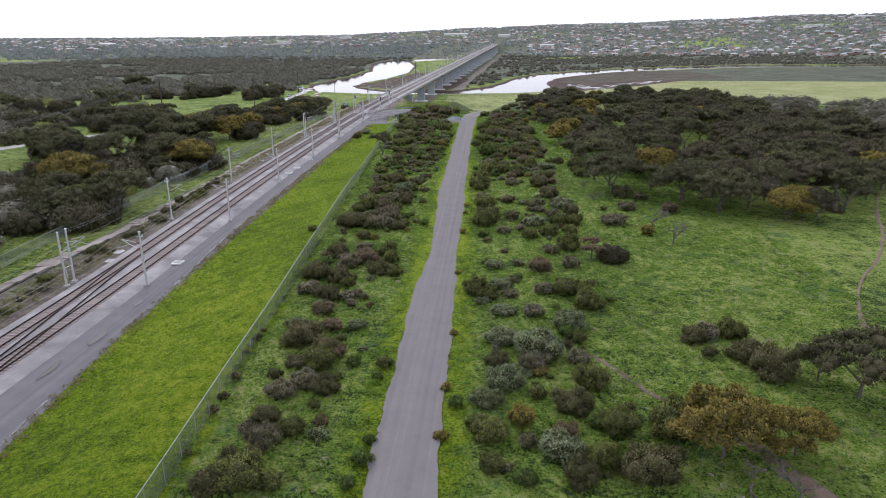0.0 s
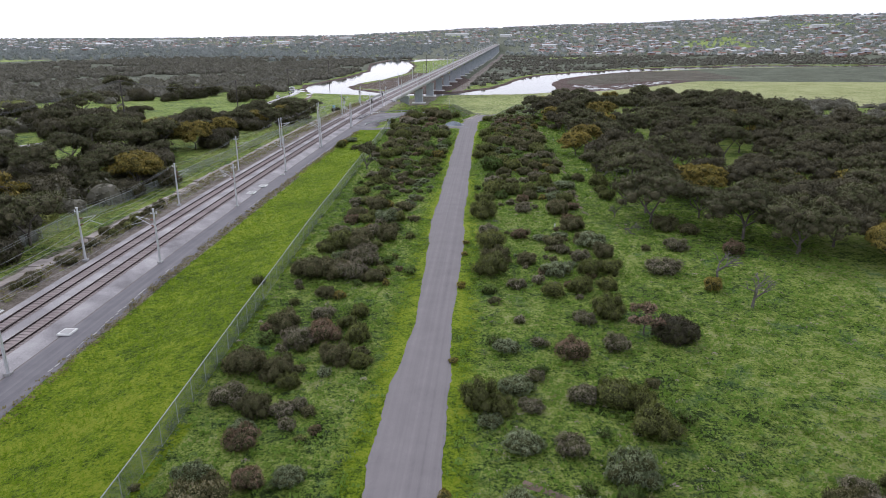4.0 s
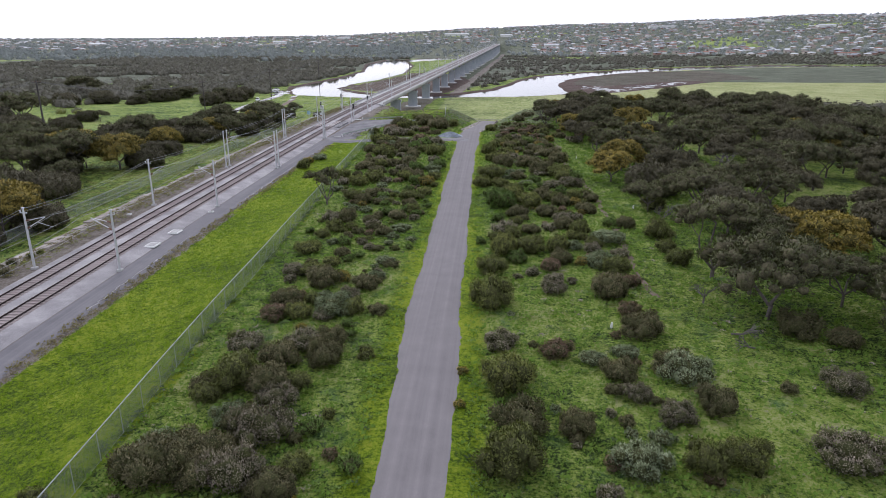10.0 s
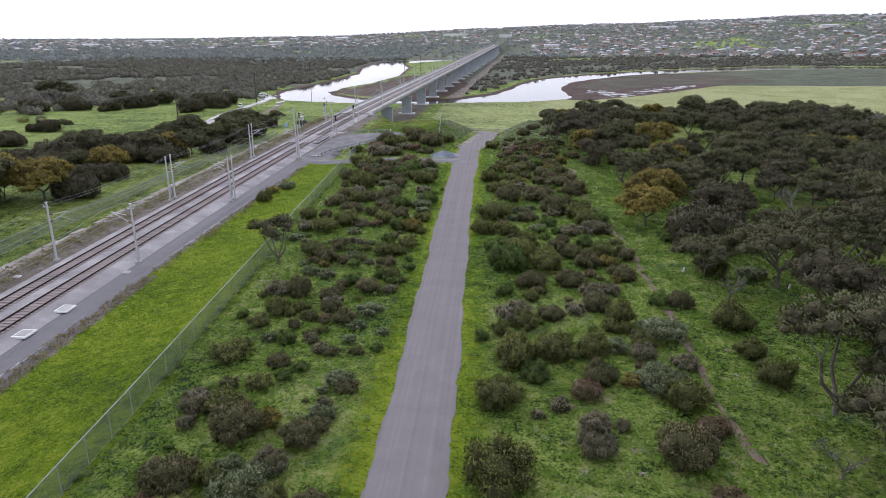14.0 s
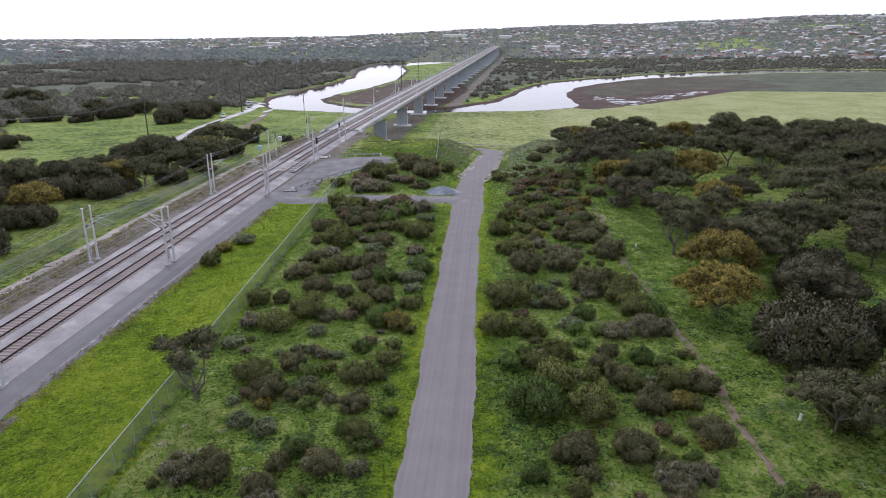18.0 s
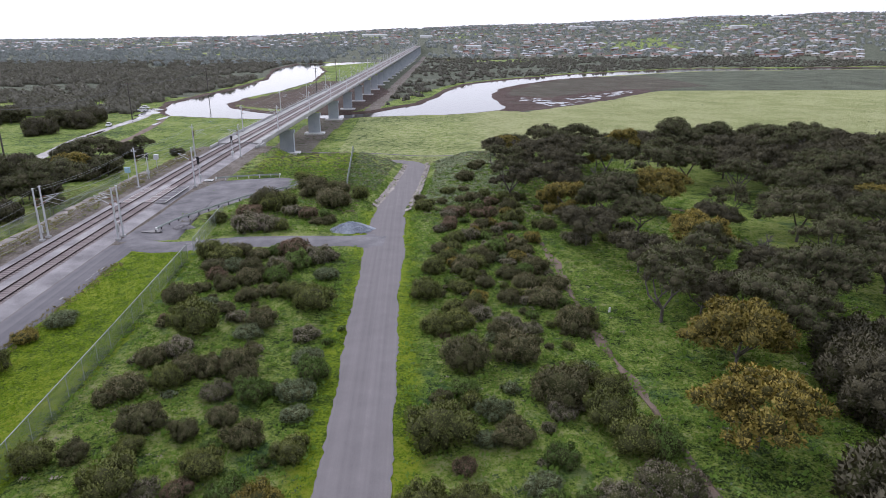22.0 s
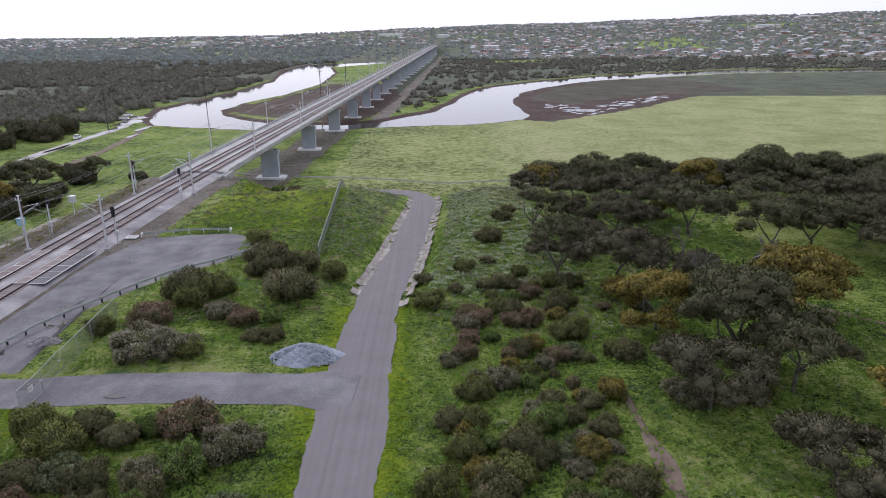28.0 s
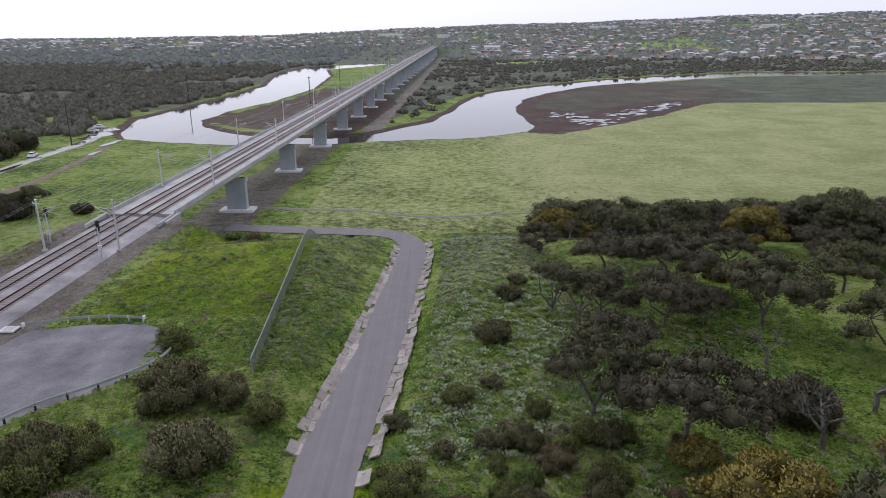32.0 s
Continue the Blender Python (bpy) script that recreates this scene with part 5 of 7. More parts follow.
def put(model, x, y, s=1.0, sz=None, rz=None, used=set()):
    m = pose(x, y, land_at(x, y) - 0.02, 0, 0, rng.random() * 360 if rz is None else rz) @ Matrix.Diagonal((s, s, sz or s, 1))
    if model.name not in used:
        used.add(model.name)
        model.matrix_world = m
        return model
    c = copy_thing(model, Matrix())
    c.matrix_world = m
    return c


OLIVE = "olive-green gum tree with a spreading umbrella crown"
DARKT = "dark grey-green mallee tree with a dense lumpy crown"
YELT = "yellow-brown flowering mallee tree with a wide crown"
RUSTT = "rust-brown tree with a thin rounded crown"
T_OLIVE = [make_tree("gum_tree", 11 + k, 7.4, 8.2, LEAF_GUM, OLIVE, 8600, 0.14, 14 + k, flatness=0.42) for k in range(4)]
T_DARK = [make_tree("mallee_tree", 31 + k, 6.6, 8.0, LEAF_MALLEE, DARKT, 8800, 0.14, 16, flatness=0.5) for k in range(4)]
T_YEL = [make_tree("flowering_mallee", 51 + k, 5.8, 7.2, LEAF_YELLOW, YELT, 9500, 0.14, 16, flatness=0.75) for k in range(2)]
T_DOME = [make_shrub("domed_mallee", 41 + k, 6.4, 3.7, LEAF_MALLEE, "dark brown-green domed mallee leafy to the ground", 10500, 0.16, 34, 0.35) for k in range(3)]
for dome in T_DOME:
    tagged(dome, category="tree")
T_RUST = [make_tree("rust_tree", 61, 4.0, 3.6, LEAF_RUST, RUSTT, 2200, 0.14, 8, flatness=0.6)]
T_OPEN = [make_tree("slender_gum", 71 + k, 7.4, 6.8, LEAF_GUM, "slender gum tree with bare limbs and open tufted crown", 3400, 0.145, 9, flatness=0.2) for k in range(2)]
DEAD = [make_dead(81 + k, 5.2, "bare grey dead tree with fine twigs") for k in range(3)]
trees_at = []


def plant(kind, x, y, s):
    put(kind[int(rng.integers(len(kind)))], x, y, s)
    trees_at.append((x, y, 2.6 * s))


# trees whose places are known, kind by kind
for x, y, s in ((33.1, 53.5, 0.9), (-77.6, 110.1, 0.83), (40.4, 115.1, 1), (-75.7, 115.5, 0.85), (41.5, 116.7, 1.15), (35.7, 121.6, 1.1), (37, 124.8, 1.1), (24.3, 129.4, 1.2), (-79.1, 151.8, 0.74), (-110.8, 164, 1.22), (-84.9, 168.4, 0.85), (21.8, 168.8, 0.7), (-125.9, 171.4, 1.31), (-123.3, 177.9, 1.33), (-86.2, 192.4, 0.75), (-99, 198.9, 1.36), (-91.8, 203.3, 1.37), (36.6, 212.6, 1), (-92.7, 233.9, 0.81), (25.8, 246, 1.2), (-79.5, 261, 0.94), (-69.1, 270.1, 0.5), (44, 276.4, 1), (50.2, 278.1, 1.15), (-79.9, 280, 0.5), (-82.1, 285.9, 0.75), (35.5, 311.7, 1.07),):
    plant(T_OLIVE, x, y, s)
for x, y, s in ((28.6, 314, 1.07), (-190.9, 325.6, 1.9), (-107.5, 337.4, 0.74), (-89.7, 338.2, 0.89), (-100, 354.7, 1.29), (-208.4, 458, 1.17), (-250.3, 463.5, 1.9),):
    plant(T_OLIVE, x, y, s)
for x, y, s in ((47, 119, 1.1), (45, 126, 1.2), (64.9, 131.5, 0.45), (31.5, 149.8, 0.9), (30, 191, 1), (25.7, 213.2, 0.75), (19.9, 237.7, 1),):
    plant(T_DARK, x, y, s)
for x, y, s in ((19.6, 264, 1.2), (12.9, 274.2, 0.48), (29.5, 285.2, 0.7), (25.5, 285.6, 0.95), (19.3, 288.7, 0.8), (62.3, 303.7, 0.76), (53.9, 306.9, 0.83), (16, 311.4, 0.7),):
    plant(T_DARK, x, y, s)
for x, y, s in ((18.4, 44.2, 1), (24, 44.8, 0.7), (-91.5, 136.7, 1.61), (-75.6, 160.8, 1.47), (-78.4, 166.5, 1.24), (19.9, 190.2, 1.05), (23.8, 201.6, 1.15), (-94.6, 209.3, 1.61), (-84.7, 210, 1.45), (33, 232, 1.1), (-86.2, 234.1, 1.18), (20.6, 252.6, 1.1), (36.1, 256, 1.35), (19.1, 260, 0.53), (-85.6, 260.6, 1.08), (36.6, 294.2, 0.73), (48.4, 313.6, 1.15), (-98, 335, 1.32),):
    plant(T_YEL, x, y, s)
for x, y, s in ((25, 135.8, 1.05), (22.6, 140.3, 1.25), (36.1, 167.7, 1.2), (-27.9, 170.5, 0.8), (36.9, 211.9, 1.1), (21.1, 212, 1), (30, 222, 1), (13.7, 268.6, 1.0), (16.4, 287, 0.85), (13.9, 289.7, 0.85),):
    plant(T_OPEN, x, y, s)
for x, y, s in ((22, 39.5, 0.7), (28, 96.6, 0.9), (26.9, 104.9, 0.85), (19.5, 133, 0.5), (36.1, 137, 0.8), (22.1, 161.5, 0.7), (30, 263.3, 1.13), (37.3, 268.2, 1.25), (32.2, 276.5, 0.88), (44.4, 298.7, 0.85), (50.2, 302.1, 0.9), (57.3, 302.2, 0.93), (21.9, 318.7, 0.8),):
    plant(DEAD, x, y, s)
for x, y, s in ((-85, 114.8, 0.9), (-86.4, 121.3, 0.94), (-76.5, 123.5, 0.79), (-100, 132.8, 1.05), (-103.1, 145.3, 1.49), (-86.5, 146.5, 1.49), (-88.4, 158.4, 1.52), (-102.8, 164.5, 1.22), (25.8, 181, 1.5), (-116.8, 181.7, 1.36), (-88.4, 181.8, 1.5), (36.4, 185.9, 1), (-98.3, 186.7, 1.51), (31.5, 193.6, 1), (32.8, 197.9, 1.1), (35.5, 202.7, 1.1), (-122.5, 225.3, 0.96), (-136.9, 226.6, 1.67), (-169.5, 228.8, 1.7), (-161.7, 229.7, 1.7), (-118, 231.3, 0.88), (-131.2, 232.4, 1.68), (-110.9, 240.1, 1.25), (-153.9, 244, 1.7), (-103.9, 244.4, 1.69), (-132.1, 245.4, 1.53), (-94.1, 245.9, 1.23), (-141.9, 248.5, 1.83), (-89.6, 250.7, 1.29), (-104.6, 255.6, 1.17),):
    plant(T_DOME, x, y, s)
for x, y, s in ((-140.8, 257, 1.7), (30.5, 267.6, 0.87), (-100.4, 270.7, 1.23), (-139, 272.6, 1.18), (-198.4, 275.2, 1.7), (-96.5, 277.7, 1.26), (-189.9, 284.8, 1.7), (-94.4, 291.2, 1.11), (-103.4, 296.3, 1.25), (-97.7, 303.1, 1.03), (-189.9, 308.9, 1.9), (-116.2, 341.7, 1.68), (-98, 344.2, 1.42), (-107.8, 347.5, 1.17), (-178.7, 349.2, 1.3), (-94.7, 367.6, 1.09), (-81.7, 371.6, 0.67), (-231.6, 415.5, 1.9), (-153.9, 426.2, 1.9), (-198.1, 429.7, 1.43), (-219.9, 429.8, 1.9), (-191.4, 445.2, 1.9), (-148.7, 446.7, 1.9), (-159, 454.9, 1.9), (-151.1, 464.1, 1.9), (-189.9, 467.6, 1.9),):
    plant(T_DOME, x, y, s)
for x, y, s in [q for q in trees_at if q[0] < -66]:
    # neighbours that close each western clump
    for k in range(2):
        a, d = rng.random() * 6.283, rng.uniform(4.5, 7.5)
        u, v = x + d * math.cos(a), y + d * math.sin(a)
        if u < -70 and not (y > 320 and u > -92):
            plant(T_DOME if rng.random() < 0.8 else T_OLIVE, u, v, rng.uniform(0.7, 1.3))
for x, y, s in ((25.3, 245.1, 1.0), (28.1, 240.6, 0.9)):
    plant(T_OLIVE, x, y, s)
plant(T_RUST, 14.8, 89, 0.9)
plant(T_DOME, 17.6, 88.2, 0.62)
plant(T_OLIVE, 31.0, 56.6, 0.5)
# dead boughs lying in the grass
for n, (x, y, s) in enumerate(((19.8, 125.3, 0.75), (20.6, 122.6, 0.6), (24.5, 117.2, 0.8), (20.0, 134.8, 0.5), (42.4, 291.6, 0.6), (44.7, 293.5, 0.5), (26.4, 263.7, 0.7), (33.1, 260.0, 0.8), (19.4, 40.8, 0.8), (20.9, 42.6, 0.7), (23.4, 64.5, 0.7))):
    fb = make_dead(90 + n % 3, 3.6, "bleached dead bough lying in the grass", "fallen_branch")
    fb.matrix_world = pose(x, y, land_at(x, y) + 0.25, 78, 12, rng.random() * 360) @ Matrix.Diagonal((s, s, s, 1))
# the grove on the eastern side
N_KNOWN = len(trees_at)
tries = 0
while len(trees_at) < N_KNOWN + 300 and tries < 20000:
    tries += 1
    y = rng.uniform(105, 352)
    lo = float(np.interp(y, [105, 112, 135, 160, 190, 230, 260, 290, 352], [62, 46, 30, 27, 27, 23, 20, 15, 24]))
    x = lo + 82 * rng.random() ** 1.15
    if y > 318 and rng.random() < 0.5:
        continue
    if y < 150 and x > 52 + (y - 105) * 0.9:
        continue
    if waves(np.array([x]), np.array([y]), 15)[0] > 0.55 or (240 < y < 300 and x < 17):
        continue
    gap = 3.4 if 240 < y < 300 and x < 44 else 2.9 if y > 226 and x < 56 else 2.25 if y < 300 and x < 70 else 1.7
    if any((x - a) ** 2 + (y - b) ** 2 < (gap * q) ** 2 for a, b, q in trees_at):
        continue
    u = rng.random()
    plant(T_OLIVE if u < 0.34 else T_DARK if u < 0.76 else T_YEL if u < 0.86 else T_OPEN if u < 0.95 else DEAD, x, y, rng.uniform(0.75, 1.25))
# shrubs along both sides of the service road
KINDS = (("olive_shrub", LEAF_OLIVE, "dark olive rounded shrub in the grass", 3.0, 2.0, 0.3, 0.13, 0.5), ("dark_shrub", LEAF_DARK, "grey-brown fuzzy shrub in the grass", 3.0, 1.8, 0.5, 0.12, 0.5), ("green_shrub", LEAF_GREEN, "fresh green bushy shrub in the grass", 2.6, 1.8, 0.66, 0.13, 0.7),
         ("saltbush", LEAF_GREY, "low silver-grey saltbush in the grass", 3.0, 1.2, 0.76, 0.11, 0.3), ("dusty_shrub", LEAF_DUSTY, "dusty mauve-brown twiggy shrub in the grass", 3.0, 1.5, 0.87, 0.1, 0.6), ("heath_shrub", LEAF_RUST, "rust-purple twiggy shrub in the grass", 2.8, 1.7, 0.93, 0.11, 0.6),
         ("yellow_shrub", LEAF_YELLOW, "yellow-green rounded shrub in the grass", 2.8, 1.8, 1.0, 0.12, 0.5))
SHRUB = {}
for n, (name, leaf, lab, w, h, upto, size, up) in enumerate(KINDS):
    SHRUB[name] = ([make_shrub(name, 101 + 10 * n + k, w, h, leaf, lab, 4200, size * 0.66, 15, up) for k in range(3)], [make_shrub(name, 106 + 10 * n + k, w, h, leaf, lab.replace("shrub", "small shrub").replace("saltbush", "small saltbush"), 1100, size * 1.15, 8, up) for k in range(2)])
shrubs = []


def shrub_at(x, y, s, name=None):
    u = rng.random() + 0.16 * waves(np.array([x]), np.array([y]), 5)[0]
    name = name or next((k[0] for k in KINDS if u < k[5]), "olive_shrub")
    kind = SHRUB[name][0 if s > 0.62 else 1]
    put(kind[int(rng.integers(len(kind)))], x, y, s, s * rng.uniform(0.85, 1.25))
    shrubs.append((x, y, s))


def clear_of(x, y, s, k=0.78):
    return all((x - a) ** 2 + (y - b) ** 2 > (k * (q + s)) ** 2 for a, b, q in shrubs)


# bushes whose places are known, kind by kind and stretch by stretch
for x, y, s in ((-14.9, 38.4, 0.62), (-17.1, 38.5, 1.16), (0.9, 41.6, 0.68), (9.2, 42.8, 0.81), (-15.1, 45, 0.71), (0.8, 45.4, 1.03), (-0.5, 46.6, 0.58), (11.2, 47.2, 0.99), (15.4, 47.3, 1.36), (4.9, 52, 0.54), (9.9, 54.3, 1.07), (-15.6, 55.7, 1.12), (-9.5, 56.5, 0.58),):
    shrub_at(x, y, s, "olive_shrub")
for x, y, s in ((-19.2, 37.7, 0.87), (-18.5, 40.4, 0.71), (7.4, 40.6, 0.83), (-22.5, 41.5, 0.27), (12.5, 41.7, 1.37), (-17.2, 41.7, 0.57), (-17.8, 46.5, 0.79), (-22.9, 47.4, 0.35), (-22.7, 49.5, 0.33), (7.7, 50.2, 1.02), (12.5, 50.3, 0.44), (-14.1, 51.4, 0.8), (-23, 53.1, 0.35), (-19.4, 53.5, 0.48), (1.4, 57.1, 0.76), (27.3, 57.5, 1.39), (-23.8, 58, 0.24), (-16, 58.8, 0.93),):
    shrub_at(x, y, s, "dark_shrub")
for x, y, s in ((-9.4, 38.8, 0.49), (3.3, 40.3, 0.64), (-8.9, 41.5, 0.6), (-8.8, 44.1, 0.4), (9.7, 47.9, 0.7), (-2.3, 49.8, 0.53), (-9.8, 54.1, 0.46),):
    shrub_at(x, y, s, "green_shrub")
for x, y, s in ((6.1, 44, 1.2), (0.4, 50.5, 0.95), (1.9, 53.9, 1.21),):
    shrub_at(x, y, s, "saltbush")
for x, y, s in ((1.9, 41.5, 0.38), (-16.9, 43.3, 0.87), (3.7, 44.8, 0.6), (-18.8, 44.8, 0.6), (-17.8, 50.5, 0.93), (-16.3, 52.6, 0.86), (-18.1, 56.1, 0.73), (4.9, 57.4, 1.02), (9.4, 58.8, 0.79),):
    shrub_at(x, y, s, "dusty_shrub")
for x, y, s in ((6.7, 45.9, 0.72), (-14.5, 58, 0.64),):
    shrub_at(x, y, s, "heath_shrub")
for x, y, s in ((3.3, 47.7, 0.76),):
    shrub_at(x, y, s, "yellow_shrub")
for x, y, s in ((26.3, 65.6, 0.96), (12.1, 72.1, 1.09), (0.6, 74.1, 0.66), (-1.1, 75, 0.99), (11.7, 75.5, 0.82), (10, 76.2, 1.18), (-13.2, 85.7, 0.77), (-14.9, 89, 0.66),):
    shrub_at(x, y, s, "olive_shrub")
for x, y, s in ((25.6, 60.7, 0.99), (-18.7, 60.8, 1.32), (22.6, 61, 0.49), (-23.7, 61.3, 0.31), (27.4, 62.8, 0.67), (-23.7, 63.3, 0.25), (22.1, 64.2, 0.93), (-18.9, 72.7, 0.89), (-18.8, 78.4, 0.95), (13.4, 79, 0.49), (-21.9, 79.2, 1.14), (-14.4, 81.5, 0.92), (-21, 87.8, 1.05),):
    shrub_at(x, y, s, "dark_shrub")
for x, y, s in ((-14.7, 64, 0.35), (8.3, 71.3, 0.36), (14.9, 73.8, 0.53), (4.1, 80.6, 0.48), (0, 86.1, 0.56),):
    shrub_at(x, y, s, "green_shrub")
for x, y, s in ((5.4, 60.2, 1.66), (1.7, 62.3, 1.05), (-20.4, 64.6, 0.82), (9.3, 66.8, 1.17), (2.2, 69.6, 0.94), (1.8, 77.5, 0.99), (1.2, 84.7, 0.77),):
    shrub_at(x, y, s, "saltbush")
for x, y, s in ((23.7, 65.8, 0.9), (5.6, 69.5, 0.86), (-15.7, 70.9, 0.54), (-15.6, 73.6, 0.56), (-21.6, 74.4, 0.96), (3, 74.7, 0.67), (7.3, 76.5, 0.79), (3.6, 79.6, 0.62), (11.6, 85.7, 0.86), (4.4, 86.1, 0.6),):
    shrub_at(x, y, s, "dusty_shrub")
for x, y, s in ((-16.4, 64.2, 0.78), (-18.4, 68.6, 0.87), (7.2, 83.8, 1.07), (-16.6, 85.8, 1.09),):
    shrub_at(x, y, s, "heath_shrub")
for x, y, s in ((-14, 91.4, 0.66), (12, 93.2, 1.07), (6.7, 98.5, 0.82), (10, 100.2, 0.9), (13.1, 100.9, 0.77), (-0.3, 105.1, 1.3), (11.8, 105.8, 0.94), (14.4, 106.6, 0.91), (-22.4, 111.5, 0.76), (-21.2, 113.8, 1.23), (-16.3, 113.8, 0.76), (-0.4, 114.8, 1.23),):
    shrub_at(x, y, s, "olive_shrub")
for x, y, s in ((0.1, 96, 0.47), (-19.1, 96.8, 0.74), (-14.6, 102, 0.95), (-19.5, 102.7, 1.04), (-22.3, 102.8, 1.42), (-21.1, 104.5, 1.14), (-19.4, 105, 1.04), (-18.1, 107.6, 0.95), (0.3, 109.6, 1.11), (4.3, 109.7, 0.86), (-22.9, 112.5, 0.85), (14.5, 112.9, 0.93), (-18.6, 113.1, 1.14), (20.7, 115.7, 0.45), (-18.9, 117.3, 1.04), (8.4, 117.4, 0.87), (-15.3, 117.6, 0.95), (12.9, 118.7, 1), (-15.4, 120.7, 0.85), (28.7, 124.2, 0.91),):
    shrub_at(x, y, s, "dark_shrub")
for x, y, s in ((-0.5, 98.8, 0.68), (-10.3, 104.1, 0.62), (-13.7, 107.9, 0.57), (-14.2, 122.7, 0.47), (-14.8, 124.6, 0.47),):
    shrub_at(x, y, s, "green_shrub")
for x, y, s in ((-22.7, 105.2, 0.95), (7.8, 106, 1.12), (9.8, 108.9, 0.6), (-19.7, 109.1, 0.95), (13.7, 117.6, 1.29), (6.8, 119.7, 0.73), (9.6, 120.9, 0.74),):
    shrub_at(x, y, s, "saltbush")
for x, y, s in ((-18, 91.1, 0.82), (2.6, 91.1, 0.44), (9.3, 91.6, 0.84), (9.6, 98, 0.38), (2.7, 100.9, 0.71), (7.2, 101.4, 0.55), (-17.1, 102.5, 1.23), (5.3, 102.7, 0.59), (-16.9, 107.3, 1.33), (21, 107.3, 1.4), (-17.1, 111.3, 0.95), (11.4, 111.5, 0.9), (9.2, 114.2, 0.71), (24.9, 116.2, 1.09), (-22.5, 119.8, 1.04), (-17.7, 120.5, 1.04), (-0.9, 121.7, 0.98),):
    shrub_at(x, y, s, "dusty_shrub")
for x, y, s in ((8.9, 101.4, 0.59), (11.9, 104.8, 0.52), (6, 105.9, 0.48), (31.9, 114.5, 1.01), (3.7, 120.5, 0.93),):
    shrub_at(x, y, s, "heath_shrub")
for x, y, s in ((25.3, 101.5, 0.76),):
    shrub_at(x, y, s, "yellow_shrub")
for x, y, s in ((-19.9, 126.4, 0.76), (-14.9, 127.7, 0.69), (-1.7, 130.9, 1.38), (-21.5, 137.9, 0.88), (-24.1, 140, 0.3), (-1.6, 140.1, 1.13), (12.3, 140.8, 1.07), (-20.2, 141.1, 0.68), (20.2, 145, 0.96), (-24.3, 145.6, 0.93), (-0.3, 146.7, 1.16), (-13.7, 147.3, 0.44), (-23.8, 147.7, 0.57), (3, 148.1, 1.25), (6.4, 148.6, 0.99), (19.7, 149.1, 0.78),):
    shrub_at(x, y, s, "olive_shrub")
for x, y, s in ((11.9, 125.2, 1.23), (25.7, 126.1, 1.12), (-12.6, 128.1, 0.64), (-21.9, 129.1, 1.04), (10.3, 134, 1.29), (-14.9, 134.2, 0.85), (-19.6, 135.1, 1.23), (-14.1, 135.8, 0.45), (-16, 139.3, 0.2), (6.3, 143.9, 0.86), (-19.8, 144.8, 0.66), (-15.8, 147.1, 0.48),):
    shrub_at(x, y, s, "dark_shrub")
for x, y, s in ((-23.4, 132.9, 0.25), (-18.6, 142.5, 0.52), (-17.6, 144.1, 0.53), (1.3, 144.2, 0.89), (7, 144.6, 0.7),):
    shrub_at(x, y, s, "green_shrub")
for x, y, s in ((-16.8, 128, 1.37), (-14.3, 137.3, 0.71), (-14, 142.3, 0.73), (11, 143.5, 1.31), (-21.9, 149.5, 0.57), (8.5, 149.6, 0.75),):
    shrub_at(x, y, s, "saltbush")
for x, y, s in ((-17.4, 126.2, 0.66), (-23.3, 130.7, 0.44), (-16.1, 131.3, 0.77), (4.7, 134.5, 0.83), (-23.5, 135.6, 0.5), (5.1, 137.3, 0.75), (7, 137.4, 0.49), (-23.7, 137.9, 0.95), (1.2, 138.4, 0.38), (-14.4, 138.9, 0.45), (2.8, 139.6, 0.55), (13.8, 146.9, 0.74), (10.6, 148.2, 0.74), (-18.1, 149.2, 0.53),):
    shrub_at(x, y, s, "dusty_shrub")
for x, y, s in ((-22.1, 126.2, 0.95), (11.6, 129.6, 0.72), (-20.8, 130.4, 0.57), (13, 137.3, 0.83), (4.9, 141.4, 0.83),):
    shrub_at(x, y, s, "heath_shrub")
for x, y, s in ((-18.8, 150.3, 0.34), (-24.1, 152.5, 0.67), (1, 153.9, 0.86), (20.2, 155.1, 1.13), (9.8, 155.3, 0.92), (-23.2, 155.6, 0.77), (-13.4, 165.7, 0.77), (22.7, 169.9, 1.23), (4.1, 170, 1.18), (1.6, 173.6, 1.24), (-24.4, 174.1, 1.04), (-15.2, 174.2, 1.06), (8.1, 174.3, 0.68), (11.5, 174.7, 0.93),):
    shrub_at(x, y, s, "olive_shrub")
for x, y, s in ((11, 151.7, 0.58), (-20.7, 152.4, 0.49), (-19.7, 154, 0.53), (-16.2, 154, 0.77), (3.6, 156, 0.88), (8.2, 158.3, 0.92), (-18.9, 159.2, 0.79), (16.7, 159.6, 0.81), (-22.5, 160.8, 0.9), (-15.3, 162.1, 0.89), (-18.4, 162.1, 0.59), (2.1, 164.4, 1.02), (6.3, 164.9, 1.11), (12.6, 167.3, 1), (-14.6, 170, 0.8), (9, 171.1, 0.95), (-22.2, 171.5, 0.93), (13.9, 174.6, 0.88), (1.3, 174.8, 0.55),):
    shrub_at(x, y, s, "dark_shrub")
for x, y, s in ((-3.1, 151.1, 0.5), (-26.2, 154.2, 0.47), (14.7, 160.1, 0.71), (-0.8, 161.9, 0.66), (-17.5, 164, 0.88), (-14.5, 166.6, 0.63), (-11.7, 169, 0.49), (-18.5, 169.7, 0.57), (-0.3, 170, 1.59), (-12.3, 172.7, 0.38),):
    shrub_at(x, y, s, "green_shrub")
for x, y, s in ((-14.8, 152.5, 0.62), (13.4, 152.7, 1.37), (-14.1, 156.4, 0.86), (-23, 167.2, 0.66), (27.3, 169.3, 1.02), (-24.7, 170.2, 0.45), (-19.2, 172.7, 0.73),):
    shrub_at(x, y, s, "saltbush")
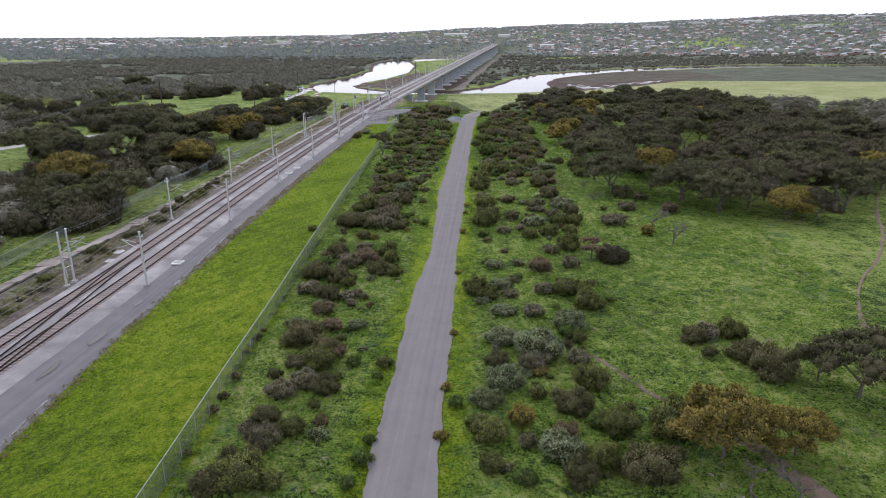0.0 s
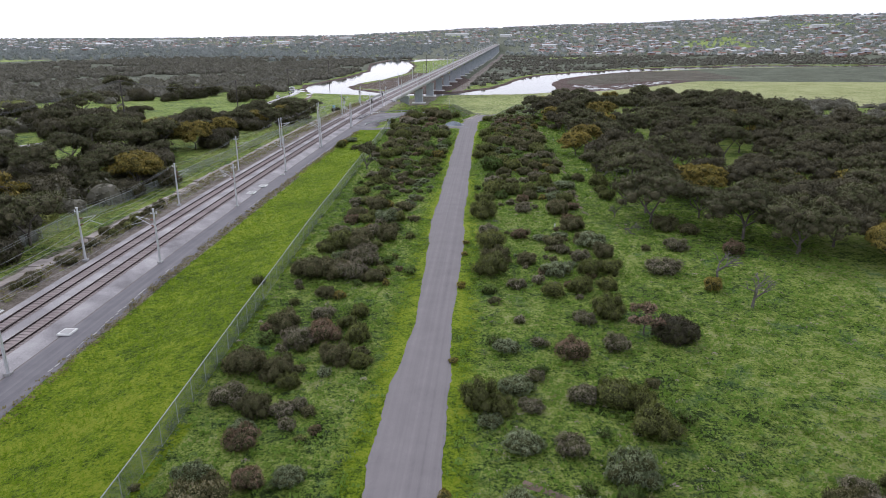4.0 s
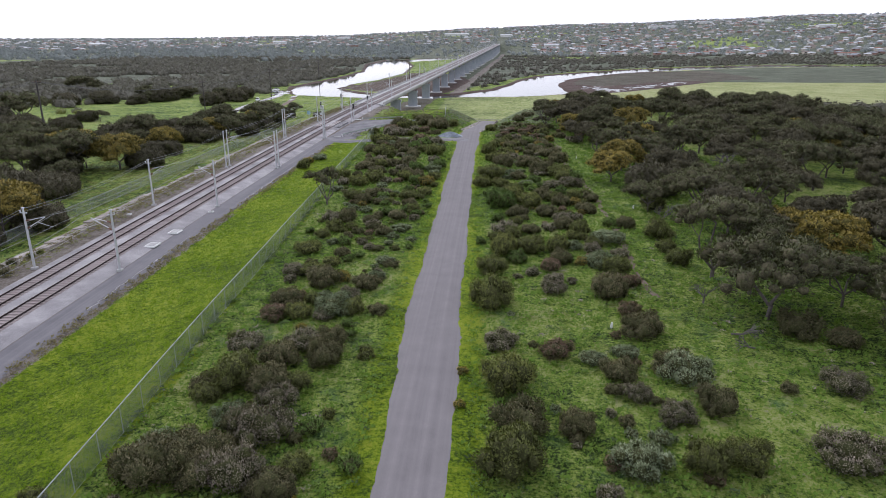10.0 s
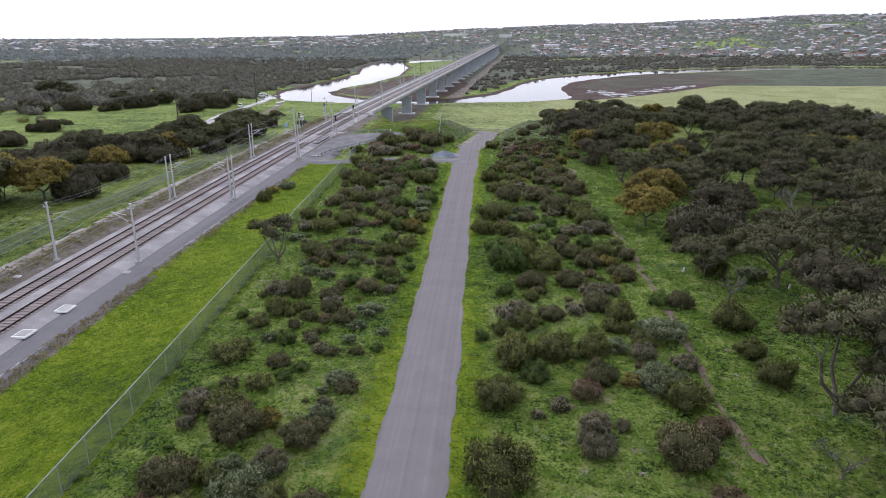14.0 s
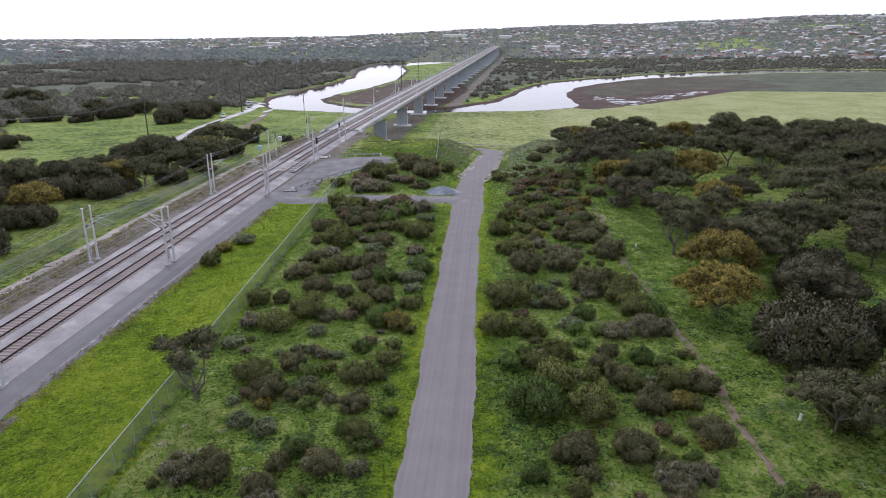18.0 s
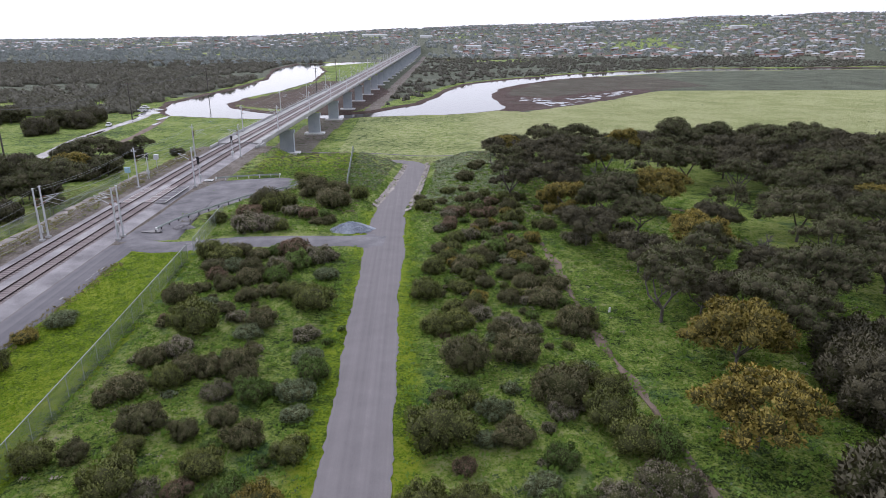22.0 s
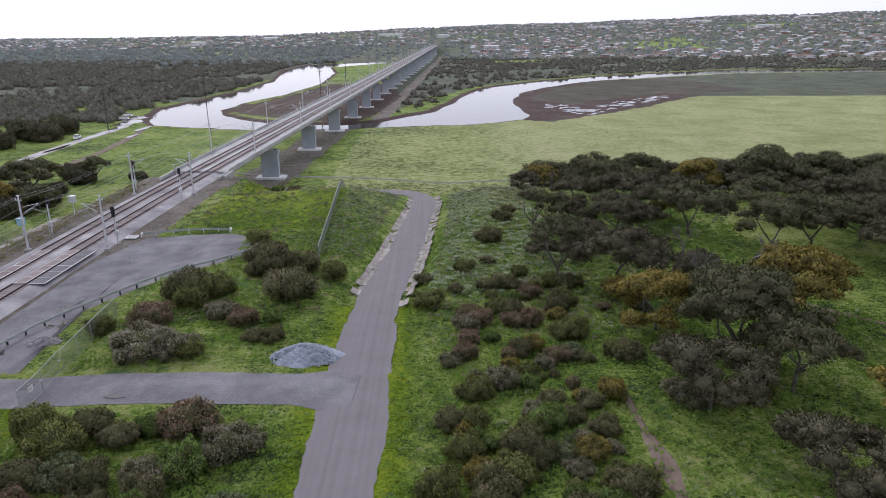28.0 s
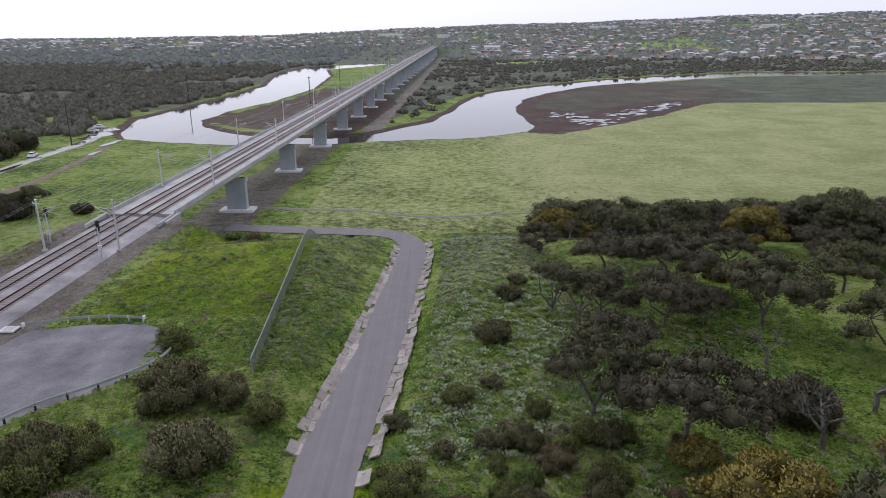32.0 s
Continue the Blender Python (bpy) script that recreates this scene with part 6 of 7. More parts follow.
for x, y, s in ((0.1, 155.6, 1.15), (6, 157.1, 0.65), (-18.4, 158.3, 0.78), (-24.8, 160.8, 0.94), (8.4, 161.7, 0.96), (-16.8, 170.8, 0.5),):
    shrub_at(x, y, s, "dusty_shrub")
for x, y, s in ((-13, 177.4, 0.73), (0.1, 178, 0.83), (2.3, 179.7, 0.88), (14, 180.5, 0.52), (-25.4, 183.8, 1.08), (-3.4, 184.7, 1.08), (-0.3, 184.9, 0.98), (-23.1, 187.5, 1.16), (-17.8, 189.1, 0.9), (11.5, 190.6, 1.19), (-29.5, 190.6, 0.84), (-2, 192.6, 1.6), (10.5, 193.8, 1.19), (11.6, 198.1, 1.05),):
    shrub_at(x, y, s, "olive_shrub")
for x, y, s in ((7.1, 175.6, 0.87), (-21.5, 176.3, 0.77), (5.9, 177.7, 0.74), (7, 180.3, 0.67), (-27.1, 191.3, 0.68), (3.1, 192.1, 0.96), (-16.1, 192.7, 0.86), (-20.5, 193.6, 0.68), (-24.1, 195.1, 1.15), (7.6, 197.7, 1.57), (-28.3, 198.4, 0.61), (-27.1, 199.8, 1.05),):
    shrub_at(x, y, s, "dark_shrub")
for x, y, s in ((-2.2, 177.4, 0.76), (11.4, 178.3, 0.69), (9.8, 179.5, 0.84), (-16, 179.9, 0.69), (21.2, 182.2, 0.75), (4.9, 182.4, 0.59), (6.9, 185, 0.66), (-15.4, 186.1, 0.95), (6.1, 189.3, 0.87), (-14.2, 190, 0.44), (13.2, 190.1, 1.11), (-16.8, 198.6, 1.02),):
    shrub_at(x, y, s, "green_shrub")
for x, y, s in ((-17.9, 178.5, 0.49), (-28.6, 180.4, 0.71), (-21.2, 183.2, 0.64), (4.2, 186.5, 0.79), (-13.4, 199, 1.09),):
    shrub_at(x, y, s, "saltbush")
for x, y, s in ((3.2, 175.9, 0.62), (-19.2, 178.3, 0.56), (-26.8, 178.9, 0.45), (8.6, 184.8, 0.99), (-28.3, 184.8, 0.82), (12.1, 185.7, 1.37), (-19.6, 198.9, 0.85),):
    shrub_at(x, y, s, "dusty_shrub")
for x, y, s in ((-18.9, 187.2, 0.67), (-0.6, 188.8, 0.64),):
    shrub_at(x, y, s, "heath_shrub")
for x, y, s in ((-24.2, 200.9, 0.92), (-1.6, 210.7, 1.05), (13.4, 211, 0.71), (0.5, 211.6, 1.03), (-25.4, 211.7, 1.44), (0.1, 215.7, 0.73), (-14.5, 217, 1.37), (-2.5, 219.3, 1.18), (-17.3, 220.2, 1.05), (1.4, 221.1, 0.82), (-1.4, 227.8, 0.97),):
    shrub_at(x, y, s, "olive_shrub")
for x, y, s in ((-21.5, 203.2, 0.81), (0.6, 203.3, 1.4), (-19, 203.4, 1.07), (5.4, 204.9, 1.47), (-27.1, 205, 0.87), (4.2, 209.8, 0.71), (11.9, 211.2, 1.26), (-19, 212.4, 1), (1.9, 215.6, 0.73), (-23.7, 216.5, 0.77), (10.2, 217.3, 1.35), (6.4, 217.9, 0.83), (-22.1, 219.6, 0.87), (-29.6, 219.7, 1.13), (-19.9, 221.1, 0.8), (12.5, 221.8, 0.92), (8.9, 222, 1), (4.4, 222.8, 0.8), (-25.5, 223.2, 0.92), (-23.3, 224.9, 0.89), (7.5, 225.6, 0.96), (2.2, 227.5, 1.05), (10.9, 227.6, 1.07), (-19.9, 227.7, 0.86), (-23.9, 228.9, 0.95),):
    shrub_at(x, y, s, "dark_shrub")
for x, y, s in ((-12.1, 208.3, 0.42), (-11.1, 211.4, 0.32),):
    shrub_at(x, y, s, "green_shrub")
for x, y, s in ((-13.3, 204.9, 0.94), (-20.5, 205.5, 0.59), (-19.9, 210.4, 0.91), (-25.7, 216.6, 1.04), (-14.3, 226.2, 0.96),):
    shrub_at(x, y, s, "saltbush")
for x, y, s in ((-28.4, 205.4, 0.55), (-25.3, 206.8, 0.95), (-14.3, 209.6, 0.88), (7.5, 210.1, 0.79), (5.5, 211.3, 0.86), (2.9, 214.1, 0.89), (-21.9, 214.1, 0.67),):
    shrub_at(x, y, s, "dusty_shrub")
for x, y, s in ((-27.5, 226.9, 0.84),):
    shrub_at(x, y, s, "heath_shrub")
for x, y, s in ((3.1, 218.4, 0.73),):
    shrub_at(x, y, s, "yellow_shrub")
for x, y, s in ((3.7, 229.4, 1.07), (0.6, 231.9, 0.98), (-28, 233, 1.23), (-30.7, 235.5, 1.14), (1.3, 235.7, 0.82), (1.9, 240, 0.98), (-23.8, 247.8, 0.88), (-34.9, 254.1, 0.94), (-27.6, 259.8, 1.31), (-25.9, 263.1, 1.25), (-13.3, 267.7, 1.12), (-25.8, 281.2, 1.15), (-2.1, 258.7, 1.14), (2.4, 270.6, 0.88), (9, 268.3, 0.65), (11.7, 251, 1.18),):
    shrub_at(x, y, s, "olive_shrub")
for x, y, s in ((-28.3, 229.7, 1.14), (5.5, 231.4, 0.82), (4.3, 232.3, 0.98), (-24.1, 234.3, 0.95), (11, 234.9, 0.74), (-27, 235.5, 1.14), (-0.4, 235.7, 0.82), (9.1, 236.5, 0.66), (10.7, 238.6, 0.74), (7.6, 238.7, 0.74), (-16.9, 251, 0.75), (-18.9, 251.1, 0.75), (-28.5, 261.8, 1.72), (-17.5, 262.3, 2), (-22.1, 270, 1.5), (-17.4, 270.6, 1.26), (-22.3, 272.2, 1.84), (-30.4, 328.4, 1.03), (-2.6, 267.6, 0.74), (6.6, 283, 1.24), (11.2, 299.2, 0.82), (9.5, 294.4, 1.02), (4.3, 264.2, 0.67), (1, 263, 0.6), (5.6, 273.5, 0.65), (20.6, 257.6, 0.72),):
    shrub_at(x, y, s, "dark_shrub")
for x, y, s in ((-18.5, 230.7, 1.28), (-27.7, 235.7, 0.76), (-22.2, 235.7, 0.85), (-23, 235.7, 0.67), (-18.1, 255.5, 0.75), (6.9, 259.2, 0.8), (4, 250.4, 0.64),):
    shrub_at(x, y, s, "green_shrub")
for x, y, s in ((-26, 230.1, 1.14), (7.2, 232, 0.66), (11.1, 247, 0.77),):
    shrub_at(x, y, s, "saltbush")
for x, y, s in ((-20.5, 229.6, 1.05), (8.1, 230.1, 0.66), (11.1, 232.6, 0.57), (-16, 232.7, 1.33), (-14.7, 233.6, 0.76), (9.2, 234, 0.57), (6.2, 237.1, 0.74), (-25.4, 248.3, 1.38), (-28.6, 248.5, 1.88), (-23.7, 256.6, 1.12), (10.3, 264.6, 0.86), (6.1, 255, 0.62), (1.8, 253, 0.94), (-0, 245.5, 0.71), (8.3, 245.2, 0.74), (27.7, 245.2, 0.96),):
    shrub_at(x, y, s, "dusty_shrub")
for x, y, s in ((-19.7, 235.4, 1.61), (-20.8, 254.6, 1.12), (-30.1, 254.9, 1.56), (2.2, 256, 0.89), (1.8, 249.8, 0.81), (5.3, 247, 0.59), (1.3, 246.6, 0.82),):
    shrub_at(x, y, s, "heath_shrub")
for x, y, s in ((1.4, 229.4, 0.9), (12.8, 239.8, 0.82), (11.2, 255.3, 0.68), (7.7, 248.7, 0.78), (5.2, 244.5, 0.59),):
    shrub_at(x, y, s, "yellow_shrub")
shrub_at(19.0, 239.2, 1.3, "dusty_shrub")
shrub_at(24.2, 239.8, 1.1, "olive_shrub")
n_known = len(shrubs)
# small growth between them
tries = 0
while len(shrubs) < n_known + 120 and tries < 16000:
    tries += 1
    y = rng.uniform(40, 228)
    lo, hi = float(fence_x(y)) + 2.6, -11.8
    x = rng.uniform(lo, hi)
    dens = (0.5 if y < 140 else 0.9) + 0.6 * waves(np.array([x]), np.array([y]), 7)[0] - (0.5 if x < lo + 2.5 else 0) + (0.5 if 84 < y < 104 else 0)
    s = 0.3 + (0.75 if 84 < y < 104 or y > 185 else 0.42) * rng.random() ** 1.3
    if rng.random() > dens or not clear_of(x, y, s, 0.9):
        continue
    shrub_at(x, y, s)
# dry weeds that lean over the road's edge
for x, y, s in ((-3.9, 116.9, 0.36), (-3.8, 100.2, 0.4), (-3.2, 63.8, 0.36), (-3.9, 112.0, 0.32), (-3.2, 45.0, 0.45), (-3.3, 52.5, 0.36), (-3.7, 82.0, 0.3)):
    shrub_at(x, y, s, "yellow_shrub")
# dry bushes on the bank west of the track
for k in range(60):
    y = rng.uniform(52, 150)
    shrub_at(float(track_x(y)) - 8.6 + rng.normal(0, 0.8), y, rng.uniform(0.3, 0.7), ("dusty_shrub", "dark_shrub", "dusty_shrub", "olive_shrub")[k % 4])
# rank growth under the trees by the cutting
for k in range(34):
    x, y = rng.uniform(1.5, 22), rng.uniform(240, 266)
    if clear_of(x, y, 0.7, 0.8):
        shrub_at(x, y, rng.uniform(0.45, 1.0), ("dark_shrub", "olive_shrub", "heath_shrub")[k % 3])
n_w = len(shrubs)
tries = 0
while len(shrubs) < n_w + 150 and tries < 20000:
    tries += 1
    y = rng.uniform(40, 244)
    w = float(np.interp(y, [40, 60, 110, 150, 230, 262], [13, 12, 13, 15, 14.5, 10]))
    x = -2.0 + w * rng.random()
    dens = 0.1 + 0.5 * waves(np.array([x + 40]), np.array([y]), 7)[0] - (0.2 if x < -0.5 else 0) + (0.25 if y > 140 else 0) + (0.5 if y > 190 else 0)
    s = 0.28 + (0.75 if 190 < y < 212 or y > 225 else 0.4) * rng.random() ** 1.3
    if rng.random() > dens or not clear_of(x, y, s, 0.86):
        continue
    shrub_at(x, y, s)
# clump on the open eastern grass, by the fence and by the cutting
for x, y, s in ((-28, 100, 0.5), (-41, 217, 1.0), (-42, 207, 0.9), (-42.5, 213, 0.8), (-34, 330, 1.0), (-31, 338, 1.2)):
    shrub_at(x, y, s)


# ---------------------------------------------------------------- plants nobody could count
def scatter(name, pts, proto_v, mat, label, category, smin, smax):
    """One mesh of many small copies of a few-faced plant."""
    n = len(pts)
    pts = np.asarray(pts, float)
    a = rng.random(n) * 6.283
    s = rng.uniform(smin, smax, n)
    pv = np.asarray(proto_v, float)
    ca, sa = np.cos(a)[:, None], np.sin(a)[:, None]
    vx = (pv[:, 0] * ca - pv[:, 1] * sa) * s[:, None] + pts[:, :1]
    vy = (pv[:, 0] * sa + pv[:, 1] * ca) * s[:, None] + pts[:, 1:2]
    vz = pv[:, 2] * s[:, None] + pts[:, 2:3]
    v = np.stack([vx, vy, vz], -1).reshape(-1, 3)
    m = bpy.data.meshes.new(name)
    f = np.arange(len(v)).reshape(-1, 4)
    m.from_pydata(v.tolist(), [], f.tolist())
    m.materials.append(mat)
    return tagged(new(name, m), label, category, kind="stuff")


def card_proto(n, w, h, spread, seed, up=0.6):
    r = np.random.default_rng(seed)
    out = []
    for _ in range(n):
        a, d = r.random() * 6.283, spread * math.sqrt(r.random())
        c = np.array([math.cos(a) * d, math.sin(a) * d, h * r.random() ** 0.7 * 0.6])
        t = np.array([math.cos(a + 1.57), math.sin(a + 1.57), 0]) * w * (0.6 + 0.6 * r.random())
        u = np.array([math.cos(a) * 0.4, math.sin(a) * 0.4, up]) * h * (0.5 + 0.5 * r.random())
        out += [c - t, c + t, c + t * 0.4 + u, c - t * 0.4 + u]
    return np.array(out)


def ground_pts(n, x0, x1, y0, y1, keep):
    x, y = rng.uniform(x0, x1, n), rng.uniform(y0, y1, n)
    z, riv, sm, sp, rd, _ = land(x, y, True)
    ok = keep(x, y, rd, riv, sm)
    return np.stack([x, y, z], -1)[ok]


tuft = card_proto(5, 0.08, 0.24, 0.3, 5, 0.6)
blade = card_proto(5, 0.05, 0.26, 0.26, 9, 0.85)
veg = lambda x, y, rd, riv, sm: (signed(pad, x, y) < -0.5) & (rd > 2.7 + rng.random(len(x))) & (x > fence_x(y) + 0.3) & ~((y > 238) & (y < 246) & (x < -8))
scatter("grass", ground_pts(62000, -38, 45, 30, 300, veg), tuft, GRASS_BLADE, "loose green grass tufts on the plateau", "grass", 0.6, 1.7)
scatter("lush_grass", ground_pts(34000, -45, -22, 24, 240, lambda x, y, rd, riv, sm: (x < fence_x(y) - 0.3) & (x > np.interp(y, [44, 65, 103, 160, 250], [-39.4, -41.0, -42.7, -43.0, -42.5]))), blade, LUSH_BLADE, "thick bright green grass on the railway strip", "grass", 0.3, 0.75)
edge = lambda x, y, rd, riv, sm: np.abs(x - np.interp(y, [44, 65, 103, 160, 250], [-40.0, -41.6, -43.3, -43.6, -43.1])) < 0.8
scatter("dry_grass", ground_pts(7000, -46, -38, 36, 236, edge), tuft, STRAW, "straw-coloured dry grass along the asphalt edge", "dry grass", 0.6, 1.5)
scatter("dry_grass_2", ground_pts(9000, -75, -57, 50, 325, lambda x, y, rd, riv, sm: np.abs(x - track_x(y) + 8.7) < 2.0), tuft, STRAW, "dry brown growth west of the track", "dry grass", 0.8, 2.0)
low = card_proto(14, 0.1, 0.42, 0.42, 8, 0.3)
band = lambda x, y, rd, riv, sm: veg(x, y, rd, riv, sm) & (rd > 3.4)
scatter("undergrowth", ground_pts(9000, -36, 26, 34, 290, lambda x, y, rd, riv, sm: band(x, y, rd, riv, sm) & (waves(x, y, 7) > -0.35)), low, LEAF_GREEN, "low green weeds between the shrubs", "undergrowth", 0.3, 1.0)
scatter("undergrowth_2", ground_pts(9000, -36, 44, 34, 300, lambda x, y, rd, riv, sm: band(x, y, rd, riv, sm) & (waves(x, y, 11) > -0.25)), low, LEAF_WEED, "low dark green weeds between the shrubs", "undergrowth", 0.25, 0.95)
scatter("undergrowth_6", ground_pts(3200, -36, 44, 34, 300, lambda x, y, rd, riv, sm: band(x, y, rd, riv, sm) & (rd > 5) & (waves(x, y, 9) > 0.0)), low, LEAF_DUSTY, "low dusty mauve weeds between the shrubs", "undergrowth", 0.3, 0.9)
scatter("undergrowth_7", ground_pts(5000, 26, 120, 34, 130, lambda x, y, rd, riv, sm: waves(x, y, 6) > 0.35), low, LEAF_DUSTY, "dull weeds scattered over the open grass", "undergrowth", 0.2, 0.7)
scatter("undergrowth_8", ground_pts(1500, -20, 300, 365, 640, lambda x, y, rd, riv, sm: (riv < -6) & (sm < -3) & (waves(x, y, 23) > 0)), low, LEAF_WEED, "dark tussocks dotted over the river flat", "tussocks", 0.4, 1.1)
scatter("undergrowth_3", ground_pts(9000, -95, -57, 50, 320, lambda x, y, rd, riv, sm: (np.abs(x - track_x(y) + 7.8) < 1.8) | (x < track_x(y) - 14)), low, LEAF_OLIVE, "low scrub on the bank west of the track", "undergrowth", 0.4, 1.1)
bank_low = lambda x, y, rd, riv, sm: (rd > 5.5) & (np.abs(x - track_x(y)) > 9) & (signed(pad, x, y) < -0.6)
scatter("undergrowth_4", ground_pts(5000, -46, 30, 255, 365, bank_low), low, LEAF_DARK, "low grey-green growth on the banks of the cutting", "undergrowth", 0.4, 1.3)
slope = lambda x, y, rd, riv, sm: bank_low(x, y, rd, riv, sm) & (waves(x, y, 8) > -0.1)
scatter("undergrowth_10", ground_pts(9000, -40, 34, 252, 350, slope), low, LEAF_WEED, "rank dark green weeds on the banks", "undergrowth", 0.3, 1.0)
scatter("undergrowth_11", ground_pts(4000, -2, 34, 250, 345, slope), low, LEAF_DUSTY, "dry mauve-brown weeds on the bank", "undergrowth", 0.3, 0.9)
scatter("undergrowth_12", ground_pts(2600, -2, 16, 262, 338, bank_low), low, LEAF_GREY, "grey-green tussocks on the bank of the cutting", "tussocks", 0.5, 1.5)
scatter("undergrowth_13", ground_pts(1200, -18, -8, 278, 336, bank_low), low, LEAF_GREY, "grey-green tussocks above the cutting", "tussocks", 0.4, 1.2)
scatter("pad_grass", ground_pts(2500, -47, -26, 247, 288, lambda x, y, rd, riv, sm: (signed(pad, x, y) > 0.3) & (waves(x, y, 2.3) > 0.62)) + [0, 0, 0.1], tuft, GRASS_BLADE, "sparse grass patches grown through the gravel pad", "grass", 0.3, 0.8)
scatter("undergrowth_5", ground_pts(2600, -20, 260, 355, 640, lambda x, y, rd, riv, sm: (riv < -6) & (sm < -3)), low, STRAW, "tussocks on the river flat", "tussocks", 0.4, 1.0)
foot = lambda x, y, rd, riv, sm: (np.abs(x - fence_x(y)) < 0.5) & (waves(x, y, 5) > -0.3)
scatter("undergrowth_9", ground_pts(26000, -40, -22, 24, 238, foot), low, LEAF_WEED, "dark weeds grown up along the fence foot", "undergrowth", 0.3, 0.9)



def lump_proto(n, w, h, seed):
    """A low-detail crown: lobed inner dome under overlapping leaf sprays with a ragged outline."""
    r = np.random.default_rng(seed)
    out = []
    ph = r.random(3) * 6.283

    def dome(t, a, k):
        q = k * (1 + 0.16 * math.sin(3 * a + ph[0]) + 0.1 * math.sin(5 * a + ph[1] + 3 * t))
        return np.array([w * q * math.sin(t) * math.cos(a), w * q * math.sin(t) * math.sin(a), h * (0.3 + q * math.cos(t))])

    segs, rings = 8, 4
    for i in range(rings):
        for j in range(segs):
            t0, t1, a0, a1 = 1.9 * i / rings, 1.9 * (i + 1) / rings, 6.283 * j / segs, 6.283 * (j + 1) / segs
            out += [dome(t0, a0, 0.82), dome(t1, a0, 0.82), dome(t1, a1, 0.82), dome(t0, a1, 0.82)]
    for _ in range(n):
        t, a = math.acos(1 - 1.3 * r.random()), r.random() * 6.283
        c = dome(t, a, 0.86 + 0.2 * r.random())
        nn = c / np.linalg.norm(c) + r.normal(scale=0.5, size=3)
        nn /= np.linalg.norm(nn)
        u = np.cross(nn, r.normal(size=3))
        u /= np.linalg.norm(u)
        b = np.cross(nn, u)
        s = w * 1.2 / math.sqrt(n)
        out += [c - u * s, c + b * s * 0.7, c + u * s, c - b * s * 0.7]
    return np.array(out)


lump = lump_proto(30, 2.4, 2.4, 3)
bushy = lump_proto(90, 2.6, 2.2, 7)
full = lump_proto(170, 3.0, 2.4, 6)
small = lump_proto(18, 1.4, 1.3, 4)
flatp = lambda n, x0, x1, y0, y1, thr, s, extra=None: ground_pts(n, x0, x1, y0, y1, lambda x, y, rd, riv, sm: (riv < -9) & (sm < -6) & (waves(x, y, s) > thr) & (np.abs(x - track_x(y)) > 22) & (True if extra is None else extra(x, y)))
wood_w = lambda x, y, rd, riv, sm: (x < track_x(y) - 21) & (waves(x, y, 26) + 0.4 * waves(x * 1.3, y, 60) > np.where(y < 260, -0.15, 0.2)) & (line_dist(wr[::3], x, y)[0] > 6) & ~((y > 320) & (x > -122)) & ((x < -150) | (y < 150)) & ((y < 300) | (x < -200))
scatter("west_woods", ground_pts(2600, -420, -74, 60, 420, wood_w)[:1000], full, LEAF_WOOD, "dark lumpy mallee woods west of the railway", "woods", 0.7, 1.35)
scatter("west_woods_2", ground_pts(900, -420, -74, 60, 420, wood_w)[:300], full, LEAF_OLIVE, "olive mallee trees west of the railway", "woods", 0.7, 1.35)
scatter("east_woods", ground_pts(420, 98, 200, 160, 345, lambda x, y, rd, riv, sm: waves(x, y, 15) < 0.5), full, LEAF_WOOD, "dark lumpy mallee woods on the eastern plateau", "woods", 0.9, 1.4)
scatter("far_woods", flatp(5600, -640, -146, 400, 1250, -0.25, 55), bushy, LEAF_MID, "dense dark woods beyond the river road", "woods", 0.9, 1.9)
scatter("far_woods_2", flatp(3200, -1700, -150, 1100, 2300, -0.4, 90), lump, LEAF_HAZED, "distant dark woods on the low land", "woods", 1.2, 2.4)
scatter("far_scrub", flatp(6500, -20, 700, 520, 1400, -0.4, 40, lambda x, y: (x < y * 0.62) & (y > np.interp(x, [-20, 46, 165, 364, 700], [500, 725, 880, 1015, 1055]))), small, LEAF_MID, "grey-green scrub on the far river bank", "scrub", 0.8, 2.2)
scatter("hedge_scrub", ground_pts(900, 24, 190, 344, 362, lambda x, y, rd, riv, sm: rng.random(len(x)) < 0.9), small, LEAF_WOOD, "dark scrub row at the foot of the bank", "scrub", 0.9, 1.7)
scatter("hill_trees", ground_pts(7500, -2600, 2600, 1350, 3900, lambda x, y, rd, riv, sm: (waves(x, y, 130) > -0.5) & (np.hypot(x, y) > 1350) & (np.abs(x - track_x(y)) > 13)), lump, LEAF_HAZED, "suburban trees spread over the distant hills", "trees", 1.2, 2.6)

scatter("street_trees", ground_pts(2600, -100, 2100, 1400, 3600, lambda x, y, rd, riv, sm: (np.abs(x - track_x(y)) > 16) & (np.hypot(x, y) > 1420) & (waves(x, y, 60) > -0.7)), small, LEAF_HAZED, "garden and street trees among the distant houses", "trees", 2.0, 4.2)

# ---------------------------------------------------------------- distant suburb
house_meshes = []
for k in range(4):
    w, d, hh = 11 + 2 * (k % 3), 9 + 1.5 * (k % 2), 3.0
    wall = Geo().box((0, 0, hh / 2 - 0.5), (w, d, hh + 1.0))
    o = 0.6
    roof = Geo()
    e, rdg = [(-w / 2 - o, -d / 2 - o, hh), (w / 2 + o, -d / 2 - o, hh), (w / 2 + o, d / 2 + o, hh), (-w / 2 - o, d / 2 + o, hh)], [(-w / 4, 0, hh + 2.0), (w / 4, 0, hh + 2.0)]
    roof.face(e[0], e[1], rdg[1], rdg[0])
    roof.face(e[2], e[3], rdg[0], rdg[1])
    roof.face(e[1], e[2], rdg[1])
    roof.face(e[3], e[0], rdg[0])
    roof.face(*e[::-1])
    win = Geo().box((-w / 4, -d / 2 - 0.03, 1.5), (2.8, 0.12, 1.4))
    house_meshes.append((wall, roof, win))
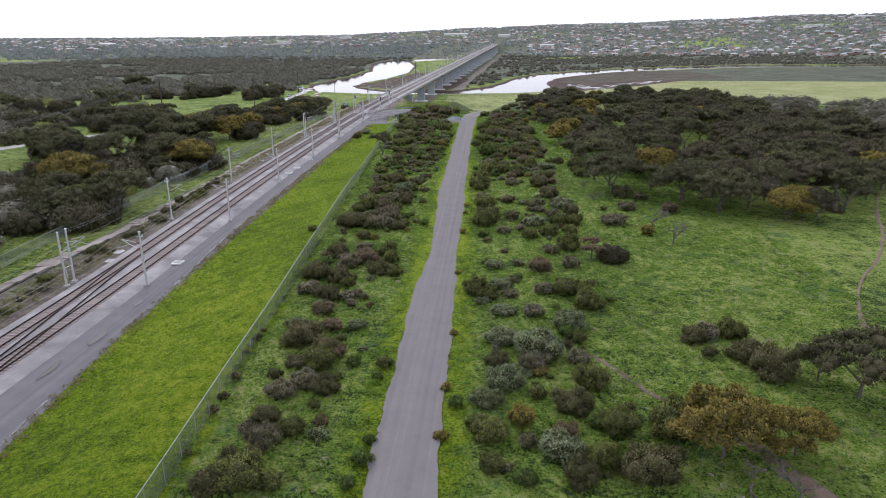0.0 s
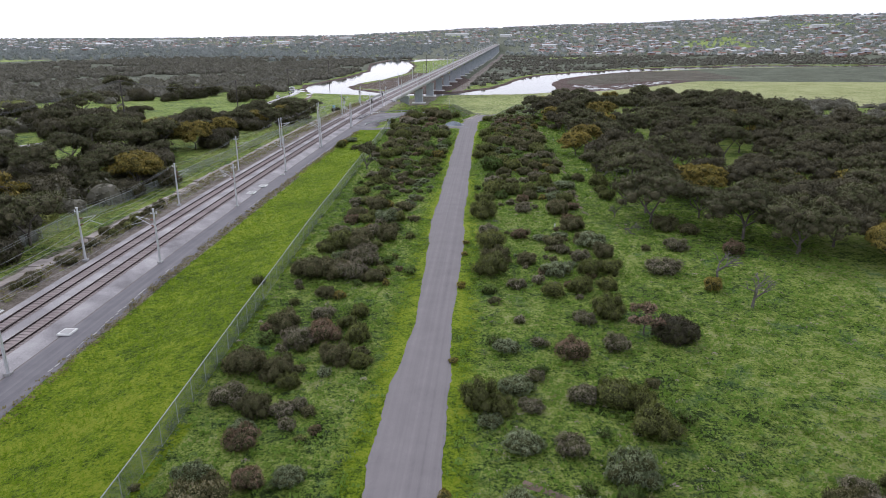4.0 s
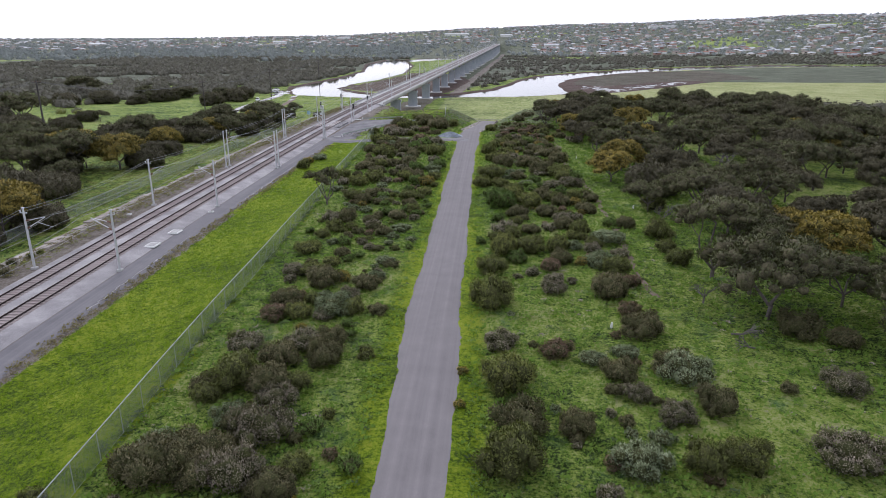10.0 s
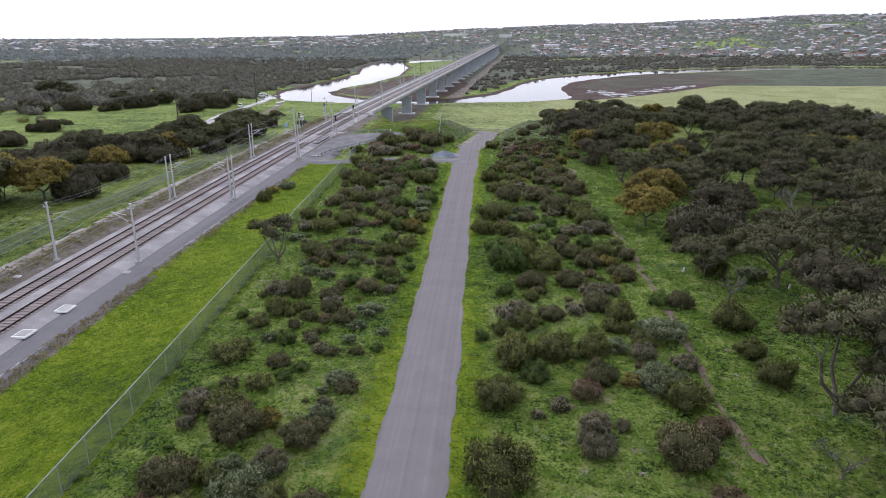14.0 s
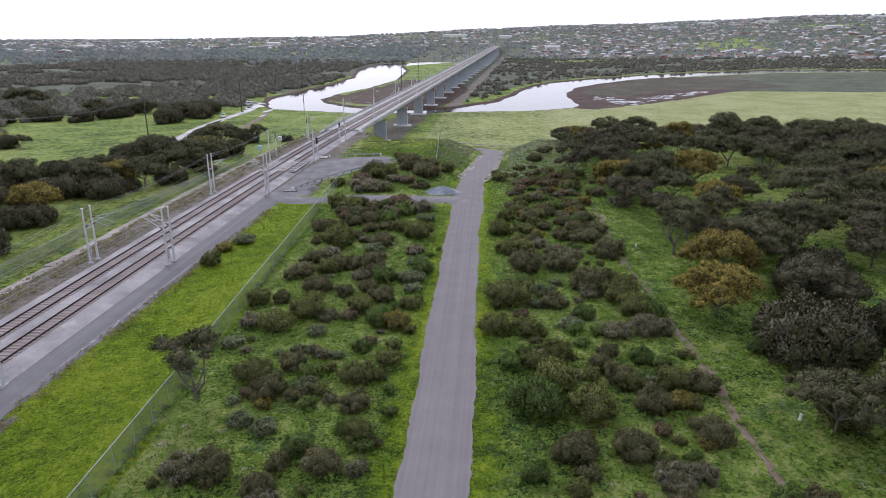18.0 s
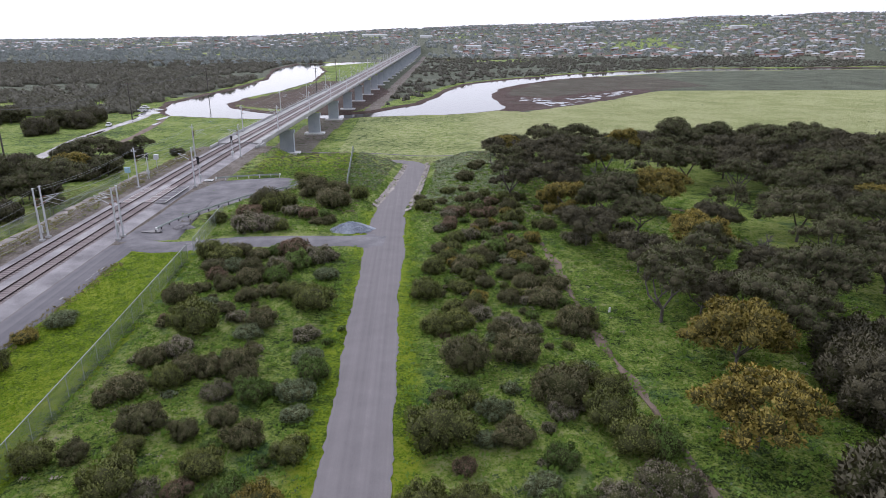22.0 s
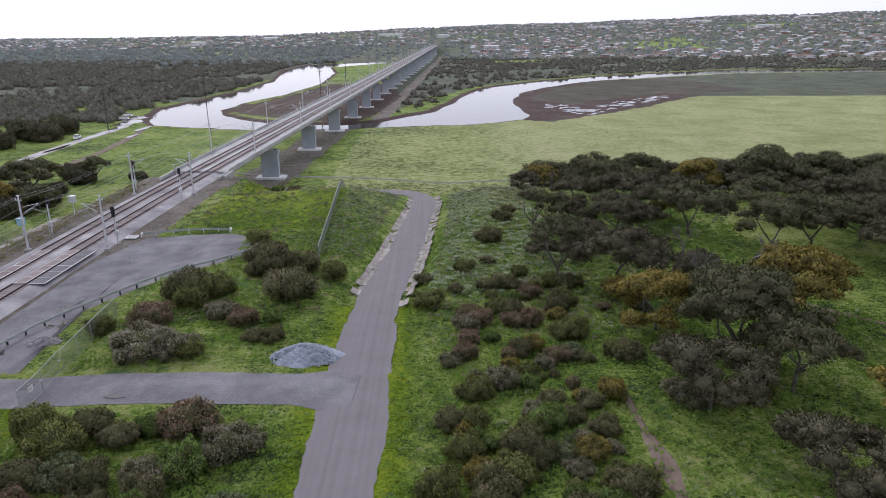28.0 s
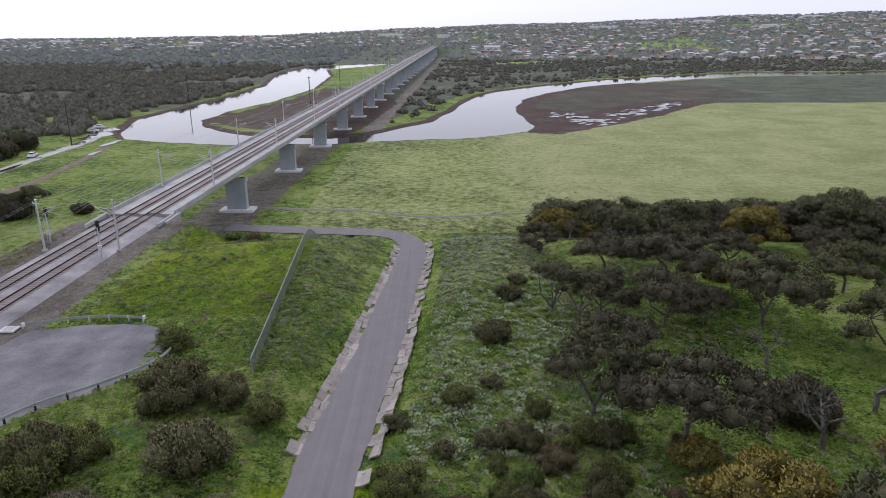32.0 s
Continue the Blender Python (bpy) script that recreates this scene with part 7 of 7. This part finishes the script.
wall_m = [house_meshes[k][0].mesh("wall", WALL_MATS[k % 3]) for k in range(4)]
roof_m = [house_meshes[k][1].mesh("roof", ROOF_MATS[k]) for k in range(4)]
win_m = [house_meshes[k][2].mesh("window", GLASS_DARK) for k in range(4)]
spots = []
tries = 0
while len(spots) < 1800 and tries < 30000:
    tries += 1
    az, rr = rng.uniform(-42, 34), rng.uniform(1400, 3700)
    if az < -8:
        rr = rng.uniform(1900, 3700)
    x, y = rr * math.sin(radians(az)), rr * math.cos(radians(az))
    if rr < 2050 and not 3 < az < 31 or az < -3 and rng.random() < 0.45:
        continue
    if abs(x - float(track_x(y))) < 34:
        continue
    if waves(np.array([x]), np.array([y]), 160)[0] + 0.4 * waves(np.array([x]), np.array([y]), 60)[0] > 0.5:
        continue
    row = round(y / 34) * 34 + rng.normal(0, 2)
    spots.append((rr, x, row, rng.normal(0, 14)))
spots.sort()
rest_w, rest_r = [Geo() for _ in range(3)], [Geo() for _ in range(4)]
for n, (rr, x, y, rz) in enumerate(spots):
    k = int(rng.integers(4))
    k = 0 if rng.random() < 0.22 else k
    z = land_at(x, y) + 1.2
    if n < 230:
        hs = thing("house", (x, y, z), "single-storey house with %s roof" % ("a pale steel", "a grey tiled", "a terracotta tiled", "a brown tiled")[k], "house", "distant houses", rz=rz)
        part("wall", wall_m[k], None, hs)
        part("roof", roof_m[k], None, hs)
        part("window", win_m[k], None, hs)
    else:
        for src, dst in ((house_meshes[k][0], rest_w[k % 3]), (house_meshes[k][1], rest_r[k])):
            b = len(dst.v)
            ca, sa = math.cos(radians(rz)), math.sin(radians(rz))
            dst.v += [(x + ca * p[0] - sa * p[1], y + sa * p[0] + ca * p[1], z + p[2]) for p in src.v]
            dst.f += [tuple(b + i for i in q) for q in src.f]
for k in range(3):
    tagged(part("suburb_walls", rest_w[k], WALL_MATS[k]), "walls of many distant suburban houses", "houses", kind="stuff")
for k in range(4):
    tagged(part("suburb_roofs", rest_r[k], ROOF_MATS[k]), "roofs of many distant suburban houses", "houses", kind="stuff")
# long pale sheds and schools among the houses
for az, rr, w, d in ((-30, 2500, 60, 24), (-26, 3000, 70, 30), (-17, 2500, 46, 22), (-12, 2900, 60, 26), (-3, 2700, 90, 30), (1, 2500, 40, 22), (4.5, 1800, 34, 20), (13, 2700, 95, 34), (16, 3000, 60, 30), (20, 2900, 70, 30), (24, 2500, 50, 26), (27, 3100, 80, 30)):
    x, y = rr * math.sin(radians(az)), rr * math.cos(radians(az))
    z = land_at(x, y) + 1.0
    sh = thing("shed", (x, y, z), "long pale steel-roofed shed among the houses", "building", "distant sheds", rz=rng.normal(0, 8))
    part("wall", Geo().box((0, 0, 2.0), (w, d, 8.0)), WALL_MATS[2], sh)
    rf = Geo()
    for s in (-1, 1):
        rf.face((-w / 2 - 1, s * (d / 2 + 1), 6.0), (w / 2 + 1, s * (d / 2 + 1), 6.0), (w / 2 + 1, 0, 8.5), (-w / 2 - 1, 0, 8.5))
    part("roof", rf, ROOF_MATS[0], sh)
# ground turns towards the scrub colour under trees and bushes
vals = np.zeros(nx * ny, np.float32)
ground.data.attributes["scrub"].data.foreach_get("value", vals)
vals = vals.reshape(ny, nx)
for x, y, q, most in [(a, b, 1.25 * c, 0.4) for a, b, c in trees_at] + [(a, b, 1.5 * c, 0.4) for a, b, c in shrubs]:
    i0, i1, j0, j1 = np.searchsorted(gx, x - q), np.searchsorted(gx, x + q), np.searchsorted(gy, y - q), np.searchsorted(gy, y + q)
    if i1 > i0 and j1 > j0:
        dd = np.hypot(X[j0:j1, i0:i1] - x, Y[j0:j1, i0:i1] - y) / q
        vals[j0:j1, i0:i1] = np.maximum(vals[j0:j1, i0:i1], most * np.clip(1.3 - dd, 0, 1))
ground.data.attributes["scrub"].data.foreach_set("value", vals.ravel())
